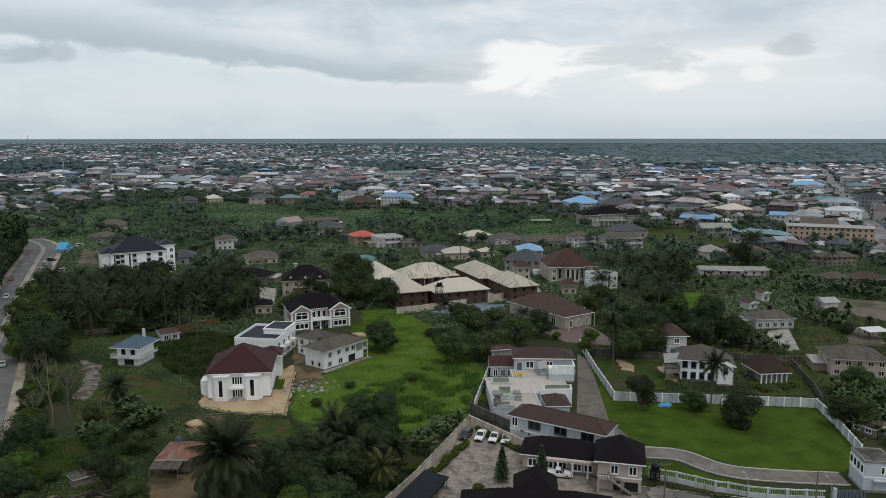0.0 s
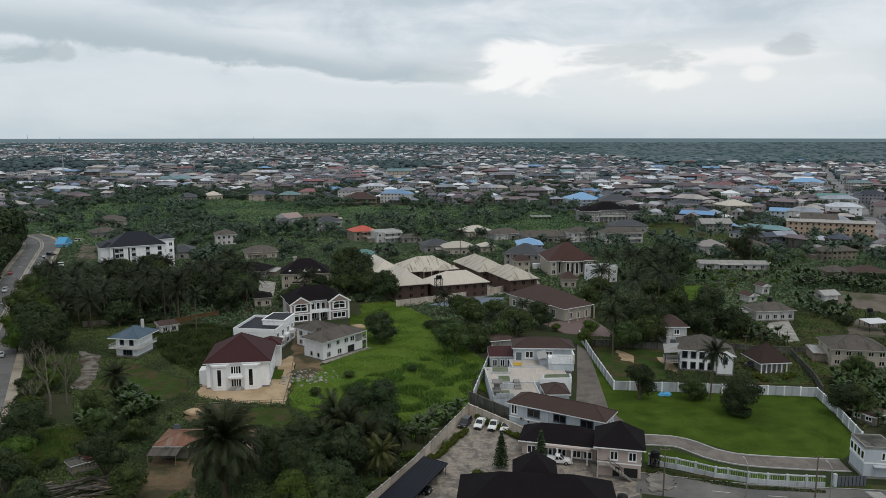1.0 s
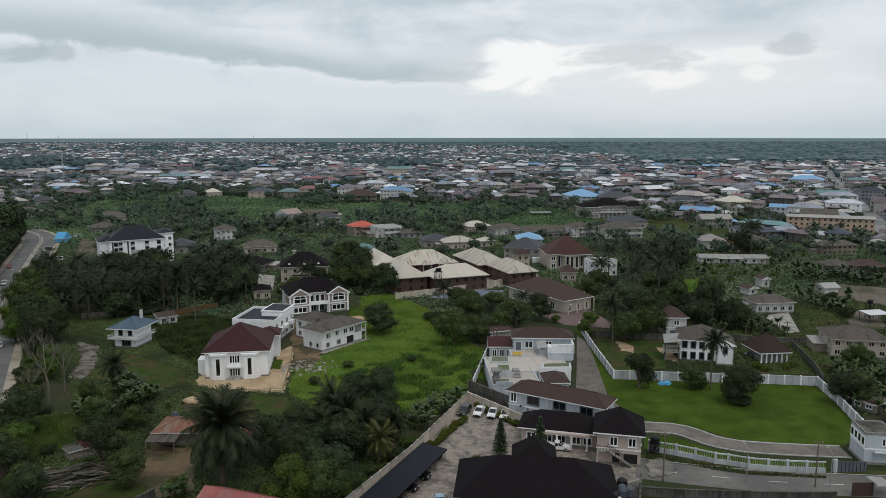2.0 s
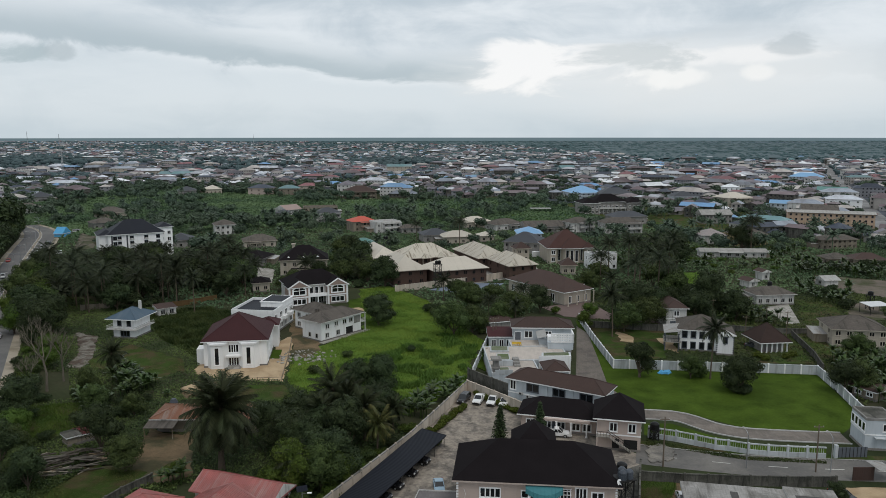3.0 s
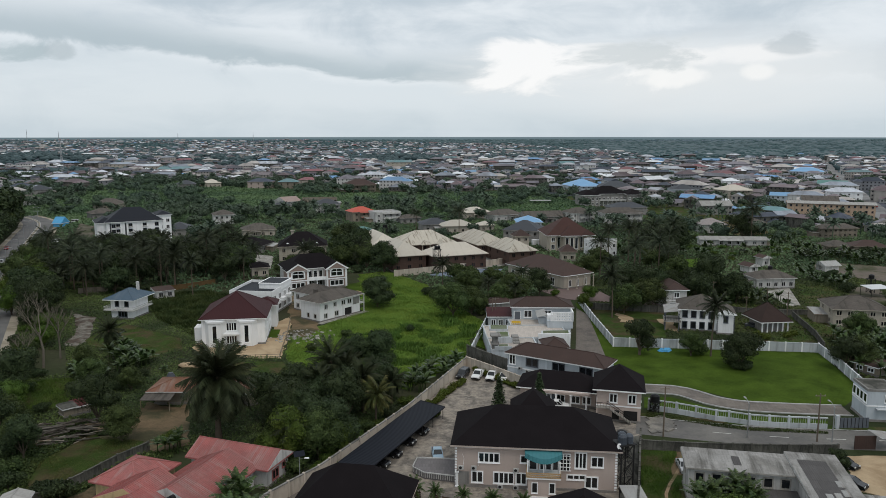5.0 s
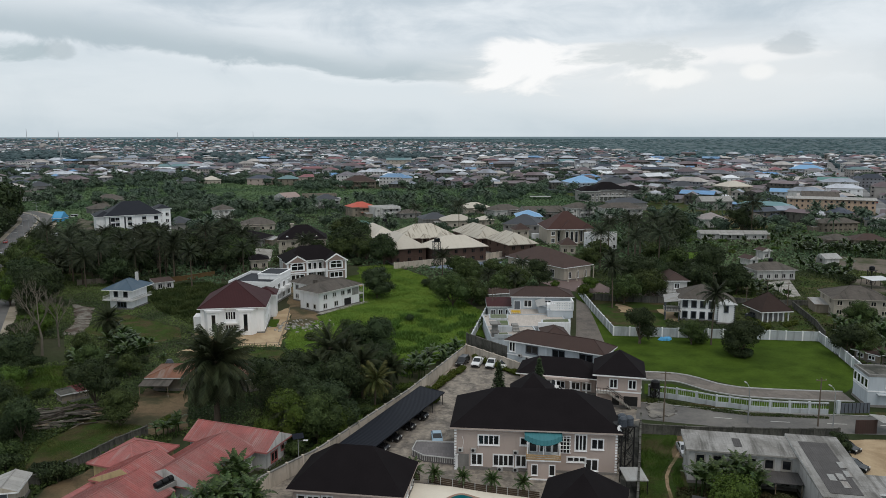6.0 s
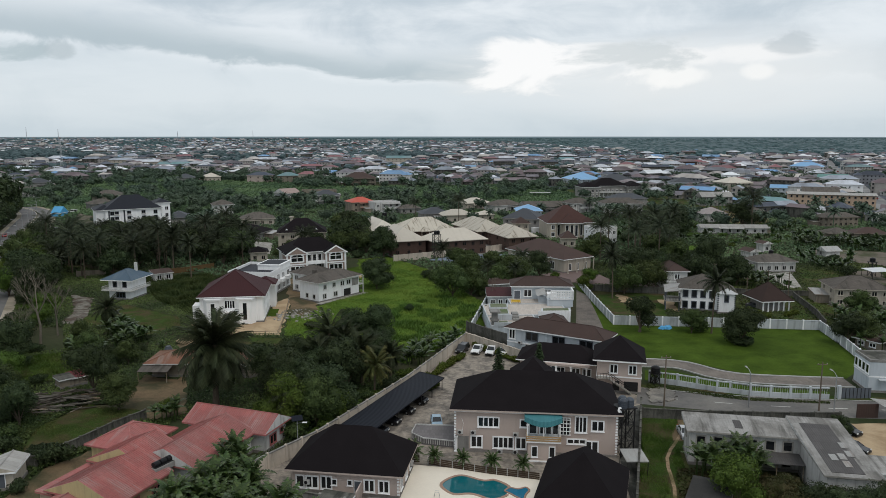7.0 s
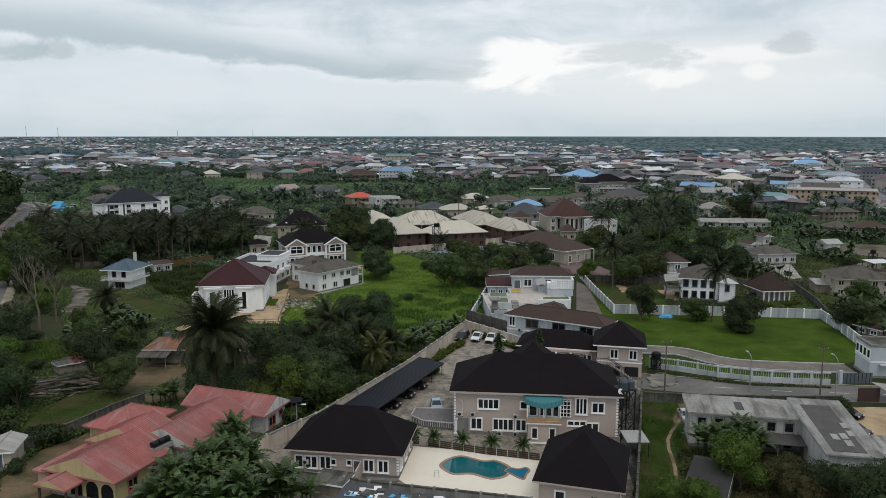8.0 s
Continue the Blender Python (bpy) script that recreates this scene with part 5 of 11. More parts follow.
def guest_house():
    o = House("guest_house", (-20.4, 96.7), (-5.6, 94.5), "single-storey rose-beige guest house with a large black hip roof", "house", wall=PINKISH, roof=BLACK_ROOF)
    W = o.w
    o.wing(0, 0, W, 9.6, 3.35, "hip", 0.82, 0.75, fascia=PINKISH)
    for u, w, b in ((1.2, 0.9, 1), (2.9, 1.5, 2), (10.9, 1.2, 2), (12.9, 1.2, 2)):
        o.window("f", u, 0.9, w, 1.5, b)
    o.window("f", 4.9, 0.9, 1.3, 1.6, 2).window("f", 6.0, 1.5, 0.6, 0.7, 1).window("f", 8.2, 1.6, 0.5, 0.6, 1)
    o.door("f", 9.3, 0.1, 0.9)
    o.air_unit("f", 2.2, 1.4).air_unit("r", 8.0, 1.2)
    o.rows("r", 3, (0.9,), 1.2, 1.5)
    for z in [0.1 + 0.45 * i for i in range(7)]:
        part("quoin", Shape().box(W - 0.25, -0.09, z, W + 0.09, 0.0, z + 0.26), [WHITE], o.root)
    o.clear(1.0)
    # curved garden wall by the bathroom
    solid("garden_wall", Shape().box(0, 0, -0.2, 0.2, 3.0, 2.1), [PINKISH], "short plastered screen wall", "wall", at=pose(-11.2, 92.4, 0, 0, 0, -8))
    b = solid("planting_bed", Shape().box(0, 0, 0, 4.2, 0.8, 0.25), [PLINTH], "low stone planting bed", "planter", at=pose(-9.9, 93.8, 0.1, 0, 0, -8))


def pool_house():
    o = House("pool_house", (12.21, 87.44), (21.51, 84.67), "square pool house with a steep black pyramid roof", "house", wall=PINKISH, roof=BLACK_ROOF)
    o.wing(0, 0, o.w, 11.6, 3.3, "hip", 0.88, 0.75, fascia=PINKISH)
    o.window("f", 2.6, 0.9, 1.0, 1.3, 1).rows("l", 2, (0.9,), 1.2, 1.5).rows("r", 2, (0.9,), 1.2, 1.5)
    o.clear(1.0)


def long_gatehouse():
    p, q = (16.01, 146.59), (30.65, 142.71)
    o = House("gate_lodge", p, q, "long rose-beige lodge with a pillared porch and black roof", "house", wall=PINKISH, roof=BLACK_ROOF)
    o.wing(0, 0, o.w, 7.0, 3.3, "hip", 0.62, 0.8)
    o.window("f", 2.0, 0.9, 1.6, 1.4, 2)
    for u in (5.4, 8.2, 11.2, 13.4):
        o.window("f", u, 0.9, 1.4, 1.3, 2)
    o.door("f", 6.9)
    o.pillars([(4.3, -1.4), (7.4, -1.4), (10.3, -1.4), (13.4, -1.4)], 0, 3.0, 0.17)
    part("porch_beam", Shape().box(3.8, -1.6, 2.95, 14.0, -1.2, 3.3).box(3.8, -1.6, 3.3, 14.0, 0.0, 3.4), [PINKISH], o.root)
    o.clear(1.8)


def gate_tower():
    p, q = (29.56, 136.89), (37.58, 135.04)
    o = House("gate_tower", p, q, "two-storey rose-beige tower house with garage and black roof", "house", wall=PINKISH, roof=BLACK_ROOF)
    W = o.w
    o.wing(0, 0, W, 8.6, 6.2, "hip", 0.75, 0.8, bands=(3.1, 6.0))
    o.window("f", W * 0.38, 3.9, 1.2, 1.5, 2).window("f", W * 0.80, 3.9, 1.2, 1.5, 2)
    o.rows("r", 2, (3.9,), 1.2, 1.4)
    # dark flat panels stand in for the unlit garage inside
    part("garage_opening", Shape().box(W * 0.62, -0.06, 0, W * 0.93, 0.02, 2.3), [DARK_METAL], o.root, "dark panel standing for a shaded garage opening")
    part("garage_opening", Shape().box(W * 0.36, -0.06, 0, W * 0.52, 0.02, 2.3), [DARK_METAL], o.root, "dark panel standing for a shaded garage opening")
    # outside stair with its landing
    st = Shape().box(0.0, -1.3, 2.9, 2.0, 0, 3.1)
    part("landing", st, [CONCRETE], o.root)
    for i in range(16):
        part("step", Shape().box(2.0 + 0.28 * i, -1.2, 2.9 - 0.18 * i, 2.3 + 0.28 * i, -0.15, 3.05 - 0.18 * i), [CONCRETE], o.root)
    r = Shape().bar((2.0, -1.25, 4.0), (6.4, -1.25, 1.2), 0.08).bar((2.0, -0.1, 4.0), (6.4, -0.1, 1.2), 0.08).bar((0, -1.25, 4.0), (2.0, -1.25, 4.0), 0.08)
    for i in range(12):
        x = 0.2 + 0.55 * i
        z = 3.05 if x < 2 else 3.05 - (x - 2) * 0.643
        r.bar((x, -1.25, z), (x, -1.25, z + 0.95), 0.05)
    part("railing", r, [DARK_METAL], o.root)
    part("post", Shape().box(0.0, -1.3, 0, 0.25, -1.05, 2.9), [PINKISH], o.root)
    o.clear(1.5)


def carport():
    a, b = Vector((-4.2, 139.6)), Vector((-17.5, 109.6))
    d = (b - a).normalized()
    n = Vector((d.y, -d.x))
    if n.x < 0:
        n = -n
    turn = math.degrees(math.atan2(d.y, d.x))
    L = (b - a).length
    o = thing("carport", a.x, a.y, 0, turn, "long open carport with a dark blue ribbed roof along the wall", "carport")
    sgn = 1 if (Vector((-d.y, d.x)) - n).length < 0.1 else -1
    near = sgn * 5.2
    s = Shape()
    z0, z1 = 2.95, 2.45
    y0, y1 = (0, near) if sgn > 0 else (near, 0)
    za, zb = (z0, z1) if sgn > 0 else (z1, z0)
    s.face([(0, y0, za), (L, y0, za), (L, y1, zb), (0, y1, zb)])
    s.face([(0, y1, zb - 0.14), (L, y1, zb - 0.14), (L, y0, za - 0.14), (0, y0, za - 0.14)])
    for p in ((0, y0, za, L, y0, za), (0, y1, zb, L, y1, zb), (0, y0, za, 0, y1, zb), (L, y0, za, L, y1, zb)):
        s.bar((p[0], p[1], p[2] - 0.07), (p[3], p[4], p[5] - 0.07), 0.1, 0.2)
    part("roof", s, [SOLAR_ROOF], o)
    for i in range(8):
        x = 0.3 + (L - 0.6) * i / 7
        part("post", Shape().bar((x, near * 0.94, -0.2), (x, near * 0.94, 2.42), 0.1), [DARK_METAL], o)
        part("rafter", Shape().bar((x, 0.1 * sgn, 2.8), (x, near * 0.97, 2.3), 0.08, 0.14), [DARK_METAL], o)
    labels = ["black car parked nose out under the carport", "black car in the shade of the carport"]
    for i, (k, kind, paint) in enumerate(((8.5, "jeep", "black"), (13.6, "car", "black"), (19.0, "car", "black"), (23.6, "jeep", "black"), (28.0, "car", "grey"))):
        c = a + d * k + n * 3.1
        vehicle(kind, paint, c.x, c.y, math.degrees(math.atan2(n.y, n.x)), labels[i % 2], "cars under the carport")


mansion()
guest_house()
pool_house()
long_gatehouse()
gate_tower()
carport()

# parked pickups and cars
vehicle("jeep", "black", *(4.68, 162.42), -112, "black jeep parked by the hedge", "cars in the yard")
vehicle("pickup", "white", *(8.08, 161.96), -108, "white double-cab pickup parked in the row", "cars in the yard")
vehicle("pickup", "white", *(11.18, 161.06), -108, "white double-cab pickup parked in the row", "cars in the yard")
vehicle("pickup", "white", *(13.88, 160.16), -108, "white double-cab pickup half behind the pine", "cars in the yard")
vehicle("pickup", "white", *(22.83, 142.71), -8, "white pickup standing before the lodge porch", "cars in the yard")
vehicle("car", "blue", *(-0.78, 120.30), -85, "pale blue saloon behind the low screen", "cars in the yard")
vehicle("car", "silver", *(39.60, 115.59), -95, "silver car beside the long grey building", "cars in the plots")
vehicle("car", "black", *(66.53, 116.81), -60, "black car on sandy ground", "cars in the plots")
vehicle("car", "black", *(63.92, 109.89), -50, "black car on sandy ground", "cars in the plots")

# boundary walls of the compound
panel_wall("boundary_wall", [(5.66, 169.63), (-6.41, 139.01), (-19.50, 111.84), (-23.25, 106.46), (-27.30, 100.26)], 2.5, WALL_BEIGE, "beige rendered boundary wall with posts and dark coping", 3.0, cap=GREYWALL)
panel_wall("boundary_wall", [(5.66, 169.63), (11.53, 162.43), (17.96, 154.11)], 2.6, WALL_BEIGE, "beige rendered wall behind the parked pickups", 3.2)
panel_wall("boundary_wall", [(6.05, 173.73), (11.29, 166.68), (15.63, 161.51)], 4.2, DARK_CONCRETE, "tall mould-blackened concrete wall", 6.0)
panel_wall("boundary_wall", [(-19.0, 92.6), (-9.0, 89.4), (2.0, 87.0), (11.0, 85.0)], 2.3, GREYWALL, "weathered grey wall with blackened coping below the guest house", 3.2, cap=DARK_CONCRETE)
panel_wall("boundary_wall", [(35.28, 126.26), (30.67, 109.55), (27.21, 97.32), (23.52, 84.29), (21.13, 75.76)], 2.6, DARK_CONCRETE, "dark stained wall beside the grass plot", 3.4)
panel_wall("boundary_wall", [(34.78, 123.23), (41.92, 122.16), (49.92, 121.63), (59.28, 121.11), (67.70, 121.12)], 1.9, DARK_CONCRETE, "low blackened wall along the street", 3.4)
o = thing("raised_terrace", *(-0.91, 114.22), 0, 0, "low grey terrace with pale kerb and white balusters", "terrace")
RIM = [Vector(p) - Vector((-0.91, 114.22)) for p in ((-4.70, 114.22), (-2.84, 112.22), (2.11, 110.96), (2.20, 116.93), (-4.10, 117.43))]
part("floor", Shape().prism([tuple(p) for p in RIM], -0.2, 1.15), [MAUVE_GREY], o)
for a, b in ((RIM[2], RIM[3]), (RIM[3], RIM[4]), (RIM[4], RIM[0])):
    part("kerb", Shape().bar((a.x, a.y, 1.2), (b.x, b.y, 1.2), 0.16, 0.3), [KERB], o)
for a, b in ((RIM[0], RIM[1]), (RIM[1], RIM[2])):
    part("top_rail", Shape().bar((a.x, a.y, 1.14), (b.x, b.y, 1.14), 0.14, 0.16), [KERB], o)
    k = int((b - a).length / 0.35)
    for i in range(k):
        p = a.lerp(b, (i + 0.5) / k) + (b - a).normalized().orthogonal() * -0.06
        part("baluster", Shape().tube([(p.x, p.y, 0.3), (p.x, p.y, 1.1)], [0.07, 0.05], 6), [KERB], o)

# pool with its coping and the small basin
def closed_curve(points, n=10):
    """A smooth ring through a few points of the plan."""
    p = [Vector(q) for q in points]
    out = []
    for i in range(len(p)):
        a, b, c, d = p[i - 1], p[i], p[(i + 1) % len(p)], p[(i + 2) % len(p)]
        for k in range(n):
            t = k / n
            out.append(0.5 * (2 * b + (c - a) * t + (2 * a - 5 * b + 4 * c - d) * t * t + (3 * b - a - 3 * c + d) * t**3))
    return out


def pool():
    main = closed_curve([(-0.16, 98.12), (0.83, 100.27), (3.02, 101.48), (6.01, 99.91), (7.76, 100.00), (9.72, 97.78), (9.10, 95.22), (6.82, 94.07), (4.17, 95.55), (1.57, 95.55)], 8)
    basin = closed_curve([(8.68, 96.57), (9.54, 97.60), (10.68, 97.25), (11.81, 97.69), (12.29, 96.74), (11.73, 95.56), (11.19, 94.07), (10.40, 94.48), (9.51, 95.56)], 6)
    cx, cy = 4.75, 96.1
    o = thing("swimming_pool", cx, cy, 0, 0, "kidney-shaped pool of still teal water with brown coping", "swimming pool")
    rim = np.array([(v.x, v.y) for v in basin])
    for ring, water, z in ((main, WATER, 0.20), (basin, SHALLOW, 0.235)):
        centre = sum(ring, Vector((0, 0))) / len(ring)
        n, wide = len(ring), 0.42 if ring is main else 0.26
        outer, inner = [], []
        for i in range(n):
            d = (ring[(i + 1) % n] - ring[i - 1]).normalized()
            side = Vector((-d.y, d.x))
            if side.dot(centre - ring[i]) < 0:
                side = -side
            outer.append((ring[i].x - cx, ring[i].y - cy))
            inner.append((ring[i].x + side.x * wide - cx, ring[i].y + side.y * wide - cy))
        s = Shape()
        for i in range(n):
            j = (i + 1) % n
            if ring is main and inside(ring[i].x, ring[i].y, rim):
                continue
            s.face([(*outer[i], z), (*outer[j], z), (*inner[j], z), (*inner[i], z)])
            s.face([(*outer[i], 0.0), (*outer[j], 0.0), (*outer[j], z), (*outer[i], z)])
            s.face([(*inner[j], 0.0), (*inner[i], 0.0), (*inner[i], z), (*inner[j], z)])
        part("coping", s, [COPING], o)
        part("water", Shape().prism(inner, 0.05, z - 0.05), [water], o, "still teal water")
    ladder = Shape()
    for k in (0, 0.5):
        ladder.tube([(-4.9, -0.9 - k, 0.1), (-5.0, -0.9 - k, 0.9), (-5.5, -0.9 - k, 0.9), (-5.6, -0.9 - k, 0.2)], [0.03] * 4, 6)
    part("ladder", ladder, [GREY_METAL], o)


pool()
o = thing("slat_fence", *(-4.86, 105.86), 0, 0, "brown slatted fence round the pool", "fence", kind="structure")
FENCE = [(-4.86, 105.86), (-3.18, 105.66), (-1.90, 105.06), (1.67, 103.67), (6.52, 101.95), (13.97, 99.91)]
for i, (a, b) in enumerate(zip(FENCE, FENCE[1:])):
    if i == 1:
        continue
    n = max(1, round(math.dist(a, b) / 1.6))
    for k in range(n):
        p = Vector(a).lerp(Vector(b), k / n) - Vector(FENCE[0])
        q = Vector(a).lerp(Vector(b), (k + 1) / n) - Vector(FENCE[0])
        part("post", Shape().box(p.x - 0.05, p.y - 0.05, 0, p.x + 0.05, p.y + 0.05, 1.25), [GREY_METAL], o)
        for z in (0.22, 0.5, 0.78, 1.06):
            part("slat", Shape().bar((p.x, p.y, z), (q.x, q.y, z), 0.03, 0.22), [DARK_SLAT], o)

# water tower with tanks and dishes beside the mansion
water_tower(*(27.90, 108.79), 7.6, 3, GREY_TANK, "dark steel lattice tower with blue-grey water tanks", 2.2)
water_tower(30.5, 120.5, 3.2, 1, BLACK_TANK, "short steel stand with a black water tank", 1.6)
o = thing("generator_shelter", *(28.09, 103.11), 0, 0, "low steel shelter with a pale flat roof", "shelter")
part("roof", Shape().box(-1.6, -2.2, 2.3, 1.6, 2.2, 2.42), [ZINC], o)
for px, py in ((-1.5, -2.1), (1.5, -2.1), (-1.5, 2.1), (1.5, 2.1)):
    part("post", Shape().bar((px, py, -0.1), (px, py, 2.3), 0.1), [DARK_METAL], o)

# solar lamp by the wall
o = thing("solar_lamp", *(-22.09, 109.63), 0, 0, "steel pole lamp with a tilted solar panel", "lamp")
part("pole", Shape().tube([(0, 0, -0.2), (0, 0, 5.2)], [0.08, 0.06], 8), [GREY_METAL], o)
part("panel", Shape().turned(pose(0, 0, 5.4, 28, 0, 20), Shape().box(-0.85, -0.55, 0, 0.85, 0.55, 0.06)), [SOLAR_ROOF], o, "dark blue solar panel")
part("arm", Shape().tube([(0, 0, 4.6), (0.9, 0, 4.75)], [0.04, 0.04], 6), [GREY_METAL], o)
part("lamp_head", Shape().box(0.8, -0.14, 4.68, 1.5, 0.14, 4.8), [WHITE], o)

# ---- red-roofed house and its yard ----
def red_house():
    p, q = (-40.2, 87.2), (-35.1, 101.3)
    o = House("bungalow", p, q, "cream bungalow under a faded red ribbed sheet roof", "house", wall=OCHRE, roof=PINK_ROOF)
    o.trim = surface("red_fascia", (0.36, 0.13, 0.12), 0.7, 0.15)
    W = o.w
    o.wing(13.0, 9.5, 21.5, 17.0, 3.1, "hip", 0.45, 0.7)
    o.wing(24.8, -5.0, 31.0, 9.0, 3.2, "gable", 0.5, 0.7, axis="y", wall=AGED_WHITE, ribs=0.32)
    o.window("f", 27.2, 0.9, 1.5, 1.3, 2).window("f", 29.6, 1.7, 0.7, 0.7, 1)
    o.wing(11.5, -2.9, 24.4, 6.6, 3.15, "gable", 0.42, 0.7, axis="x", wall=AGED_WHITE, ribs=0.32)
    o.window("f", 17.0, 1.1, 1.4, 1.3, 2).window("r", 0.5, 1.0, 1.4, 1.3, 2)
    o.wing(8.5, 1.5, 14.5, 12.0, 3.4, "gable", 0.42, 0.7, axis="x", ribs=0.32)
    o.wing(0, 0, 9.0, 10.4, 3.2, "gable", 0.40, 0.7, axis="x", ribs=0.32)
    o.window("f", 3.0, 1.0, 1.4, 1.3, 2).window("f", 7.0, 1.0, 1.4, 1.3, 2)
    # arched porch at the gable end, its shade painted as flat dark arches
    for y in (1.2, 3.6, 6.2):
        pts = [(y + 0.95 * math.cos(math.pi * i / 10), 1.7 + 0.95 * math.sin(math.pi * i / 10)) for i in range(11)] + [(y - 0.95, 0.1), (y + 0.95, 0.1)]
        s = Shape()
        s.face([(-0.05, a, b) for a, b in pts])
        s.face([(-0.02, a, b) for a, b in pts[::-1]])
        part("arch_opening", s, [PANE], o.root, "dark arch standing for the shade of a porch opening")
    put_roof(roof_shape(-3.2, 4.6, 0.2, 9.2, 2.7, "gable", 0.35, 0.3, "x"), [PINK_ROOF, o.trim, OCHRE], o.root, "porch_roof")
    o.pillars([(-3.0, 4.7), (-3.0, 9.0), (-1.4, 4.7)], 0, 2.7, 0.17, BRICKISH)
    o.wing(0.0, 10.4, 8.0, 12.6, 2.6, "mono", 0.04, 0.4, wall=YELLOW)
    o.box = (-4, -4, 31, 16)
    o.clear(0.5)
    # tanks lying in a gap of the roof
    t = thing("roof_tank_rack", *(-37.86, 96.53), 4.0, 62, "pale tray with black water tanks set into the roof", "water tank")
    part("tray", Shape().box(-1.9, -0.8, -0.5, 1.9, 0.8, 0.22), [GREYWALL], t)
    # dark slab on the solid tray stands in for a shaded hollow
    part("tray_hollow", Shape().box(-1.75, -0.65, 0.2, 1.75, 0.65, 0.27), [DARK_METAL], t)
    for k in (-1.1, 0.0, 1.1):
        part("tank", Shape().tube([(k - 0.45, 0, 0.5), (k + 0.45, 0, 0.5)], [0.42, 0.42], 12), [BLACK_TANK], t)


red_house()
o = House("outhouse", (-62.02, 96.54), (-58.79, 97.22), "small outhouse with a pale grey sheet roof", "outbuilding", wall=CREAM, roof=PALE_ROOF)
o.wing(0, 0, o.w, 5.0, 2.6, "gable", 0.35, 0.5).door("f", o.w - 1.6)
o.clear()
panel_wall("boundary_wall", [(-66.41, 103.06), (-59.56, 104.04), (-56.28, 110.92), (-53.79, 117.23), (-50.73, 122.37)], 1.9, DARK_CONCRETE, "blackened block wall of the yard", 3.0)

# ---- scrap-roofed sheds under the compound wall ----
o = House("shack", (-11.35, 88.14), (1.43, 84.39), "low shack with patched dark felt and scrap roofing", "shed", wall=RAWBLOCK, roof=SLATE_ROOF)
o.wing(0, -7.0, o.w, -0.4, 2.2, "mono", 0.03, 0.3)
rng_scrap = random.Random(5)
for i in range(64):
    x, y, w, d = rng_scrap.uniform(0.3, o.w - 1.5), rng_scrap.uniform(-5.5, -0.9), rng_scrap.uniform(0.5, 1.6), rng_scrap.uniform(0.4, 1.1)
    z = 2.45 + 0.03 * (y + 7.3) + 0.012 * (i % 5)
    part("scrap_sheet", Shape().turned(pose(x, y, z, 2, 0, rng_scrap.uniform(-20, 20)), Shape().box(0, 0, 0, w, d, 0.03)), [(TARP if i % 11 == 0 else WHITE_ROOF if i % 3 == 0 else SLATE_ROOF if i % 3 == 1 else GREY_ROOF)], o.root)
o.clear()
o = House("shack", (-16.03, 89.57), (-12.36, 88.40), "small shed with a dark weathered plank roof", "shed", wall=RAWBLOCK, roof=DARK_CONCRETE)
o.wing(0, 0, o.w, 3.0, 2.0, "mono", 0.05, 0.3)
o.clear()

# ---- long grey building on the street ----
def long_building():
    p, q = (36.8, 105.3), (58.0, 101.2)
    o = House("school_block", p, q, "long weathered grey block with pale sheet roof and dark patches", "building", wall=AGED_WHITE, roof=DIRTY_SHEET)
    W = o.w
    o.trim = CONCRETE
    o.wing(W - 6.3, -12.0, W, 6.2, 5.3, "mono", 0.03, 0.5, axis="y")
    o.wing(0, 0, W - 6.3, 5.6, 5.2, "mono", 0.07, 0.5)
    for k in range(6):
        o.window("f", 1.6 + 2.4 * k, 3.2, 1.1, 1.3, 1)
        o.window("f", 1.6 + 2.4 * k, 0.8, 1.1, 1.3, 1)
    o.window("l", 3.5, 3.4, 1.2, 1.2, 2)
    part("lean_to", Shape().turned(pose(8.0, -3.4, 2.5, 5, 0, 0), Shape().box(0, 0, 0, 7.2, 3.4, 0.1)), [PATCH_ROOF], o.root, "dark sheet lean-to roof")
    for x in (8.3, 11.5, 15.0):
        part("post", Shape().bar((x, -3.2, -0.1), (x, -3.2, 2.6), 0.12), [TIMBER], o.root)
    part("roof_patch", Shape().turned(pose(6.6, 1.4, 5.60, 4.0, 0, 0), Shape().box(0, 0, 0, 1.1, 2.6, 0.04)), [PATCH_ROOF], o.root, "dark replacement roofing sheet")
    part("roof_patch", Shape().turned(pose(W - 5.6, -11.5, 5.57, 1.72, 0, 0), Shape().box(0, 0, 0, 4.0, 15.5, 0.05)), [PATCH_ROOF], o.root, "broad strip of dark roofing felt")
    for x, y in ((W - 2.2, -4.0), (W - 3.4, -7.6), (W - 4.6, -8.0), (W - 3.4, -9.8), (W - 2.2, -6.6)):
        part("roof_patch", Shape().turned(pose(x, y, 5.64 + 0.03 * (y + 11.5), 1.72, 0, 0), Shape().box(0, 0, 0, 0.9, 1.8, 0.03)), [ZINC], o.root, "pale replacement sheet")
    o.box = (0, -13.0, W, 7.0)
    o.box = (0, 0, W, 7)
    o.clear()
    o.box = (W - 6.3, -12, W, 6.2)
    o.clear()


long_building()
o = House("annexe", (54.8, 92.4), (71.0, 89.2), "low annexe with pale sheet roof", "building", wall=AGED_WHITE, roof=DIRTY_SHEET)
o.wing(0, 0, o.w, 4.2, 5.0, "mono", 0.04, 0.5)
o.clear()
o = House("shed", (32.53, 91.71), (36.72, 89.59), "dark low roof of old sheets among trees", "shed", wall=RAWBLOCK, roof=surface("tarred_sheets", (0.040, 0.039, 0.037), 0.9, 0.4, 0.6, 4.0, 0.3, sheets=0.8))
o.wing(0, -6.0, o.w, 4.0, 2.4, "mono", 0.03, 0.3)
o.clear()
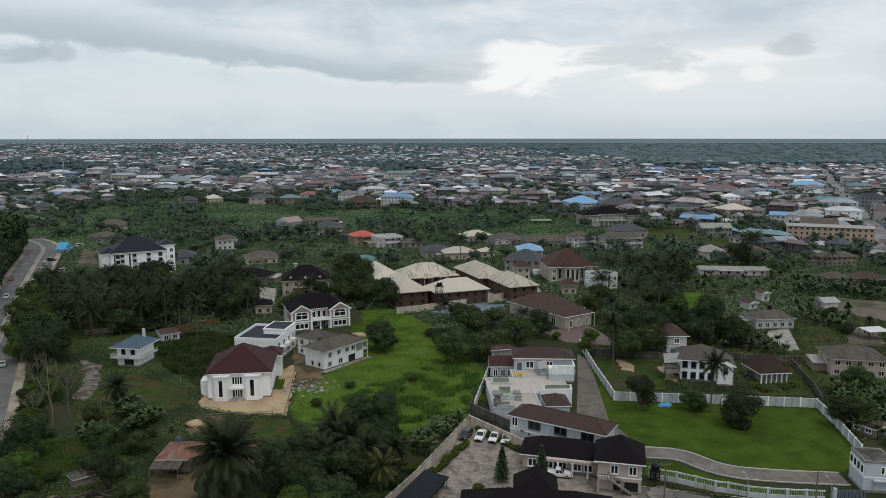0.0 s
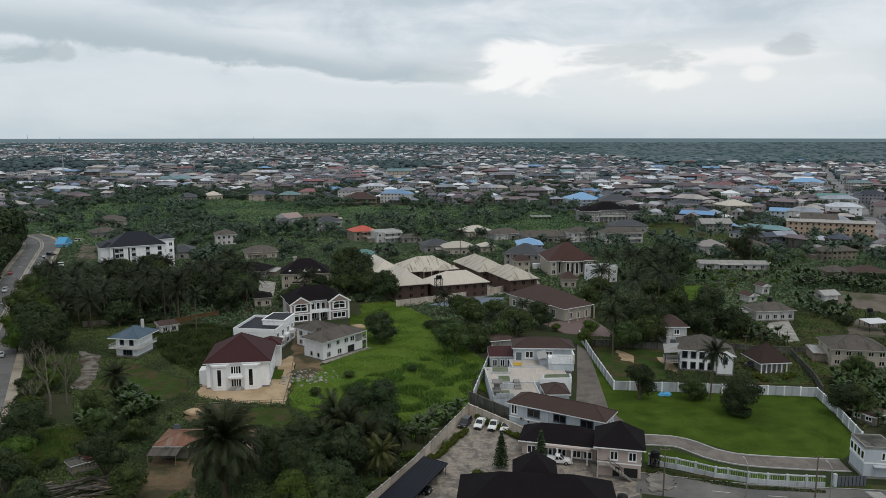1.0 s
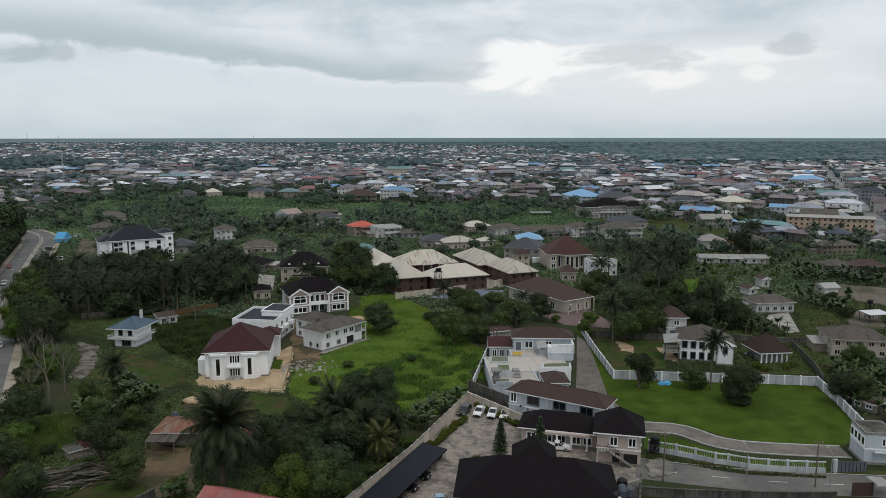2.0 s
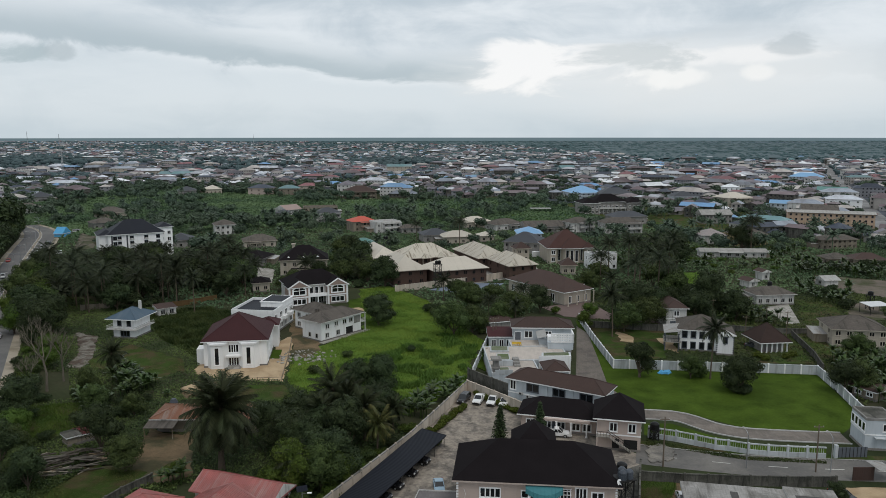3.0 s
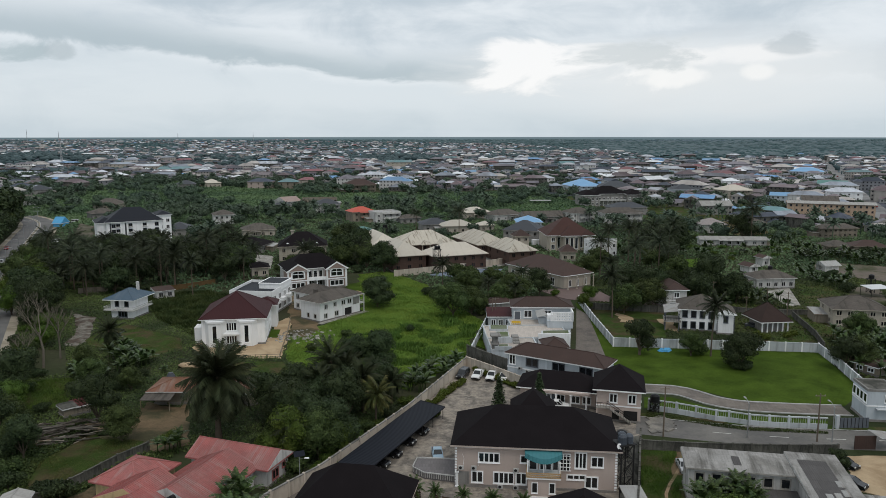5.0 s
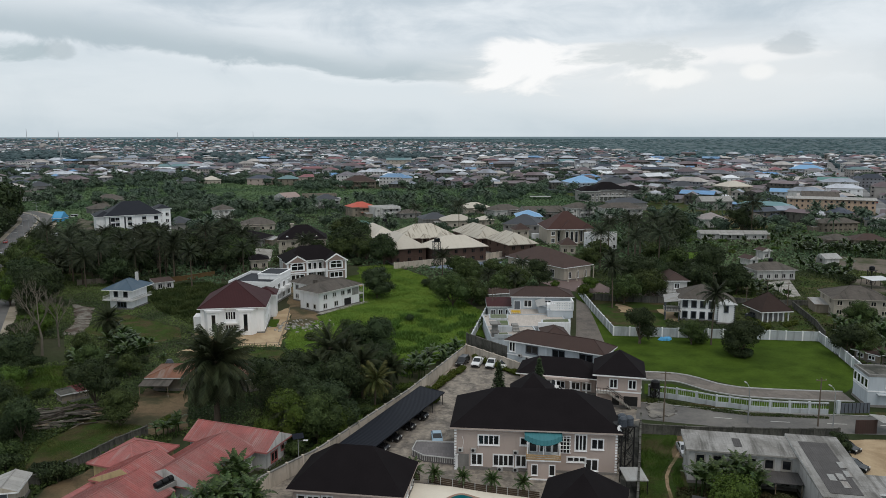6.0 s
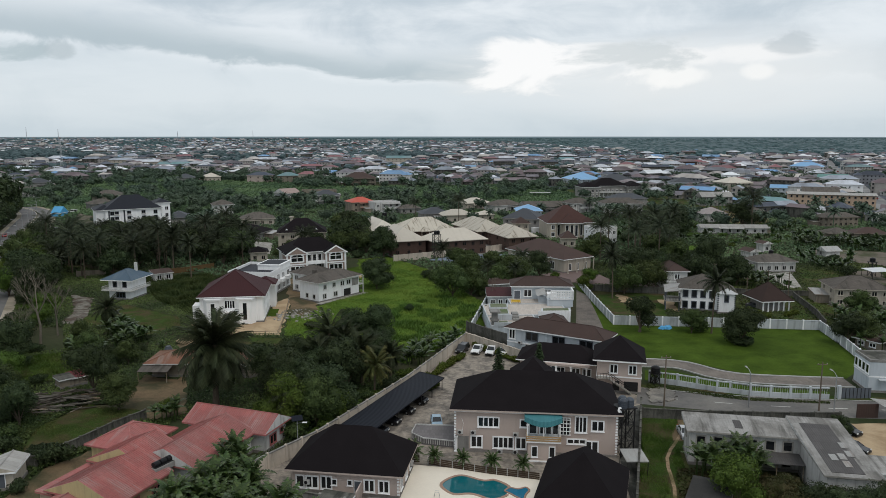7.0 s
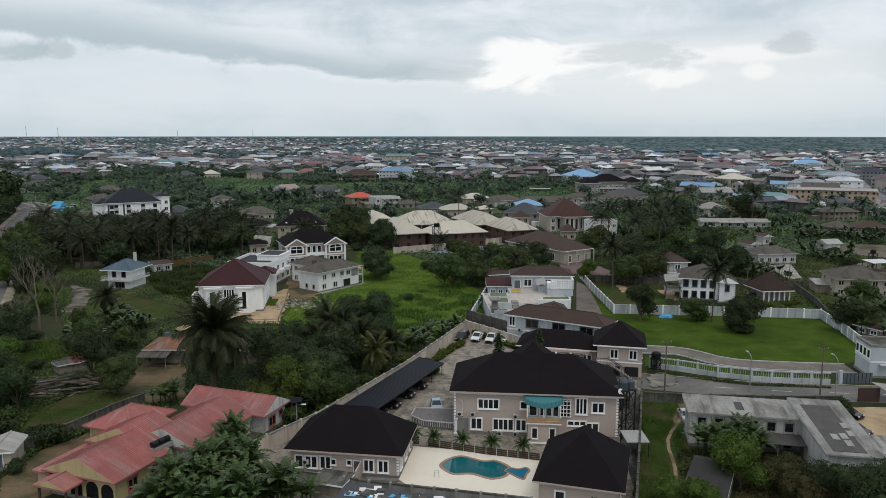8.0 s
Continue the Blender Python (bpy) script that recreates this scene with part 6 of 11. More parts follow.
o = House("gate_shelter", (71.76, 123.25), (75.46, 123.26), "rusty dark gate with a leaning sheet awning", "gate", wall=BROWN_ROOF, roof=ZINC)
o.wing(0, 0, o.w, 0.2, 2.5, "none", plinth=False)
part("awning", Shape().turned(pose(o.w, -1.5, 2.6, 10, 12, 20), Shape().box(0, 0, 0, 4.0, 3.0, 0.05)), [ZINC], o.root)

# ---- lawn: walls, fence, gate and guard house ----
panel_wall("lawn_wall", [(44.27, 236.38), (43.99, 209.43), (44.21, 186.54), (60.41, 184.88), (78.80, 183.23), (94.52, 181.22), (92.87, 167.96), (90.09, 152.91)], 2.4, WALL_WHITE, "pale blue-white panelled garden wall", 3.9, post_mat=WHITE)
open_fence("street_fence", [(41.19, 142.19), (42.66, 141.48), (46.00, 140.09), (49.21, 138.21), (52.38, 136.21), (54.60, 135.56), (57.84, 134.11), (61.29, 133.33), (64.74, 132.86), (68.25, 132.55), (71.84, 132.24)], 2.3, WALL_WHITE, "pale blue-white baluster fence on a low wall")
o = thing("sliding_gate", *(73.99, 132.55), 0, 2, "slate-grey steel sliding gate", "gate", kind="structure")
part("leaf", Shape().box(0, -0.05, 0.05, 5.6, 0.05, 2.1), [DARK_GATE], o)
for k in range(8):
    part("rib", Shape().box(0.05 + 0.72 * k, -0.1, 0.05, 0.13 + 0.72 * k, -0.05, 2.1), [DARK_METAL], o)
part("post", Shape().box(-0.7, -0.3, -0.1, -0.1, 0.3, 2.6), [WALL_WHITE], o)
o = House("guard_house", (80.98, 136.17), (86.50, 135.48), "two-storey pale blue guard house with flat dark roof", "house", wall=PALE_BLUE, roof=DARK_CONCRETE)
o.wing(0, 0, o.w, 6.5, 6.2, "flat", parapet=0.25, bands=(3.1,), fascia=GREYWALL)
for u in (3.4, 4.1, 4.8):
    o.window("f", u, 3.9, 0.42, 1.3, 1)
o.rows("l", 4, (3.7,), 1.1, 1.5, 1)
part("canopy", Shape().box(1.6, -1.0, 2.6, 5.5, 0, 2.75), [WALL_WHITE], o.root)
o.clear()


# ---- pale blue villa ----
def villa():
    p, q = (14.57, 160.41), (33.39, 148.94)
    o = House("villa", p, q, "pale blue two-storey villa wing with brown roof", "house", wall=PALE_BLUE, roof=BROWN_ROOF)
    W = o.w
    o.wing(0, 0, W, 6.6, 6.2, "hip", 0.5, 0.6, bands=(3.2,))
    for u in (W * 0.27, W * 0.55, W * 0.83):
        o.window("f", u, 4.2, 2.6, 1.5, 2, DARK_GATE)
    o.window("f", 1.2, 4.0, 1.2, 1.9, 2).window("r", 3.0, 4.2, 1.2, 1.4, 2)
    for u in (W * 0.42, W * 0.69, W * 0.96):
        part("pilaster", Shape().box(u - 0.2, -0.12, 0, u + 0.2, 0, 6.2), [PALE_BLUE], o.root)
    o.air_unit("f", 3.2, 3.0).air_unit("f", 5.0, 2.6)
    o.clear()
    p, q = (11.65, 171.58), (30.86, 172.32)
    t = House("terrace_block", p, q, "white terraced block with tiled roof deck and parapets", "house", wall=PALE_BLUE, roof=surface("pale_deck_tiles", (0.46, 0.41, 0.365), 0.8, 0.12, 0.5, 4.0, 0.1, sheets=0.6))
    W = t.w
    D = 24.0
    t.wing(0, 0, 11.6, 10.2, 3.4, "flat", parapet=0.35, fascia=WALL_WHITE)
    t.wing(0, 10.2, W + 1.8, 22.5, 3.4, "flat", parapet=0.3, fascia=WALL_WHITE)
    t.wing(7.6, 22.5, W + 1.8, D + 5.4, 3.4, "flat", parapet=0.3, fascia=WALL_WHITE)
    t.rows("l", 3, (1.0,), 1.2, 1.4)
    t.rows("r", 4, (0.6,), 1.0, 2.1)
    part("roof_wall", Shape().box(12.9, 9.7, -0.1, W + 1.8, 10.1, 4.7), [WHITE], t.root, "white wall under the roof planter")
    part("low_stair", Shape().box(6.0, 5.0, 3.5, 7.6, 9.6, 3.9).box(6.0, 6.2, 3.9, 7.6, 9.6, 4.3).box(6.0, 7.4, 4.3, 7.6, 9.6, 4.7), [GREYWALL], t.root, "grey steps on the roof deck")
    part("low_parapet", Shape().box(1.0, 5.6, 3.5, 5.8, 5.9, 4.9), [WALL_WHITE], t.root)
    part("low_parapet", Shape().box(0.8, -0.1, 3.5, 5.0, 0.2, 4.4), [WALL_WHITE], t.root)
    part("stair_hood", Shape().box(13.0, 0.6, -0.1, 18.6, 7.5, 3.6), [PALE_BLUE], t.root)
    put_roof(roof_shape(13.0, 0.6, 18.6, 7.5, 3.6, "hip", 0.5, 0.4, "y"), [BROWN_ROOF, WHITE, PALE_BLUE], t.root, "hood_roof")
    part("dark_column", Shape().box(0.4, 0.7, 3.4, 1.7, 2.6, 6.9).box(0.1, 0.4, 4.6, 2.0, 2.9, 4.9).box(-0.1, 0.2, 6.6, 2.3, 3.1, 7.0), [GREYWALL], t.root, "grey slatted roof column")
    t.clear()
    p, q = (19.5, 201.2), (35.6, 200.4)
    b = House("villa", p, q, "pale blue upper wing of the villa with brown hip roof", "house", wall=PALE_BLUE, roof=BROWN_ROOF)
    W = b.w
    b.wing(0, 0, W, 8.0, 7.0, "hip", 0.42, 0.7, bands=(6.8,))
    b.window("f", W * 0.26, 4.3, 1.9, 1.7, 2).window("f", W * 0.60, 4.2, 1.6, 1.8, 2)
    b.door("f", W * 0.08, 3.6, 1.6, 2.2)
    b.window("l", 3.0, 4.4, 1.2, 1.4, 2)
    # pierced white screen tower
    x0, x1 = W * 0.55, W - 0.6
    part("screen_tower", Shape().box(x0, -8.6, 3.4, x1, -4.2, 5.3).box(x0 - 0.08, -8.7, 5.2, x1 + 0.08, -4.1, 5.4), [PALE_BLUE], b.root)
    lattice = Shape()
    for x, y, dx, dy, n in ((x0 + 0.9, -8.6, x1 - x0 - 0.9, 0, 9), (x1, -8.6, 0, 4.4, 6)):
        for i in range(n + 1):
            fx, fy = x + dx * i / n, y + dy * i / n
            lattice.box(fx - 0.19, fy - 0.14, 5.4, fx + 0.19, fy + 0.14, 7.7)
        for z in (5.5, 6.25, 6.95, 7.6):
            lattice.bar((x, y, z), (x + dx, y + dy, z), 0.26, 0.36)
    lattice.box(x0, -7.4, 5.4, x0 + 2.6, -4.6, 6.6)
    part("awning", Shape().turned(pose(x0 - 2.6, -5.6, 5.5, 10, -14, 0), Shape().box(0, 0, 0, 2.6, 4.6, 0.06)), [ZINC], b.root, "dull zinc awning over the terrace stair")
    part("stair_block", Shape().box(x0 - 2.0, -4.6, 3.4, x0, 0, 5.2), [PALE_BLUE], b.root)
    part("lattice", lattice, [WHITE], b.root, "white pierced screen round the roof terrace")
    b.clear()
    p, q = (11.98, 194.51), (19.05, 194.51)
    c = House("annexe", (13.00, 205.36), (20.13, 205.35), "pale annexe with dark red roof", "outbuilding", wall=WALL_WHITE, roof=MAROON_ROOF)
    c.wing(0, 0, c.w, 5.5, 3.1, "mono", 0.22, 0.4)
    for u in (c.w * 0.2, c.w * 0.5, c.w * 0.78):
        c.window("f", u, 0.5, 1.0, 1.8, 2)
    c.clear()
    d = House("annexe", (14.29, 220.41), (21.81, 222.73), "small building with brown roof behind the annexe", "outbuilding", wall=GREYWALL, roof=BROWN_ROOF)
    d.wing(0, 0, d.w, 6.0, 3.4, "hip", 0.4, 0.5)
    d.clear()


villa()
panel_wall("villa_wall", [(7.41, 180.49), (13.52, 213.71), (14.64, 220.41)], 2.2, WALL_WHITE, "pale wall beside the meadow", 3.4, post_mat=WHITE)


# ---- planters and chairs on the roof terrace ----
def planter(points, high):
    base = Vector(points[0])
    rel = [Vector(p) - base for p in points]
    mid = sum(rel, Vector((0, 0))) / len(rel)
    o = thing("planter", base.x, base.y, 0, 0, "low white planter with clipped grass on the roof terrace", "planter")
    part("trough", Shape().prism([tuple(p) for p in rel], 3.42, high), [WALL_WHITE], o)
    part("grass", Shape().prism([tuple(p.lerp(mid, 0.14)) for p in rel], high - 0.05, high + 0.03), [ROOF_GRASS], o)


ROOF_GRASS = surface("faded_roof_turf", (0.15, 0.165, 0.11), 0.95, 0.3, 0.6, 4.0, 0.3, other=(0.10, 0.13, 0.06))
for ring, high in ((((12.3, 189.0), (17.2, 189.0), (17.5, 193.4), (12.5, 193.4)), 4.0), (((13.2, 178.7), (16.7, 179.0), (16.8, 184.3), (13.6, 184.3)), 4.7),
                   (((13.4, 172.0), (16.0, 172.3), (16.0, 175.2), (13.6, 175.0)), 4.0), (((24.8, 181.9), (32.4, 182.2), (32.8, 186.0), (25.3, 185.3)), 4.6)):
    planter(ring, high)
CHAIR_YELLOW = surface("yellow_plastic", (0.62, 0.42, 0.06), 0.5, 0.1)
first = thing("chair", *(18.96, 195.74), 3.52, 0, "yellow plastic chair in a row on the roof terrace", "chair", "chairs on the terrace")
part("seat", Shape().box(-0.25, -0.25, 0.42, 0.25, 0.25, 0.48), [CHAIR_YELLOW], first)
part("backrest", Shape().box(-0.25, 0.2, 0.5, 0.25, 0.26, 0.95), [CHAIR_YELLOW], first)
for x in (-0.21, 0.21):
    for y in (-0.21, 0.21):
        part("leg", Shape().bar((x, y, 0), (x, y, 0.43), 0.05), [CHAIR_YELLOW], first)
for k in range(1, 5):
    p = Vector((18.96, 195.74)).lerp(Vector((20.92, 195.46)), k / 4)
    copy_thing(first, pose(p.x, p.y, 3.52, 0, 0, 6 * k - 12))

# ---- white villa with the maroon roof ----
def white_villa():
    p, q = (-62.19, 187.03), (-46.35, 189.15)
    o = House("white_villa", p, q, "bright white two-storey villa with a maroon hip roof", "house", wall=WHITE, roof=MAROON_ROOF)
    W = o.w
    o.wing(0, 0, W, 17.5, 6.9, "hip", 0.62, 0.7)
    o.rows("r", 4, (1.0, 4.4), 1.2, 1.4)
    o.rows("l", 4, (1.0, 4.4), 1.2, 1.4)
    # two canted bays with tall slit windows
    for u in (W * 0.22, W * 0.72):
        outline = [(u - 2.6, 0.0), (u - 1.5, -1.7), (u + 1.5, -1.7), (u + 2.6, 0.0)]
        part("bay", Shape().prism(outline, -0.2, 6.5), [WHITE], o.root)
        part("bay_cornice", Shape().prism([(u - 2.9, 0.0), (u - 1.75, -2.0), (u + 1.75, -2.0), (u + 2.9, 0.0)], 6.3, 6.75), [WHITE], o.root)
        o.box = (0, -1.7, W, 17.5)
        o.window("f", u, 1.2, 0.95, 4.4, 1, border=0.18)
    o.box = (0, 0, W, 17.5)
    c = W * 0.47
    part("balcony", Shape().box(c - 1.9, -1.2, 2.9, c + 1.9, 0, 3.3), [WHITE], o.root)
    for z in (0.5, 4.0):
        o.window("f", c, z, 2.4, 1.9, 4, border=0.2)
    part("door_step", Shape().box(c - 2.0, -2.4, -0.2, c + 2.0, 0, 0.2), [CONCRETE], o.root)
    part("side_block", Shape().box(-2.4, 3.0, -0.2, 0, 7.0, 4.2), [WHITE], o.root)
    part("back_gable", Shape().box(W - 4.0, 17.4, -0.2, W + 1.5, 22.5, 6.6), [WHITE], o.root)
    put_roof(roof_shape(W - 4.0, 16.0, W + 1.5, 22.5, 6.6, "hip", 0.5, 0.5), [MAROON_ROOF, WHITE, WHITE], o.root, "back_roof")
    o.clear(1.5)
    # flat-roofed modern neighbour
    p, q = (-64.60, 221.19), (-51.35, 219.29)
    n = House("modern_house", p, q, "white modern house with a dark flat roof behind parapets", "house", wall=WHITE, roof=BLUEBLACK_ROOF)
    W = n.w
    n.wing(0, 0, W, 17.0, 6.6, "flat", parapet=0.9, bands=(3.3,))
    n.rows("r", 4, (1.0, 4.2), 1.8, 1.5)
    n.rows("f", 3, (1.0,), 1.2, 1.4)
    part("roof_block", Shape().box(W - 7.0, 7.5, 6.6, W + 0.1, 17.0, 8.2).box(W - 7.2, 7.3, 8.2, W + 0.3, 17.2, 8.5), [WHITE], n.root)
    part("roof_deck", Shape().box(W - 6.7, 7.8, 8.5, W - 0.2, 16.7, 8.53), [BLUEBLACK_ROOF], n.root)
    for y in (3.0, 8.0, 13.0):
        part("side_balcony", Shape().box(W, y - 1.4, 3.2, W + 1.3, y + 1.4, 4.2), [WHITE], n.root)
    n.clear()


white_villa()
o = thing("yard_fence", *(-60.64, 173.71), 0, 0, "thin dark rail fence round the sandy yard", "fence", kind="structure")
for a, b in (((-60.64, 173.71), (-51.46, 175.55)), ((-51.46, 175.55), (-39.96, 176.67)), ((-39.96, 176.67), (-41.97, 194.89)), ((-41.97, 194.89), (-44.78, 213.75))):
    k = max(2, int(math.dist(a, b) / 2.4))
    base = Vector((-60.64, 173.71))
    for i in range(k):
        p, q = Vector(a).lerp(Vector(b), i / k) - base, Vector(a).lerp(Vector(b), (i + 1) / k) - base
        part("post", Shape().box(p.x - 0.07, p.y - 0.07, -0.2, p.x + 0.07, p.y + 0.07, 1.15), [TIMBER], o)
        part("rail", Shape().bar((p.x, p.y, 1.0), (q.x, q.y, 1.0), 0.06, 0.1).bar((p.x, p.y, 0.45), (q.x, q.y, 0.45), 0.06, 0.1), [TIMBER], o)


# ---- twin-gabled house ----
def twin_gable():
    p, q = (-53.92, 254.86), (-34.64, 263.48)
    brown = surface("warm_brown_render", (0.30, 0.225, 0.19), 0.8, 0.12, 0.4, 4.0, 0.1)
    o = House("twin_gabled_house", p, q, "brown and white two-storey house with twin arched gables and black roof", "house", wall=brown, roof=BLACK_ROOF)
    W = o.w
    o.wing(0.5, 3.0, W - 0.5, 15.5, 6.9, "hip", 0.62, 0.7, wall=AGED_WHITE)
    for x0 in (0.0, W - 7.2):
        c = x0 + 3.6
        o.wing(x0, 0, x0 + 7.2, 7.0, 6.7, "gable", 0.62, 0.5, axis="y", bands=(3.25,))
        # white frame of the great gable window, its glass five-cornered
        ring = [(c - 2.5, 3.9), (c + 2.5, 3.9), (c + 2.5, 6.3), (c, 7.9), (c - 2.5, 6.3)]
        inner = [(c - 2.0, 4.3), (c + 2.0, 4.3), (c + 2.0, 6.1), (c, 7.35), (c - 2.0, 6.1)]
        f = Shape()
        for (a, b), (d, e), (g, h), (i, j) in zip(ring, ring[1:] + ring[:1], inner[1:] + inner[:1], inner):
            f.face([(a, -0.16, b), (d, -0.16, e), (g, -0.16, h), (i, -0.16, j)])
            f.face([(a, 0.02, b), (d, 0.02, e), (d, -0.16, e), (a, -0.16, b)])
            f.face([(i, -0.16, j), (g, -0.16, h), (g, 0.02, h), (i, 0.02, j)])
        f.box(c - 0.09, -0.14, 4.3, c + 0.09, 0.0, 7.3).box(c - 2.0, -0.14, 5.6, c + 2.0, 0.0, 5.78)
        part("gable_window", f, [WHITE], o.root)
        g = Shape().face([(x, -0.05, z) for x, z in inner])
        part("gable_pane", g, [PANE], o.root)
        b = Shape().box(x0 - 0.2, -0.18, -0.1, x0 + 0.45, 0.0, 6.7).box(x0 + 6.75, -0.18, -0.1, x0 + 7.4, 0.0, 6.7).box(x0 - 0.2, -0.2, 3.05, x0 + 7.4, 0.0, 3.5)
        part("pilaster", b, [WHITE], o.root)
        o.window("f", c, 0.9, 4.4, 1.6, 3, border=0.3)
        f = Shape().bar((x0 - 0.6, -0.55, 6.62), (c, -0.55, 9.2), 0.14, 0.45).bar((c, -0.55, 9.2), (x0 + 7.8, -0.55, 6.62), 0.14, 0.45)
        part("barge_board", f, [WHITE], o.root)
    o.box = (0.5, 3.0, W - 0.5, 15.5)
    m = W / 2
    part("balcony", Shape().box(7.2, 0.4, 3.0, W - 7.2, 3.0, 3.4).box(7.2, 0.4, 3.4, W - 7.2, 0.6, 4.2), [WHITE], o.root)
    for u in (m - 1.9, m, m + 1.9):
        o.window("f", u, 3.8, 1.1, 2.2, 1, border=0.16)
    for u in (m - 1.5, m + 1.5):
        o.window("f", u, 0.4, 1.6, 2.0, 2)
    o.pillars([(7.5, 0.8), (m, 0.8), (W - 7.5, 0.8)], 0, 3.0, 0.22, WHITE)
    o.rows("r", 3, (1.0, 4.2), 1.2, 1.4)
    o.clear(1.2)


twin_gable()


def grey_house():
    p, q = (-35.59, 211.07), (-25.47, 223.95)
    o = House("old_house", p, q, "old white two-storey house under a mouldy grey sheet roof", "house", wall=WHITE, roof=GREY_ROOF)
    o.trim = AGED_WHITE
    W = o.w
    o.wing(6.5, 7.5, 15.0, 19.0, 5.8, "hip", 0.42, 0.9, axis="y")
    o.rows("l", 3, (1.0, 3.8), 1.1, 1.2)
    o.wing(0, 0, W, 8.2, 5.8, "hip", 0.42, 0.9)
    o.window("f", 2.2, 1.0, 1.2, 1.3, 2).window("f", 6.6, 1.0, 1.3, 1.3, 2).window("f", 2.4, 3.7, 1.1, 1.2, 2).window("f", 6.0, 3.9, 1.1, 1.1, 2)
    o.window("f", 9.4, 3.8, 1.3, 1.2, 2).window("f", 12.0, 3.8, 1.3, 1.2, 2)
    o.window("l", 2.0, 1.0, 0.9, 1.2, 1).window("l", 5.0, 1.0, 0.9, 1.2, 1)
    # both porches are only shade, painted as panels on the closed wall
    part("porch_void", Shape().box(W - 6.4, -0.05, 0, W - 3.6, 0.02, 2.5), [DARK_METAL], o.root, "dark panel standing for the shade of an open porch")
    part("porch_void", Shape().box(W - 3.0, -0.05, 3.0, W - 0.3, 0.02, 5.2), [GREYWALL], o.root, "grey panel standing for the shade of an upper porch")
    o.pillars([(W + 1.6, -0.2), (W + 1.6, 4.0)], 0, 5.6, 0.16, AGED_WHITE)
    part("upper_deck", Shape().box(W, -0.3, 2.8, W + 1.8, 5.0, 3.05), [AGED_WHITE], o.root)
    o.rail((W, -0.25), (W + 1.75, -0.25), 3.05, mat=AGED_WHITE)
    part("chimney", Shape().box(3.2, 5.2, 5.8, 4.2, 6.2, 8.6), [GREY_ROOF], o.root)
    part("slab", Shape().box(-1.0, -1.8, -0.2, W + 2.5, 0, 0.12), [CONCRETE], o.root)
    o.clear(1.2)


grey_house()


def blue_roof_house():
    p, q = (-98.50, 215.99), (-91.75, 214.88)
    o = House("raised_house", p, q, "small white two-storey house with balcony and steel-blue roof", "house", wall=WHITE, roof=STEEL_BLUE_ROOF)
    W = o.w
    o.wing(0, 0, W, 8.5, 5.9, "hip", 0.5, 1.6)
    o.window("f", W * 0.3, 3.9, 1.0, 1.6, 1, DARK_GATE).window("f", W * 0.75, 3.9, 1.0, 1.6, 1, DARK_GATE)
    o.window("f", W * 0.55, 0.8, 2.6, 1.4, 3, DARK_GATE)
    o.rows("l", 2, (3.9,), 1.0, 1.4)
    part("balcony_floor", Shape().box(-1.5, -1.5, 2.8, W + 1.5, 8.5, 3.0), [AGED_WHITE], o.root)
    o.rail((-1.4, -1.4), (W + 1.4, -1.4), 3.0, mat=AGED_WHITE).rail((-1.4, -1.4), (-1.4, 8.4), 3.0, mat=AGED_WHITE).rail((W + 1.4, -1.4), (W + 1.4, 8.4), 3.0, mat=AGED_WHITE)
    part("chimney", Shape().box(W * 0.7, 6.0, 6.0, W * 0.7 + 0.7, 6.7, 10.2), [AGED_WHITE], o.root)
    o.clear(1.0)


blue_roof_house()
plain_house("outhouse", (-94.43, 240.52), (-89.79, 243.96), 5, 2.8, AGED_WHITE, BROWN_ROOF, "small white outhouse with brown roof", "mono", 0.1, 0.4, 2, 1, 1, category="outbuilding")
o = House("shed", (-58.96, 143.25), (-50.42, 143.25), "open timber shed with rusty sheet roof", "shed", wall=RAWBLOCK, roof=RUST_ROOF)
o.trim = AGED_WHITE
o.wing(0.6, 2.0, o.w + 6, 8.5, 2.9, "hip", 0.34, 1.3)
part("awning", Shape().turned(pose(-0.8, -2.2, 2.35, 7, 0, 0), Shape().box(0, 0, 0, 6.0, 4.0, 0.06)), [GREY_ROOF], o.root, "grey sheet awning on poles")
for x in (-0.6, 5.0):
    part("post", Shape().bar((x, -2.1, -0.1), (x, -2.1, 2.35), 0.1), [TIMBER], o.root)
part("water_tank", Shape().tube([(1.2, 9.6, 0), (1.2, 9.6, 3.4), (1.2, 9.6, 4.2)], [0.9, 0.9, 0.5], 14), [GREY_TANK], o.root, "grey-blue rounded water tank")
o.clear()
o = House("shed", (-39.14, 144.27), (-34.96, 147.41), "low shed with peeling red sheets", "shed", wall=RAWBLOCK, roof=RUST_ROOF)
o.wing(0, 0, o.w, 6.0, 2.6, "gable", 0.4, 0.5, axis="y")
o.clear()
# stacked timber and a wreck in the yard
rng_t = random.Random(9)
o = thing("timber_pile", *(-70.82, 126.50), 0, 20, "heap of weathered planks and beams", "timber")
for i in range(110):
    x, y, L = rng_t.uniform(-6.5, 8.5), rng_t.uniform(-2.5, 6.0), rng_t.uniform(2.0, 6)
    a = rng_t.gauss(8, 9) if i % 5 else rng_t.uniform(-60, 60)
    part("plank", Shape().turned(pose(x, y, 0.1 + 0.2 * (i % 8), rng_t.uniform(-14, 14), rng_t.uniform(-9, 9), a), Shape().box(-L / 2, -0.1 - 0.05 * (i % 4), 0, L / 2, 0.1 + 0.05 * (i % 4), 0.07 + 0.06 * (i % 3))), [OLD_WOOD if i % 4 else TIMBER], o)
o = House("shed", (-73.02, 137.61), (-69.58, 141.04), "dark low lean-to with a dull red sheet", "shed", wall=RAWBLOCK, roof=DARK_CONCRETE)
o.wing(0, 0, o.w * 0.5, 3.0, 1.7, "mono", 0.06, 0.3)
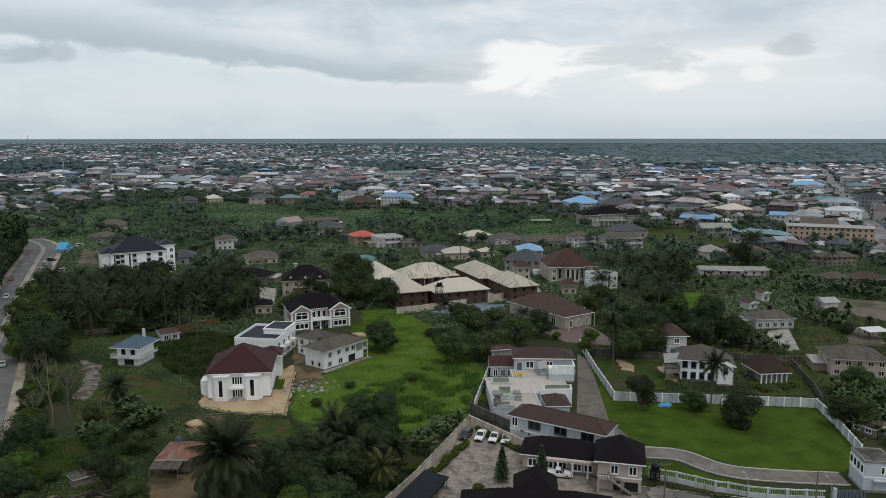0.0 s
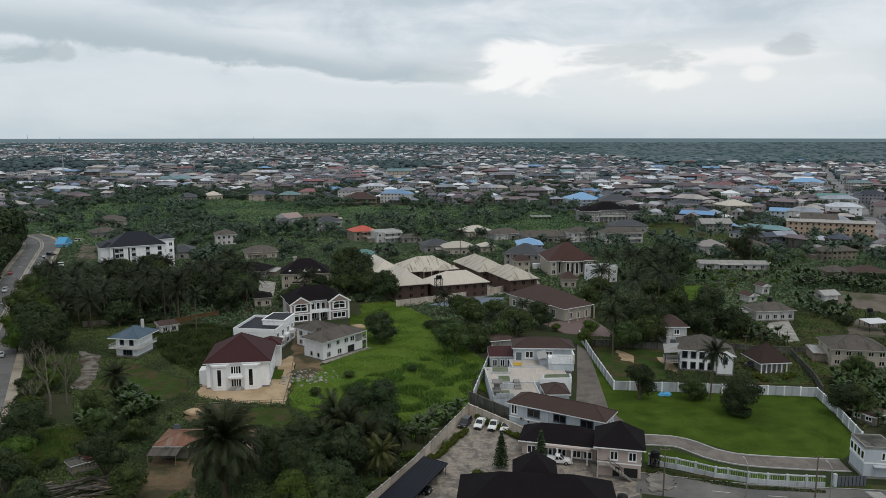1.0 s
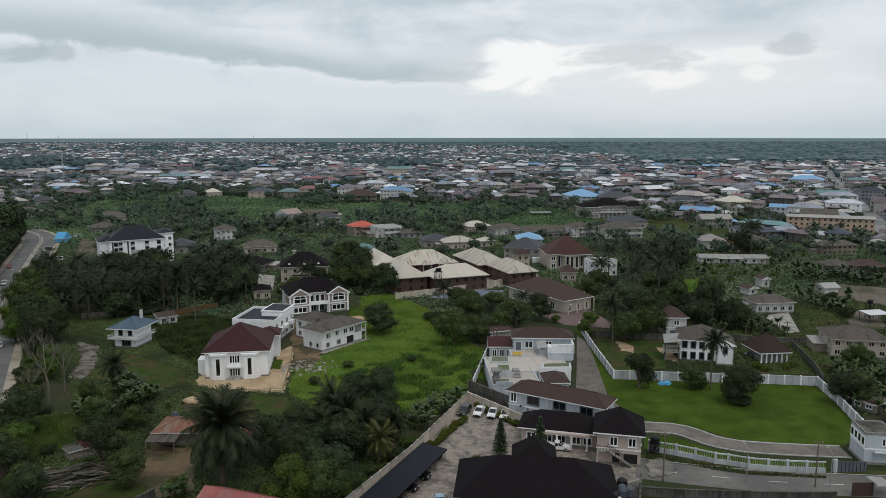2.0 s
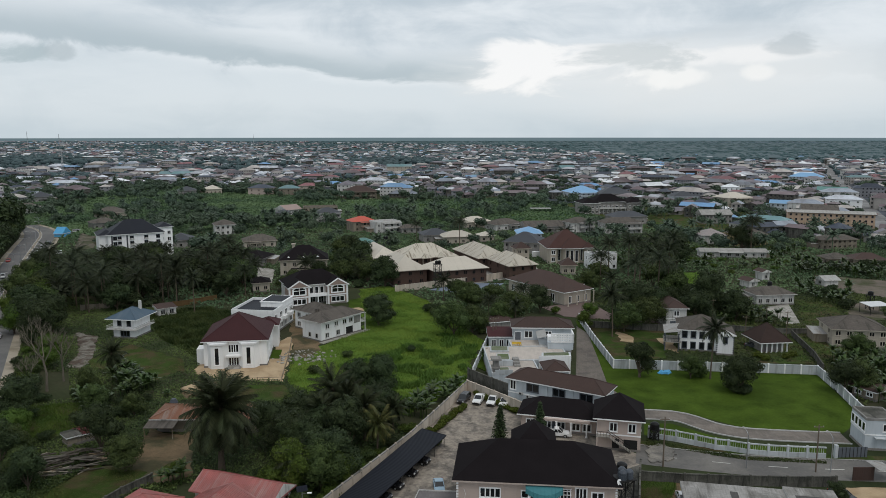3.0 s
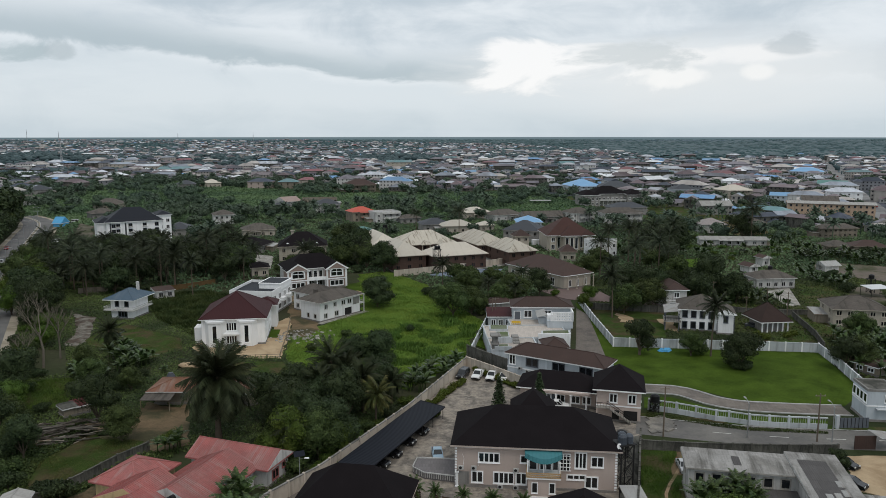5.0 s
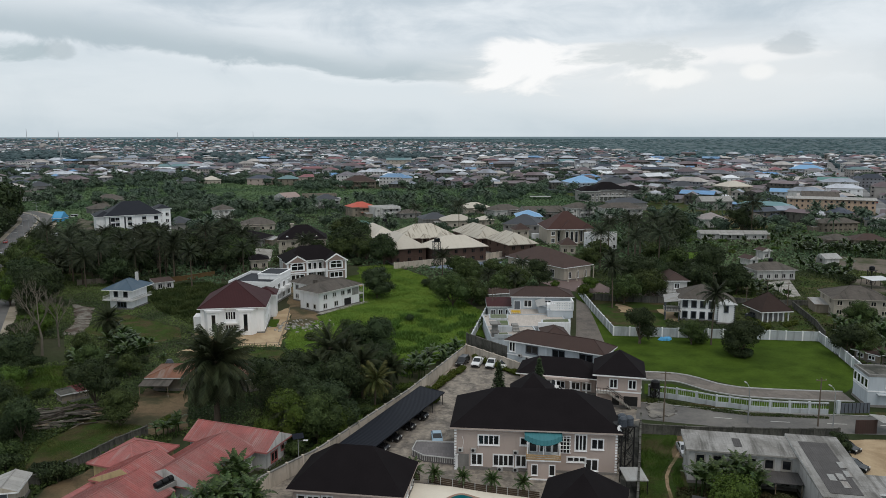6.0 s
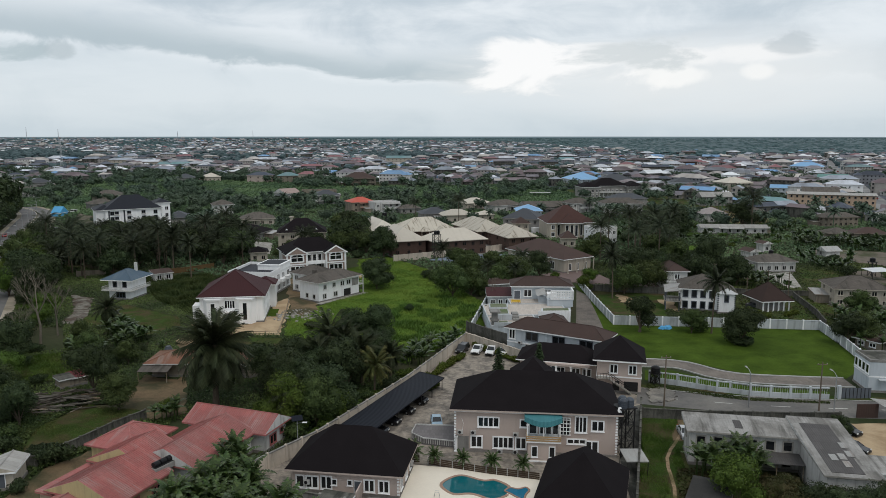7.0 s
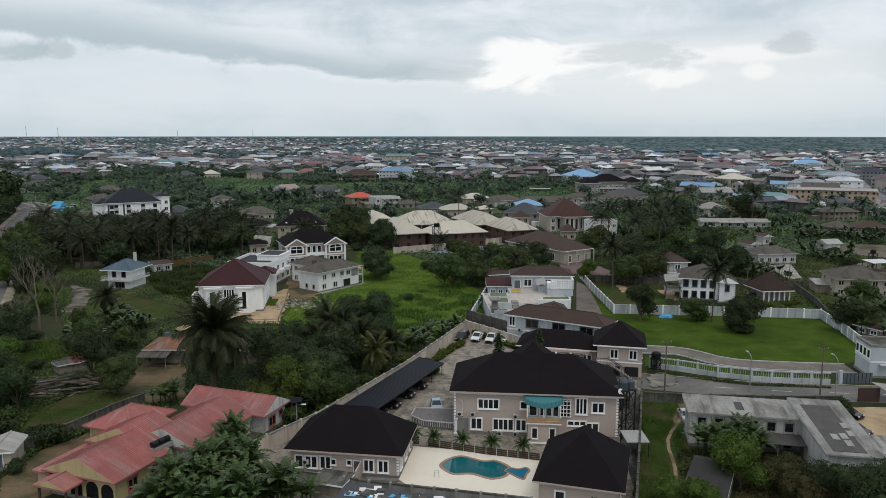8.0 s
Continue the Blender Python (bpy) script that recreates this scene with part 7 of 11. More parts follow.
o.wing(o.w * 0.5, 0, o.w, 3.4, 1.6, "mono", 0.08, 0.3, roof=surface("dull_crimson_sheet", (0.10, 0.018, 0.022), 0.7, 0.2, rib=0.25))
o.clear()

# ---- cream-roofed estate ----
def estate():
    g = "estate blocks"
    lab = "brown-walled two-storey block with a pale cream hip roof"
    streaked = "brown-walled two-storey block with a dark-streaked cream roof"
    def block(p, q, depth, roof, label, n, pitch=0.55):
        o = plain_house("apartment_block", p, q, depth, 6.0, BRICKISH, roof, label, "hip", pitch, 0.9, n, 2, 3, g, category="apartment block", fascia=CREAM)
        return o
    def along(p, w):
        return (p[0] + w * 0.932, p[1] + w * 0.362)
    a = (-19.9, 291.5)
    block(a, along(a, 14.2), 26.0, CREAM_ROOF, lab, 3, 0.6)
    a = (-30.2, 318.0)
    block(a, along(a, 13.5), 30.0, CREAM_ROOF, lab, 3, 0.6)
    a = (-17.5, 321.5)
    o = block(a, along(a, 25.0), 17.0, STREAKED_ROOF, streaked, 6)
    for u in (o.w * 0.42, o.w * 0.72):
        put_roof(roof_shape(u - 2.0, -1.6, u + 2.0, 3.0, 6.0, "hip", 0.6, 0.5, "y"), [STREAKED_ROOF, CREAM, BRICKISH], o.root, "porch_roof")
        o.pillars([(u - 1.8, -1.4), (u + 1.8, -1.4)], 0, 5.9, 0.16, CREAM)
    a = (-3.2, 292.0)
    block(a, along(a, 22.5), 13.5, CREAM_ROOF, lab, 6)
    a = (15.8, 322.8)
    block(a, along(a, 14.0), 29.0, STREAKED_ROOF, streaked, 3)
    a = (27.5, 303.3)
    block(a, along(a, 12.5), 22.0, STREAKED_ROOF, streaked, 3)
    panel_wall("estate_wall", [(-18.39, 280.70), (-3.81, 289.17), (14.77, 300.21), (39.54, 321.37)], 2.6, WALL_BEIGE, "pale estate wall", 4.0)
    water_tower(*(-2.23, 289.16), 9.5, 2, BLACK_TANK, "steel tower with two black tanks", 2.4)
    water_tower(*(-29.32, 373.92), 7.5, 2, BLACK_TANK, "steel tower with black tanks behind the roofs", 2.2)


estate()


def brown_villas():
    p, q = (49.6, 345.0), (70.4, 347.0)
    o = House("brown_mansion", p, q, "large cream mansion with tall windows and steep dark brown roof", "house", wall=CREAM, roof=surface("dark_maroon_brown", (0.060, 0.030, 0.025), 0.7, 0.2, 0.3, 5.0, 0.2, rib=0.4))
    W = o.w
    o.wing(0, 0, W, 19, 7.3, "hip", 0.70, 0.9, bands=(7.0,))
    m = W / 2
    part("centre_bay", Shape().prism([(m - 4.6, 0), (m - 3.2, -3.0), (m + 3.2, -3.0), (m + 4.6, 0)], -0.2, 7.2), [CREAM], o.root)
    put_roof(roof_shape(m - 4.6, -3.0, m + 4.6, 8.0, 7.3, "hip", 0.70, 0.8, "y"), [o.roof, WHITE, CREAM], o.root, "bay_roof", False)
    for x0 in (-0.6, W - 4.4):
        part("side_bay", Shape().prism([(x0, 0), (x0 + 1.0, -1.6), (x0 + 4.0, -1.6), (x0 + 5.0, 0)], -0.2, 7.2), [CREAM], o.root)
        put_roof(roof_shape(x0, -1.6, x0 + 5.0, 5.0, 7.3, "hip", 0.70, 0.7, "y"), [o.roof, WHITE, CREAM], o.root, "bay_roof", False)
    o.box = (0, -3.0, W, 19)
    for k in range(3):
        o.window("f", m - 2.2 + 2.2 * k, 1.4, 1.2, 5.0, 1)
    o.box = (0, -1.6, W, 19)
    for u in (1.9, W - 1.9):
        o.window("f", u, 1.2, 1.5, 1.8, 2).window("f", u, 4.6, 1.5, 1.7, 2)
    o.box = (0, 0, W, 19)
    for u in (m - 5.4, m + 5.4):
        o.window("f", u, 1.4, 0.9, 5.0, 1)
    o.rows("r", 3, (1.2, 5.0), 1.3, 1.6)
    o.clear()
    plain_house("porch_lodge", (51.52, 316.66), (57.43, 316.65), 6, 4.0, CREAM, BROWN_ROOF, "small cream lodge with pointed brown roof", "hip", 0.8, 0.8, 2, 1, 1)
    p, q = (42.8, 257.4), (53.6, 264.6)
    o = House("long_villa", p, q, "low cream villa with arched porch and wide brown roof", "house", wall=CREAM, roof=BROWN_ROOF)
    W = o.w
    o.wing(-1.0, 7.0, 15.0, 30.0, 4.9, "hip", 0.48, 0.9)
    o.rows("l", 4, (1.0,), 1.5, 2.2)
    o.wing(0, 0, W, 12.0, 4.7, "hip", 0.5, 0.8)
    o.window("f", W * 0.22, 0.8, 1.1, 2.2, 2).window("f", W * 0.5, 0.8, 1.1, 2.2, 2).window("f", W * 0.8, 0.8, 1.1, 2.2, 2)
    o.window("l", 6.0, 0.8, 1.9, 2.6, 2)
    o.rows("r", 3, (1.0,), 1.2, 1.5)
    o.pillars([(0.3, -1.8), (W * 0.35, -1.8), (W * 0.65, -1.8), (W - 0.3, -1.8)], 0, 4.6, 0.22, CREAM)
    o.box = (-1, -2, 15, 30)
    o.clear()
    plain_house("gate_pavilion", (34.72, 348.44), (41.09, 349.83), 6, 6.4, CREAM, BROWN_ROOF, "narrow two-storey cream gate pavilion with brown roof", "hip", 0.7, 0.9, 2, 2, 1)
    plain_house("blue_house", (30.85, 373.82), (47.98, 367.50), 16, 6.2, GREYWALL, SLATE_ROOF, "grey two-storey house with slate-coloured roof", "hip", 0.5, 0.8, 5, 2, 2)
    plain_house("blue_house", (39.77, 390.49), (52.44, 390.47), 14, 8.0, PALE_BLUE, BLUE_ROOF, "pale blue three-storey house with blue roof", "hip", 0.4, 0.8, 4, 3, 2)
    o = solid("container", Shape().box(0, 0, 0, 6, 2.4, 2.6), [WHITE], "white box container beside the house", "container", at=pose(*(44.58, 362.93), 0, 0, 0, 10))
    o = plain_house("balcony_house", (66.98, 324.94), (77.93, 328.62), 9, 6.8, WHITE, SLATE_ROOF, "white two-storey house with roof balcony rails", "flat", n=4, storeys=2)
    o.rail((0, 0.3), (o.w, 0.3), 7.3, 1.0, WHITE)


brown_villas()


# ---- white four-storey block beside the road ----
def white_block():
    p, q = (-159.55, 350.41), (-137.90, 362.72)
    o = House("apartment_block", p, q, "white four-storey block with many windows and blue-black roof", "apartment block", wall=WHITE, roof=BLUEBLACK_ROOF)
    W = o.w
    o.wing(W - 1.5, 4, W + 5.0, 16, 14.6, "hip", 0.45, 0.6)
    o.rows("f", 2, (1.2, 4.6, 8.0, 11.2), 1.3, 1.5)
    o.wing(-4.0, 3.0, 4.0, 18, 12.2, "hip", 0.5, 0.7)
    o.wing(0, 0, W, 17, 12.6, "hip", 0.66, 0.8, bands=(12.3,))
    for z in (1.2, 4.4, 7.6, 10.2):
        for u in (W * 0.12, W * 0.20, W * 0.42, W * 0.68, W * 0.9):
            o.window("f", u, z, 1.5, 1.5, 2, DARK_GATE)
    for u in (W * 0.05, W * 0.32):
        part("dark_strip", Shape().box(u, -0.08, 0.5, u + 0.7, 0, 12.2), [SLATE_ROOF], o.root, "dark vertical stair strip")
    for z in (4.2, 7.4, 10.0):
        for u in (W * 0.2, W * 0.42, W * 0.68):
            part("balcony", Shape().box(u - 1.0, -0.7, z, u + 1.0, 0, z + 0.5), [AGED_WHITE], o.root)
    o.clear()
    plain_house("house", (-146.01, 390.80), (-134.48, 394.30), 14, 4.2, GREYWALL, SLATE_ROOF, "low grey house with slate roof behind the block", "hip", 0.45, 0.7, 3, 1, 2)
    plain_house("house", (-223.06, 470.29), (-211.14, 480.49), 12, 4.0, GREYWALL, GREY_ROOF, "old house with mossy grey roof", "hip", 0.4, 0.7, 4, 1, 2)
    o = House("kiosk", (-224.32, 433.34), (-223.94, 442.03), "roadside kiosk draped in bright blue tarpaulin", "kiosk", wall=TARP, roof=TARP)
    o.wing(0, 0, o.w, 5, 2.2, "gable", 0.75, 0.4, axis="y")
    o.clear()


white_block()

# ---- scattered houses of the middle distance ----
MID_RNG = random.Random(31)


def M(p, q, depth, h, wall, roof, label, **more):
    o = plain_house("house", p, q, depth, h, wall, roof, label, **more)
    if h > 5.5 and o.w > 12 and roof is not BLACK_ROOF:
        x0, x1 = o.w * 0.3, o.w * 0.98
        part("balcony", Shape().box(x0, -1.7, 3.0, x1, 0.0, 3.25), [o.trim], o.root)
        part("balustrade", Shape().box(x0, -1.7, 3.25, x1, -1.58, 4.15), [o.trim], o.root)
        part("gallery_roof", roof_shape(x0 - 0.2, -2.1, x1 + 0.2, 0.4, h - 0.5, "mono", 0.12, 0.1), [roof, o.trim, wall], o.root)
        o.pillars([(x0 + 0.15 + (x1 - x0 - 0.3) * i / 3, -1.55) for i in range(4)], 0, h - 0.5, 0.14, o.trim)
    # what such houses gather round them: a porch, a lean-to, a tank on a stand
    k = MID_RNG.random() if o.w > 14 else 0.29
    if k < 0.6 and o.w > 14:
        x0 = o.w * MID_RNG.uniform(0.15, 0.5)
        x1 = x0 + o.w * 0.36
        part("porch_roof", roof_shape(x0, -2.2, x1, 0.4, 2.9, "mono", 0.1, 0.15), [roof, o.trim, wall], o.root)
        o.pillars([(x0 + 0.15, -2.0), ((x0 + x1) / 2, -2.0), (x1 - 0.15, -2.0)], 0, 2.9, 0.13, wall)
    if k > 0.3:
        x0 = o.w if MID_RNG.random() < 0.5 else -3.6
        part("lean_to", Shape().box(x0, depth * 0.35, -0.1, x0 + 3.6, depth * 0.9, 2.5), [RAWBLOCK], o.root)
        part("lean_to_roof", roof_shape(x0, depth * 0.35, x0 + 3.6, depth * 0.9, 2.5, "mono", 0.08, 0.3), [ZINC, TIMBER, RAWBLOCK], o.root)
    if k > 0.55:
        x, y = o.w * 0.8, depth + 2.4
        part("tank", Shape().tube([(x, y, 4.5), (x, y, 6.0), (x, y, 6.3)], [0.85, 0.85, 0.4], 12), [BLACK_TANK], o.root, "black water tank")
        part("tank_stand", Shape().box(x - 0.9, y - 0.9, 4.35, x + 0.9, y + 0.9, 4.5).bar((x - 0.8, y - 0.8, -0.1), (x - 0.8, y - 0.8, 4.4), 0.14).bar((x + 0.8, y - 0.8, -0.1), (x + 0.8, y - 0.8, 4.4), 0.14).bar((x - 0.8, y + 0.8, -0.1), (x - 0.8, y + 0.8, 4.4), 0.14).bar((x + 0.8, y + 0.8, -0.1), (x + 0.8, y + 0.8, 4.4), 0.14), [GREY_METAL], o.root)
    return o


M((-136.62, 441.86), (-125.92, 446.32), 12, 6.2, AGED_WHITE, GREY_ROOF, "white two-storey house with grey roof among trees", n=4)
M((-105.80, 390.73), (-90.05, 396.00), 13, 3.6, CREAM, GREY_ROOF, "low cream bungalow with weathered grey roof", n=4, storeys=1)
M((-101.95, 341.79), (-83.50, 337.79), 13, 3.4, GREYWALL, BLACK_ROOF, "low house under a black roof", n=4, storeys=1)
o = M((-69.8, 313.5), (-50.2, 317.0), 15, 6.6, CREAM, BLACK_ROOF, "cream two-storey house with black dormered roof", n=5, pitch=0.66)
for u, v in ((3.6, 1.8), (9.8, 1.2), (16.0, 1.8)):
    part("dormer", roof_shape(u - 0.7, v - 0.9, u + 0.7, v + 1.2, 7.4, "gable", 0.8, 0.15, "y"), [WHITE, WHITE, WHITE], o.root)
part("chimney", Shape().box(5.0, 9.0, 6.0, 6.2, 10.2, 12.2).box(4.7, 8.7, 12.2, 6.5, 10.5, 12.6), [CREAM], o.root)
M((-72.94, 279.84), (-67.02, 281.67), 8, 3.6, CREAM, BLACK_ROOF, "small gate lodge with black roof", n=2, storeys=1, side=1)
spread("forecourt", [(-85.94, 333.90), (-75.74, 328.83), (-69.87, 297.22), (-76.47, 302.43)], CONCRETE, 0.03, "pale concrete yard")
M((-46.6, 380.5), (-35.4, 383.0), 10, 3.9, GREYWALL, TEAL_ROOF, "low house with teal sheet roof", n=3, storeys=1)
M((-10.88, 412.62), (4.45, 416.50), 13, 4.0, GREYWALL, SLATE_ROOF, "bungalow with slate-coloured hip roof", n=3, storeys=1)
M((0.56, 404.98), (17.62, 408.73), 12, 4.0, CREAM, CREAM_ROOF, "cream bungalow with pale roof", n=4, storeys=1)
M((21.07, 414.51), (28.88, 416.46), 8, 3.4, CREAM, CREAM_ROOF, "small square pavilion with pale roof", n=2, storeys=1, side=1)
M((-55.72, 457.76), (-42.24, 464.96), 12, 6.2, RAWBLOCK, RED_ROOF, "unfinished block house with bright red roof", n=3)
M((-40.99, 450.71), (-26.09, 457.70), 13, 6.4, AGED_WHITE, ZINC, "white two-storey house with balconies", n=4, kind="flat")
M((-25.36, 450.68), (-13.33, 455.31), 8, 3.2, GREYWALL, GREY_ROOF, "low grey house with weathered roof", n=3, storeys=1)
M((-86.5, 503.5), (-70.5, 508.5), 14, 6.8, AGED_WHITE, SLATE_ROOF, "white two-storey house with slate roof", n=4)
M((-103.71, 552.03), (-79.67, 558.91), 11, 6.0, RAWBLOCK, GREY_ROOF, "long unfinished block of two floors", n=8, kind="flat")
M((-116.15, 548.65), (-107.13, 558.98), 14, 4.4, AGED_WHITE, surface("pinkish_sheet", (0.36, 0.27, 0.24), 0.6, 0.15, rib=0.4), "store shed with pinkish grey roof", kind="gable", n=2, storeys=1, axis="x")
M((-122.36, 538.69), (-114.08, 538.67), 12, 3.4, GREYWALL, SLATE_ROOF, "low dark house beside the store", n=2, storeys=1)
M((15.37, 474.84), (31.22, 482.59), 13, 4.0, CREAM, CREAM_ROOF, "cream bungalow with stained roof", n=4, storeys=1)
M((33.0, 462.0), (50.8, 472.0), 13, 3.8, AGED_WHITE, GREY_ROOF, "low off-white house with a grey roof", n=4, storeys=1)
M((50.68, 450.53), (74.33, 455.13), 13, 4.0, GREYWALL, GREY_ROOF, "long low grey building with stepped sheet roofs", n=7, storeys=1, kind="gable")
M((79.48, 452.0), (94.0, 459.0), 12, 6.2, AGED_WHITE, GREY_ROOF, "off-white two-storey house among palms", n=4)
M((98.0, 446.0), (121.5, 450.0), 12, 6.8, AGED_WHITE, GREY_ROOF, "off-white two-storey flats with balconies", n=7)
M((114.85, 495.94), (138.48, 501.51), 14, 5.0, GREYWALL, SLATE_ROOF, "house with broad slate roof", n=4, storeys=1)


def black_palace():
    p, q = (105.55, 558.44), (154.14, 565.42)
    o = House("large_house", p, q, "very wide grey house with three black roofs and balconies", "house", wall=GREYWALL, roof=BLACK_ROOF)
    W = o.w
    o.wing(W * 0.2, 4, W * 0.75, 24, 9.0, "hip", 0.5, 0.9)
    o.rows("f", 8, (1.2, 4.6), 1.4, 1.6)
    for x0, x1 in ((0, W * 0.26), (W * 0.72, W)):
        o.wing(x0, 0, x1, 18, 8.4, "hip", 0.5, 0.9)
        o.rows("f", 4, (1.2, 4.8), 1.4, 1.6)
    part("balcony", Shape().box(W * 0.26, 1.6, 4.0, W * 0.72, 4, 4.3).box(W * 0.26, 1.6, 4.3, W * 0.72, 1.8, 5.2), [AGED_WHITE], o.root)
    o.pillars([(W * (0.28 + 0.07 * k), 1.8) for k in range(7)], 0, 4.0, 0.25, AGED_WHITE)
    o.box = (0, 0, W, 22)
    o.clear()


black_palace()
M((119.17, 687.67), (147.63, 692.91), 26, 6.4, PALE_BLUE, BLUE_ROOF, "pale blue house with large light-blue roof", n=6)
M((143.79, 677.17), (174.33, 677.07), 22, 6.4, GREYWALL, SLATE_ROOF, "two-storey house with a dark roof", n=6)


def yellow_block():
    p, q = (228.90, 490.19), (276.34, 471.76)
    o = House("long_block", p, q, "long ochre three-storey block with rows of small windows", "building", wall=YELLOW, roof=PALE_ROOF)
    W = o.w
    o.wing(0, 0, W, 14, 9.0, "gable", 0.16, 0.9, axis="x", fascia=GREY_ROOF)
    o.rows("f", 15, (1.2, 4.3, 7.3), 0.9, 1.0, 1, DARK_GATE)
    o.wing(W * 0.2, 18, W * 0.62, 36, 9.0, "gable", 0.34, 0.9, axis="x", wall=GREYWALL, roof=GREY_ROOF)
    o.box = (0, -16, W, 40)
    o.clear()
    b = plain_house("long_block", (259.64, 587.56), (290.32, 572.35), 12, 6.0, PALE_BLUE, BLUE_ROOF, "long low block with bright blue roof", "gable", 0.35, 0.8, 9, 2, 2, category="building", axis="x")
    plain_house("long_block", (423.67, 909.88), (455.38, 891.68), 22, 9.0, PALE_BLUE, BLUE_ROOF, "three-storey block with bright blue roof", "hip", 0.4, 0.9, 10, 3, 3, category="building")
    plain_house("long_block", (363.62, 720.09), (386.06, 708.60), 16, 6.5, AGED_WHITE, TEAL_ROOF, "white block with green roof", "gable", 0.35, 0.8, 8, 2, 2, category="building", axis="x")
    plain_house("long_block", (175.85, 501.42), (196.26, 501.38), 12, 6.0, GREYWALL, PALE_ROOF, "long grey block with pale sheet roof", "gable", 0.45, 0.7, 8, 2, 2, category="building", axis="x")


yellow_block()
M((201.51, 647.53), (222.30, 647.46), 18, 6.2, PALE_BLUE, SLATE_ROOF, "square house with slate roof", n=4)
M((229.33, 595.51), (251.34, 603.53), 18, 9.2, CREAM, CREAM_ROOF, "tall cream house with pale roof", n=4, storeys=3)
M((158.87, 395.57), (176.0, 400.3), 12, 6.4, OCHRE, GREY_ROOF, "ochre two-storey flats with open galleries", n=5)
M((142.47, 404.74), (156.21, 404.71), 13, 5.0, AGED_WHITE, surface("lilac_grey_sheet", (0.33, 0.29, 0.28), 0.7, 0.15, rib=0.4, stain=(0.15, 0.13, 0.12), streak=0.5), "house with lilac-grey roof", n=4, storeys=1)
M((126.92, 361.30), (158.07, 358.28), 7, 3.0, AGED_WHITE, PALE_ROOF, "long low shed with whitish sheet roof", kind="gable", n=8, storeys=1, axis="x", pitch=0.3)
M((199.95, 386.77), (219.77, 390.18), 9, 4.9, RAWBLOCK, GREY_ROOF, "long two-storey house with grey roof", n=7)
M((178.01, 338.73), (189.04, 338.72), 9, 3.0, RAWBLOCK, GREY_ROOF, "low grey hut with patched sheet roof", n=3, storeys=1)
M((188.65, 336.10), (202.24, 333.50), 10, 3.4, RAWBLOCK, BROWN_ROOF, "low hut with brown roof", n=4, storeys=1)
M((111.09, 257.77), (125.13, 259.32), 9, 3.7, AGED_WHITE, GREY_ROOF, "white bungalow with grey sheet roof on a green plot", n=5, storeys=1)
M((120.4, 287.10), (124.4, 288.6), 5, 2.7, AGED_WHITE, BROWN_ROOF, "small white garage with brown roof", kind="gable", n=1, storeys=1, side=0, axis="y")
M((132.0, 302.17), (135.4, 303.0), 4.5, 3.6, AGED_WHITE, BROWN_ROOF, "small white hut with brown gable roof", kind="gable", n=1, storeys=1, side=0, axis="y")
o = House("stair_house", (69.6, 226.2), (75.9, 226.2), "narrow white two-storey house with brown roof", "house", wall=AGED_WHITE, roof=BROWN_ROOF)
o.wing(0, 0, o.w, 12, 6.4, "hip", 0.5, 0.7, axis="y", bands=(3.2,)).window("f", o.w * 0.5, 4.2, 1.4, 1.4, 2).door("f", o.w * 0.4, 0.2, 2.6, 2.3).rows("r", 3, (1.0, 4.2), 1.2, 1.3)
o.clear()


def grey_roof_house():
    p, q = (64.63, 201.38), (79.54, 197.57)
    o = House("old_house", p, q, "white two-storey house with dark pilasters under a grey stained roof", "house", wall=WHITE, roof=GREY_ROOF)
    W = o.w
    o.wing(W * 0.1, 2, W * 0.85, 13, 6.0, "hip", 0.5, 0.9)
    o.rows("f", 5, (0.8, 3.9), 1.1, 1.7, 1, DARK_GATE)
    o.wing(W * 0.72, 0, W, 9, 5.6, "gable", 0.5, 0.6, axis="y")
    o.window("f", W * 0.86, 3.4, 0.9, 1.6, 1, DARK_GATE)
    for k in range(10):
        for u in (W * 0.72, W):
            part("quoin", Shape().box(u - 0.2, -0.06, 0.2 + 0.55 * k, u + 0.2, 0.02, 0.5 + 0.55 * k), [SLATE_ROOF], o.root)
    part("terrace_roof", Shape().turned(pose(-3.0, 0.0, 5.2, 6, -8, 0), Shape().box(0, 0, 0, 4.5, 7.0, 0.08)), [ZINC], o.root, "pale sheet awning over the terrace")
    o.pillars([(-2.6, 0.4), (-2.6, 6.0), (1.0, 0.4)], 0, 5.0, 0.14, DARK_GATE)
    part("terrace", Shape().box(-3.0, 0, 2.6, W * 0.1, 7.0, 2.85), [CONCRETE], o.root)
    o.rail((-2.9, 0.1), (W * 0.1, 0.1), 2.85)
    o.clear()


grey_roof_house()
o = House("garden_pavilion", (88.00, 199.44), (95.84, 200.39), "dark round-roofed pavilion with white pillars", "pavilion", wall=GREYWALL, roof=surface("dark_brown_thatch", (0.045, 0.03, 0.026), 0.9, 0.25))
o.wing(0.8, 0.8, o.w - 0.8, 8, 3.0, "hip", 0.92, 1.6)
o.pillars([(0.2 + (o.w - 0.4) * k / 5, 0.1) for k in range(6)], 0, 2.9, 0.2)
o.clear()
vehicle("car", "grey", *(88.21, 205.30), -30, "dark car beside the pavilion", "cars in the plots")
M((111.0, 206.0), (125.5, 203.5), 12, 5.2, CREAM, GREY_ROOF, "cream house under a broad grey stained roof", n=5)
M((95.34, 166.60), (98.01, 162.00), 5, 2.2, RAWBLOCK, BROWN_ROOF, "low hut with mottled brown sheet roof", n=2, storeys=1, kind="gable", side=0)
o = thing("canopy_stand", *(146.00, 245.85), 0, 10, "white sheet canopy on posts beside a black tank", "canopy")
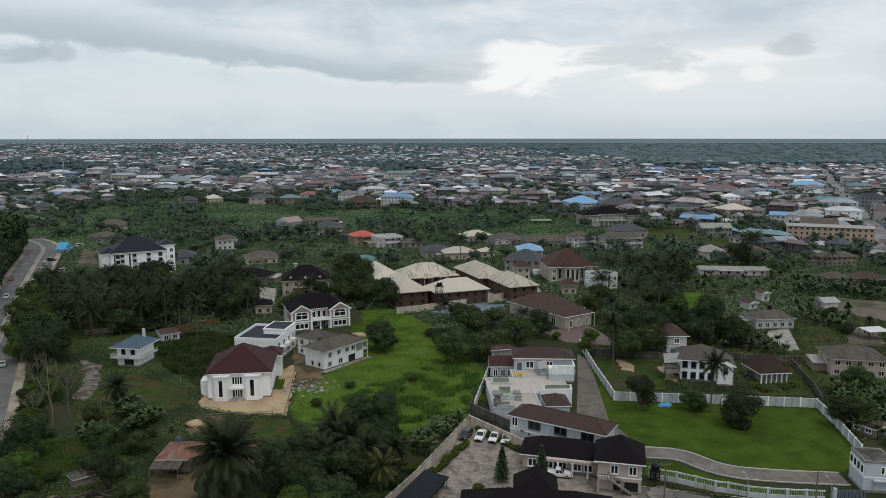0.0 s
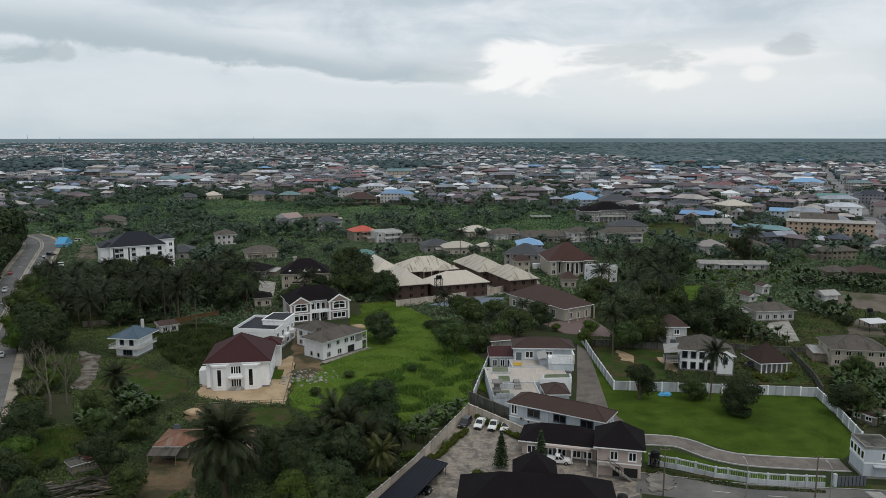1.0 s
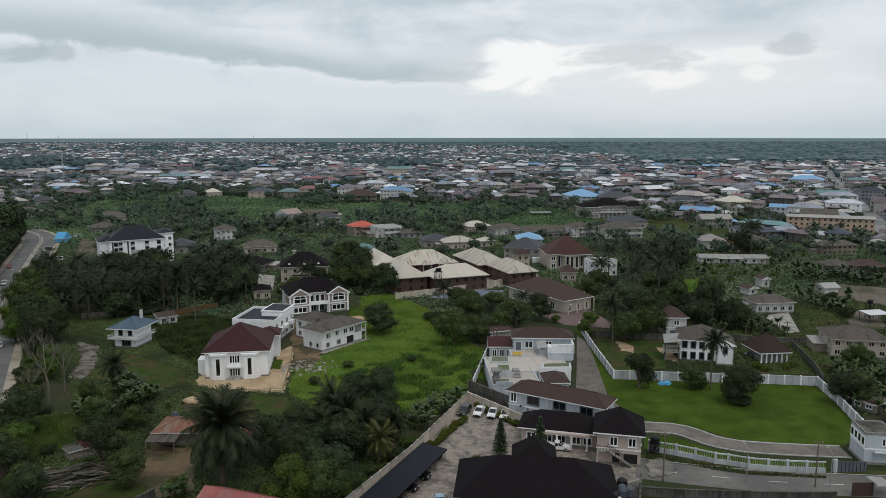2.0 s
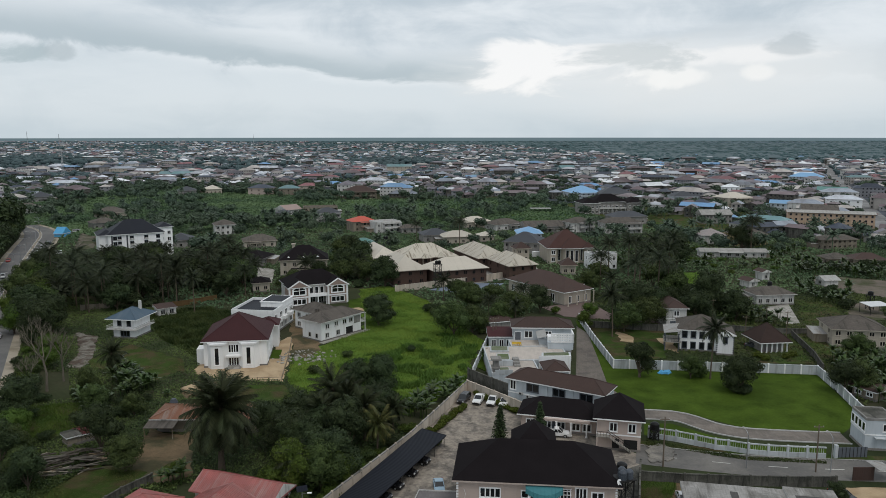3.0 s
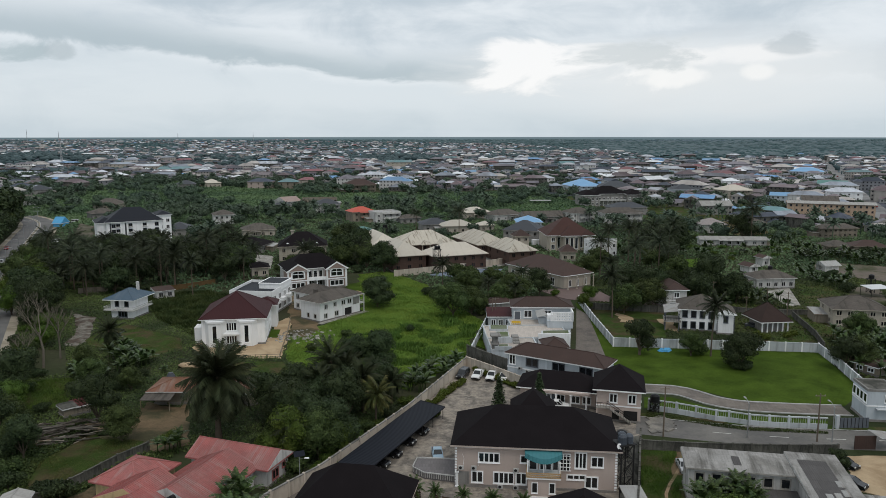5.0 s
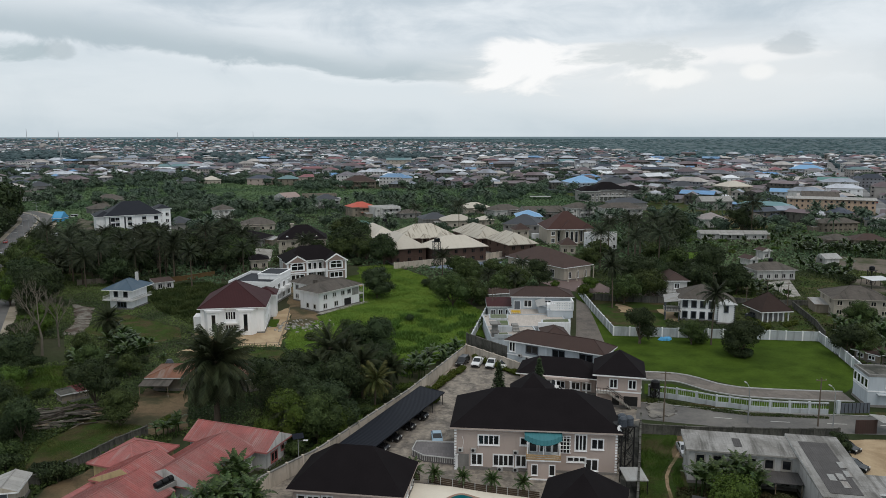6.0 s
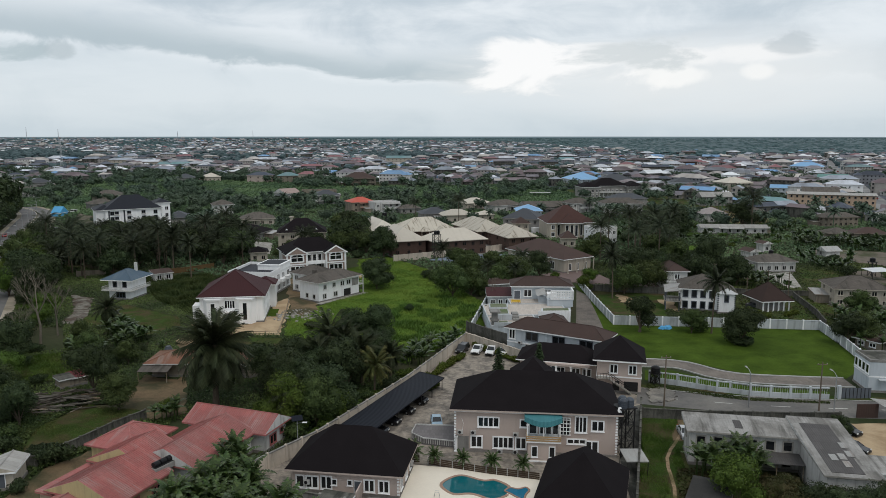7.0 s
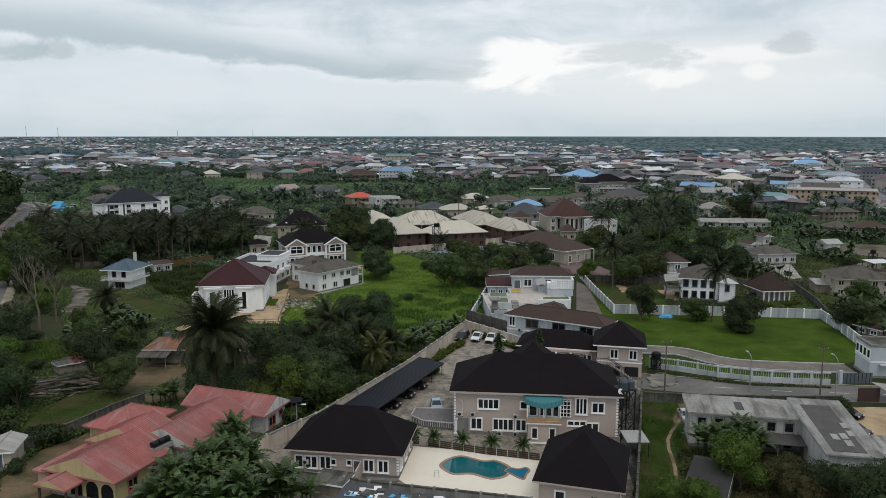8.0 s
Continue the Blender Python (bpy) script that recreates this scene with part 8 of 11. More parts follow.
part("roof", Shape().turned(pose(-4, -3, 3.2, 4, 0, 0), Shape().box(0, 0, 0, 8, 5.5, 0.1)), [WHITE_ROOF], o)
for x in (-3.8, 3.8):
    for y in (-2.8, 2.2):
        part("post", Shape().bar((x, y, 0), (x, y, 3.3), 0.12), [DARK_METAL], o)
water_tower(*(147.75, 251.66), 5.0, 1, BLACK_TANK, "steel stand with one black tank", 1.8)
M((150.5, 295.0), (151.5, 289.5), 6, 2.6, AGED_WHITE, ZINC, "small white house with zinc roof", n=1, storeys=1, kind="gable")
panel_wall("garden_wall", [(45.52, 227.50), (57.08, 225.07), (68.76, 222.69)], 2.2, DARK_CONCRETE, "dark block wall with posts", 2.6)
panel_wall("garden_wall", [(88.48, 223.85), (97.54, 220.34), (116.03, 219.18)], 1.8, DARK_CONCRETE, "dark block wall behind the houses", 3.4)
panel_wall("garden_wall", [(104.63, 216.94), (100.51, 194.79), (97.18, 183.63)], 2.0, DARK_CONCRETE, "dark mouldy block wall between two plots", 3.0)
panel_wall("garden_wall", [(-125.04, 250.44), (-116.54, 253.41)], 2.0, RAWBLOCK, "old block wall in the palm grove", 3.0)
panel_wall("garden_wall", [(-95.39, 256.43), (-90.81, 259.54), (-83.48, 267.64)], 1.8, BRICKTIMBER, "ochre wall at the edge of the palm grove", 3.0)
# two houses at the head of the dual carriageway and a palm-shaded group
M((-320.28, 559.52), (-310.76, 573.93), 13, 5.0, AGED_WHITE, GREY_ROOF, "roadside shop with grey roof", n=4, storeys=1)
M((-366.98, 658.80), (-351.87, 668.60), 18, 5.0, GREYWALL, SLATE_ROOF, "roadside house with a dark roof", n=4, storeys=1)
M((-251.93, 532.54), (-232.13, 538.95), 16, 4.0, CREAM, GREY_ROOF, "low grey-roofed bungalow among palms", n=4, storeys=1)
M((-243.75, 758.80), (-228.24, 765.21), 18, 4.5, CREAM, CREAM_ROOF, "bungalow with pale roof at the wood's edge", n=4, storeys=1)
M((-262.29, 734.03), (-246.30, 740.03), 18, 5.0, GREYWALL, SLATE_ROOF, "house with slate roof at the wood's edge", n=4, storeys=1)
M((-91.36, 688.34), (-62.33, 693.59), 22, 7.5, RAWBLOCK, BROWN_ROOF, "large brown-roofed house at the edge of the green", n=6)
o = thing("grandstand_frame", *(67.82, 572.93), 0, 0, "open pavilion with pale flat sheets on thin posts", "pavilion")
part("roof", Shape().box(0, 0, 3.2, 16, 7, 3.35), [ZINC], o)
for k in range(5):
    for y in (0.4, 6.6):
        part("post", Shape().bar((0.5 + 3.7 * k, y, 0), (0.5 + 3.7 * k, y, 3.2), 0.2), [DARK_METAL], o)

# ---- the town beyond ----
ROOFS = TOWN_ROOFS
ZINC_R, RUST_R, MAUVE_R, CHAR_R, PALE_R, WHITE_R, BEIGE_R, BLUE_R, GREEN_R, RED_R = TOWN_ROOFS
WEIGHTS = [20, 20, 14, 12, 14, 12, 12, 3, 2, 4]
BIG_WEIGHTS = [14, 22, 12, 14, 13, 7, 16, 4, 3, 4]
NEAR_WEIGHTS = [12, 32, 15, 18, 8, 5, 14, 2, 1, 3]
# the grey render leans blue, distance haze in its colour
WALLS = [AGED_WHITE, DARK_CONCRETE, surface("town_cream_paint", (0.36, 0.335, 0.31), 0.85, 0.2, 0.3, 3.0), surface("town_grey_render", (0.24, 0.245, 0.26), 0.9, 0.2, 0.3, 3.0), DARK_CONCRETE]
FAR_WINDOW = surface("far_window", (0.02, 0.022, 0.026), 0.4, 0.2)


def L(p, w, depth, storeys, wall, roof, label, turn=0.0, kind="hip"):
    """A larger building of the town, known by its roof."""
    q = (p[0] + w * math.cos(radians(turn)), p[1] + w * math.sin(radians(turn)))
    return plain_house("town_building", p, q, depth, 3.4 * storeys + 0.4, wall, roof, label, kind, 0.4, 0.8, max(3, int(w / 6)), storeys, 1, "large town buildings", category="building")


L((-676.2, 1274.6), 30, 16, 2, AGED_WHITE, PALE_R, "long pale-roofed town building of two floors")
L((-614.2, 1293.2), 25, 14, 3, CREAM, BEIGE_R, "cream three-storey town block")
L((-526.5, 1173.4), 38, 14, 2, CREAM, ZINC_R, "long two-storey block with a zinc roof", 4)
L((-455.6, 1100.5), 37, 14, 2, CREAM, PALE_R, "long cream school block with a pale roof", -5, "gable")
L((-386.3, 1012.4), 50, 14, 2, GREYWALL, GREEN_R, "very long block with a dull green roof", -4, "gable")
L((-335.4, 1012.4), 24, 22, 1, GREYWALL, ZINC_R, "hall with a tall grey hip roof")
L((-550.9, 957.5), 38, 12, 1, AGED_WHITE, PALE_R, "long low shed with a pale roof", 3, "gable")
L((-439.3, 823.4), 33, 13, 2, AGED_WHITE, PALE_R, "long two-storey house with a pale roof", -6)
L((-436.0, 766.0), 17, 12, 1, AGED_WHITE, GREEN_R, "house with a teal sheet roof")
L((-420.0, 716.0), 20, 14, 1, GREYWALL, CHAR_R, "low house with a charcoal roof", 8)
L((-87.2, 1158.2), 38, 16, 3, CREAM, GREEN_R, "long cream flats with a green-grey roof", 3, "gable")
L((-162.8, 734.1), 19, 14, 2, RAWBLOCK, GREEN_R, "two-storey house with a green roof", 6)
L((-194.7, 740.3), 23, 15, 2, PINKISH, CHAR_R, "pinkish house with a black roof", -8)
L((-239.6, 890.0), 26, 16, 1, AGED_WHITE, PALE_R, "low building with a broad pale roof")
L((-139.7, 855.5), 23, 12, 1, AGED_WHITE, BLUE_R, "low house with a blue roof", 5)
L((-160.3, 823.5), 22, 13, 1, CREAM, RED_R, "house with a faded red roof", 3)
L((-64.9, 808.4), 13, 12, 2, WHITE, WHITE_R, "white two-storey house with a pointed pale roof")
L((-49.0, 801.0), 17, 13, 2, AGED_WHITE, ZINC_R, "grey-roofed house of two floors", -4)
L((200.9, 1114.5), 28, 14, 2, WHITE, CHAR_R, "white house with a black roof")
L((150.1, 820.3), 25, 13, 1, AGED_WHITE, BLUE_R, "house with a light blue roof", 6)
L((240.5, 1003.1), 20, 14, 2, CREAM, RED_R, "two-storey house with a red roof")
L((191.4, 930.6), 19, 15, 2, AGED_WHITE, PALE_R, "pale town house under stepped hip roofs", 8)
L((49.5, 835.5), 22, 13, 2, CREAM, BEIGE_R, "beige two-storey town house with hip roof", -3)
L((76.3, 835.5), 14, 12, 2, CREAM, RUST_R, "brown-roofed two-storey house in the town")
L((190.9, 1478.2), 34, 16, 1, AGED_WHITE, WHITE_R, "low hall with a bright white roof")
L((179.5, 784.5), 20, 10, 1, AGED_WHITE, PALE_R, "long shed with a pale roof", -3, "gable")
L((321.2, 1014.4), 25, 15, 3, BRICKISH, RUST_R, "maroon-walled block with a brown roof")
L((393.3, 1003.2), 24, 16, 2, MAUVE, RED_R, "block with a dull red roof", -5)
L((441.2, 992.2), 25, 18, 3, GREYWALL, BEIGE_R, "grey three-storey block with a beige roof", -8)
L((311.0, 820.4), 27, 16, 1, CREAM, BEIGE_R, "bungalow with a wide beige hip roof", -6)
L((339.8, 813.0), 26, 15, 1, CREAM, PALE_R, "bungalow with a wide pale hip roof", -10)
L((347.8, 771.1), 34, 15, 1, AGED_WHITE, BEIGE_R, "long bungalow with a beige roof", -8)
L((237.4, 682.9), 13, 13, 1, AGED_WHITE, WHITE_R, "small house with a pointed white roof", 5)
L((303.6, 911.8), 20, 13, 2, CREAM, BEIGE_R, "beige house of two floors with hip roof", -4)
L((284.6, 751.7), 15, 12, 2, WHITE, WHITE_R, "white two-storey house under a pale roof", -6)
L((352.4, 688.2), 30, 14, 2, AGED_WHITE, ZINC_R, "long house with a zinc hip roof", -16)
L((317.5, 612.6), 26, 14, 2, WHITE, PALE_R, "white two-storey block beside the town road", -22)


def town_begins(x, y):
    """How far along y the built-up land starts for a line of sight x / y."""
    u = x / max(y, 1.0)
    edge = np.interp(u, [-0.62, -0.5, -0.40, -0.15, 0.0, 0.10, 0.15, 0.19, 0.24, 0.6, 0.8], [640, 680, 880, 735, 715, 715, 690, 600, 470, 400, 395])
    return edge


def town_density(x, y):
    u = x / max(y, 1.0)
    if y < town_begins(x, y):
        return 0.0
    wave = noise.noise(Vector((x * 0.0022, y * 0.0022, 3.0)))
    end = np.interp(u, [-0.6, -0.2, 0.0, 0.1, 0.2, 0.29, 0.6], [5000, 4700, 3800, 3300, 2350, 1640, 1700])
    if y > end + (500 if u < 0.15 else 160) * wave:
        return 0.05 if u > 0.2 and y < end + 350 else 0.0
    d = (0.80 if y > 850 else 0.62) + 0.7 * wave
    # green gaps and a grove at the town's far side
    if noise.noise(Vector((x * 0.0045, y * 0.0022, 17.0))) > 0.22:
        d -= 0.7
    if u < -0.48 and 1250 < y < 1900:
        d -= 0.8
    if y > 1800:
        d -= (y - 1800) / 3200 * 0.5
    if u < -0.25 and 1150 < y < 1700 and noise.noise(Vector((x * 0.004, y * 0.003, 8.0))) > 0.0:
        d -= 0.6
    return d


def d_wood(x, y):
    """True in the closed woods past the town's end."""
    return y > 1500 and x > 0.2 * y and town_density(x, y) < 0.1


def land(x, y):
    """How the far land lifts."""
    return 13 * min(1.0, max(0.0, (math.hypot(x, y) - 3000) / 1900)) ** 1.5


def far_block(out, x0, y0, x1, y1, h, pitch, hip, panes, over=0.5):
    """Walls, roof and dark windows of one wing, in the house's own metres."""
    pts, walls, roof, dark = out
    n = len(pts)
    pts += [(x0, y0, -0.3), (x1, y0, -0.3), (x1, y1, -0.3), (x0, y1, -0.3), (x0, y0, h), (x1, y0, h), (x1, y1, h), (x0, y1, h)]
    walls += [(n, n + 1, n + 5, n + 4), (n + 1, n + 2, n + 6, n + 5), (n + 2, n + 3, n + 7, n + 6), (n + 3, n, n + 4, n + 7)]
    a, b, c, d = x0 - over, y0 - over, x1 + over, y1 + over
    e = n + 8
    wide = c - a >= d - b
    half = (d - b if wide else c - a) / 2
    k = half if hip else 0.0
    top = h + 0.15 + pitch * half
    mx, my = (a + c) / 2, (b + d) / 2
    ridge = [(a + k, my, top), (c - k, my, top)] if wide else [(mx, b + k, top), (mx, d - k, top)]
    pts += [(a, b, h + 0.15), (c, b, h + 0.15), (c, d, h + 0.15), (a, d, h + 0.15), *ridge, (a, b, h - 0.1), (c, b, h - 0.1), (c, d, h - 0.1), (a, d, h - 0.1)]
    if wide:
        roof += [(e, e + 1, e + 5, e + 4), (e + 2, e + 3, e + 4, e + 5), (e + 1, e + 2, e + 5), (e + 3, e, e + 4)]
    else:
        roof += [(e + 1, e + 2, e + 5, e + 4), (e + 3, e, e + 4, e + 5), (e, e + 1, e + 4), (e + 2, e + 3, e + 5)]
    walls += [(e + 6 + i, e + 6 + (i + 1) % 4, e + (i + 1) % 4, e + i) for i in range(4)] + [(e + 9, e + 8, e + 7, e + 6)]
    if panes:
        for z in (1.0, 4.2, 7.4)[: max(1, int(h / 3))]:
            for i in range(max(2, int((x1 - x0) / 3.2))):
                u = x0 + (x1 - x0) * (i + 0.5) / max(2, int((x1 - x0) / 3.2))
                for y in (y0 - 0.06, y1 + 0.06):
                    m = len(pts)
                    pts += [(u - 0.6, y, z), (u + 0.6, y, z), (u + 0.6, y, z + 1.3), (u - 0.6, y, z + 1.3)]
                    dark.append((m, m + 1, m + 2, m + 3))
            for i in range(max(1, int((y1 - y0) / 4))):
                v = y0 + (y1 - y0) * (i + 0.5) / max(1, int((y1 - y0) / 4))
                for x in (x0 - 0.06, x1 + 0.06):
                    m = len(pts)
                    pts += [(x, v - 0.6, z), (x, v + 0.6, z), (x, v + 0.6, z + 1.3), (x, v - 0.6, z + 1.3)]
                    dark.append((m, m + 1, m + 2, m + 3))


def far_house(rng, w, d, h, hip, pitch, panes):
    """A distant house: one block, or a block with a cross wing, a porch or a lean-to."""
    out = ([], [], [], [])
    far_block(out, -w / 2, -d / 2, w / 2, d / 2, h, pitch, hip, panes)
    r = rng.random()
    if r < 0.34:
        u = rng.uniform(-0.25, 0.25) * w
        far_block(out, u - w * 0.2, -d / 2 - d * 0.4, u + w * 0.2, d * 0.1, h - 0.02, pitch, hip, False)
    elif r < 0.55:
        side = rng.choice((-1, 1))
        far_block(out, side * w * 0.5 - d * 0.28, -d * 0.95, side * w * 0.5 + d * 0.28, d * 0.3, h - 0.3, pitch, hip, panes)
    if r > 0.4:
        a = rng.uniform(-0.5, 0.2) * w
        far_block(out, a, d / 2 + 0.6, a + w * 0.4, d / 2 + 3.8, 2.4, 0.12, False, False, 0.2)
    return out


def build_town():
    rng = random.Random(77)
    near, far = [], []
    y = 400.0
    while y < 4950:
        row = 13.5 if y < 1000 else 17.0 if y < 1500 else 23.0 if y < 2600 else 30.0
        x = -0.68 * y - 40
        while x < 0.68 * y + 60:
            step = rng.uniform(11, 21) * (0.82 if y < 1000 else 1.0 if y < 1500 else 1.2 if y < 2600 else 1.6)
            px, py = x + rng.uniform(-3, 3), y + rng.uniform(-6, 6) + 12 * noise.noise(Vector((x * 0.006, y * 0.006, 0)))
            x += step
            if rng.random() > town_density(px, py):
                continue
            if not free_at(px, py) or not free_at(px + 7, py) or not free_at(px - 7, py) or not free_at(px, py + 8):
                continue
            big = rng.random() < (0.13 if py < 1600 else 0.08)
            w, d = (rng.uniform(17, 31), rng.uniform(10, 14)) if big else (rng.uniform(7, 14), rng.uniform(6, 10.5))
            if d > w:
                w, d = d, w
            h = rng.choice((2.8, 3.0, 3.3, 3.6, 6.2, 6.4)) if not big else rng.choice((3.4, 6.4, 9.2))
            # each quarter of the town has streets of its own direction
            cell = noise.cell(Vector((px * 0.0055 + 0.6 * noise.noise(Vector((px * 0.004, py * 0.004, 2.0))), py * 0.0035, 4.0)))
            angle = cell * 0.8 + rng.gauss(0, 0.1) + (1.5708 if rng.random() < 0.4 else 0)
            item = (px, py, w, d, h, angle, rng.random() < 0.7, rng.uniform(0.3, 0.55), rng.choices(range(len(ROOFS)), BIG_WEIGHTS if big else WEIGHTS if py > 1350 else NEAR_WEIGHTS)[0], rng.randrange(len(WALLS)))
            (near if py < 900 and len(near) < 52 and abs(px) < 0.62 * py else far).append(item)
        y += row
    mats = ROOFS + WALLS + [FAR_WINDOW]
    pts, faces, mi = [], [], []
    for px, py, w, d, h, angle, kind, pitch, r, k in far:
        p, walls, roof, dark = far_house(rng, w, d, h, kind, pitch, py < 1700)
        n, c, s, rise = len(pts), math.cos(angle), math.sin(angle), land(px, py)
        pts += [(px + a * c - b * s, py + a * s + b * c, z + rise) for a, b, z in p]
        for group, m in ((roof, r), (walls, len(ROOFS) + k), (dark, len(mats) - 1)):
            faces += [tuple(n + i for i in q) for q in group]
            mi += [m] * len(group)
    me = bpy.data.meshes.new("town_houses")
    me.from_pydata(pts, [], faces)
    for m in mats:
        me.materials.append(m)
    me.polygons.foreach_set("material_index", mi)
    me.update()
    solid("town_houses", me, None, "dense far town of low houses with grey, brown and pale roofs", "houses", kind="stuff")
    # the nearest ones, each a house with its own windows
    protos = {}
    for px, py, w, d, h, angle, kind, pitch, r, k in near:
        key = (r, k % 3, h > 5, w > 15)
        if key not in protos:
            name = {True: "two-storey", False: "low"}[h > 5]
            wall = WALLS[k % 3]
            o = House("town_house", (0, 0), (w, 0), f"{name} town house with {ROOFS[r].name.replace('_', ' ')}", "house", "town houses", wall=wall, roof=ROOFS[r])
            o.trim, o.close = wall, False
            o.wing(0, 0, w, d, h, "hip" if kind else "gable", pitch, 0.6, plinth=False)
            n = max(2, int(w / 4))
            o.rows("f", n, (1.0, 4.2) if h > 5 else (1.0,), 1.2, 1.3, 1, DARK_GATE)
            o.rows("l", 2, (1.0, 4.2) if h > 5 else (1.0,), 1.2, 1.3, 1, DARK_GATE)
            part("porch_roof", roof_shape(w * 0.3, -2.4, w * 0.7, 1.0, h - 0.4 if h < 5 else 3.0, "hip", 0.4, 0.3, "y"), [ROOFS[r], wall, wall], o.root)
            o.pillars([(w * 0.32, -2.2), (w * 0.68, -2.2)], 0, h - 0.4 if h < 5 else 3.0, 0.14, wall)
            protos[key] = (o.root, w, d)
            o.root.matrix_basis = pose(px, py, 0, 0, 0, math.degrees(angle)) @ pose(-w / 2, -d / 2, 0)
            continue
        source, pw, pd = protos[key]
        copy_thing(source, pose(px, py, 0, 0, 0, math.degrees(angle)) @ pose(-pw / 2, -pd / 2, 0))
    return near, far


NEAR_TOWN, FAR_TOWN = build_town()


def town_trees():
    """Tree crowns between the houses and the woods beyond, each a rough mass of leaves."""
    rng = np.random.default_rng(8)
    chunks_p, chunks_f, n = [], [], 0
    bm = bmesh.new()
    bmesh.ops.create_icosphere(bm, subdivisions=2, radius=1.0)
    base = np.array([v.co for v in bm.verts])
    tri = np.array([[v.index for v in f.verts] for f in bm.faces])
    bm.free()
    bm = bmesh.new()
    bmesh.ops.create_icosphere(bm, subdivisions=1, radius=1.0)
    small = np.array([v.co for v in bm.verts])
    small_tri = np.array([[v.index for v in f.verts] for f in bm.faces])
    bm.free()
    spots = []
    # woods to the right of the town's end, over the whole width
    for _ in range(25000):
        y = 520 + 4450 * rng.uniform() ** 0.75
        x = rng.uniform(-0.68, 0.68) * y
        d = town_density(x, y)
        if d > 0 and rng.uniform() < (0.22 if y < 1000 else 0.25 if y < 1500 else 0.33):
            continue
        if y < town_begins(x, y) - 70:
            continue
        r = rng.uniform(2.6, 6.2) if y < 1500 else rng.uniform(5.0, 9.0) if y < 2300 else rng.uniform(10, 18)
        spots.append((x, y, r))
    for _ in range(1900):
        y = rng.uniform(400, 1100)
        x = rng.uniform(-0.64, 0.64) * y
        if town_density(x, y) > 0:
            spots.append((x, y, rng.uniform(2.2, 5.0)))
    far_marks, far_counts = [], []
    leafy_kinds = []
    for i in range(5):
        lobes = [(np.array([math.cos(2.4 * j) * 0.45 * (j > 0), math.sin(2.4 * j) * 0.45 * (j > 0), rng.uniform(-0.1, 0.25)]), rng.uniform(0.45, 0.62), 0.85) for j in range(4)]
        chunk = crown_chunks(rng, lobes, 150, 0.26, core=0)
        leafy_kinds.append((np.concatenate([p for p, _, _ in chunk]), chunk))
    crowns = []
    for x, y, r in spots:
        if y < 1500 and not free_at(x, y):
            continue
        rise = land(x, y)
        if y < 1000:
            a = rng.uniform(0, 6.28)
            turn = np.array([[math.cos(a), -math.sin(a), 0], [math.sin(a), math.cos(a), 0], [0, 0, 1]]) * r
            for p, f, m in leafy_kinds[rng.integers(5)][1]:
                crowns.append((p @ turn.T + np.array([x, y, r * 0.75]), f, 0))
            continue
        if d_wood(x, y) and y > 1900 and rng.uniform() < 0.5:
            continue
        low = 0.34 if y > 2300 else 0.5 if d_wood(x, y) else rng.uniform(0.6, 0.9)
        b, t = (base, tri) if y < 1400 else (small, small_tri)
        p = b * (1 + rng.uniform(-0.25, 0.2, (len(b), 1))) * np.array([r, r, min(r, 7) * low]) + np.array([x, y, min(r, 7) * rng.uniform(0.35, 0.6) + rise])
        chunks_p.append(p)
        chunks_f.append(t + n)
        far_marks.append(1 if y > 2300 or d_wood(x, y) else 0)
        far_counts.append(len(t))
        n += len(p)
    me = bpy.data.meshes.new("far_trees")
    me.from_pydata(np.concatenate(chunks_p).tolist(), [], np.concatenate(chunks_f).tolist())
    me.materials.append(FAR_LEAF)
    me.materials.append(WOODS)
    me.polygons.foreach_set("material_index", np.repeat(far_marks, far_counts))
    me.polygons.foreach_set("use_smooth", [True] * len(me.polygons))
    me.update()
    solid("far_trees", me, None, "dark green trees among the far houses and woods beyond", "trees", kind="stuff")
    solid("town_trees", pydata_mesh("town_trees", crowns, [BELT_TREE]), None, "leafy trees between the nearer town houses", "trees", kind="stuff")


TOWN_TREES = town_trees


def woods_canopy():
    """The closed roof of leaves past the town's end, from which single crowns stand out."""
    rows, y = [], 1800.0
    while y < 4800:
        rows.append(y)
        y += 45 + (y - 1800) * 0.03
    pts, index, faces = [], {}, []

    def corner(k, r):
        if (k, r) not in index:
            index[k, r] = len(pts)
            x, y = 0.01 * k * rows[r], rows[r]
            pts.append((x, y, land(x, y) + 4.3 + 1.2 * noise.noise(Vector((x * 0.012, y * 0.006, 5.0)))))
        return index[k, r]

    for r in range(len(rows) - 1):
        for k in range(-68, 70):
            x, y = 0.01 * k * rows[r], rows[r]
            if (x > 0.16 * y or y > 3700) and max(town_density(x, y - 130), town_density(x * 1.03, y), town_density(x, rows[r + 1])) <= 0.05:
                faces.append((corner(k, r), corner(k + 1, r), corner(k + 1, r + 1), corner(k, r + 1)))
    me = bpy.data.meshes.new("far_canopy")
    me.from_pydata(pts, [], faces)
    # canopy colour carries the distance haze
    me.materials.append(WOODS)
    me.polygons.foreach_set("use_smooth", [True] * len(faces))
    me.update()
    solid("far_canopy", me, None, "closed haze-tinted tree canopy past the town", "woods", kind="stuff")


woods_canopy()

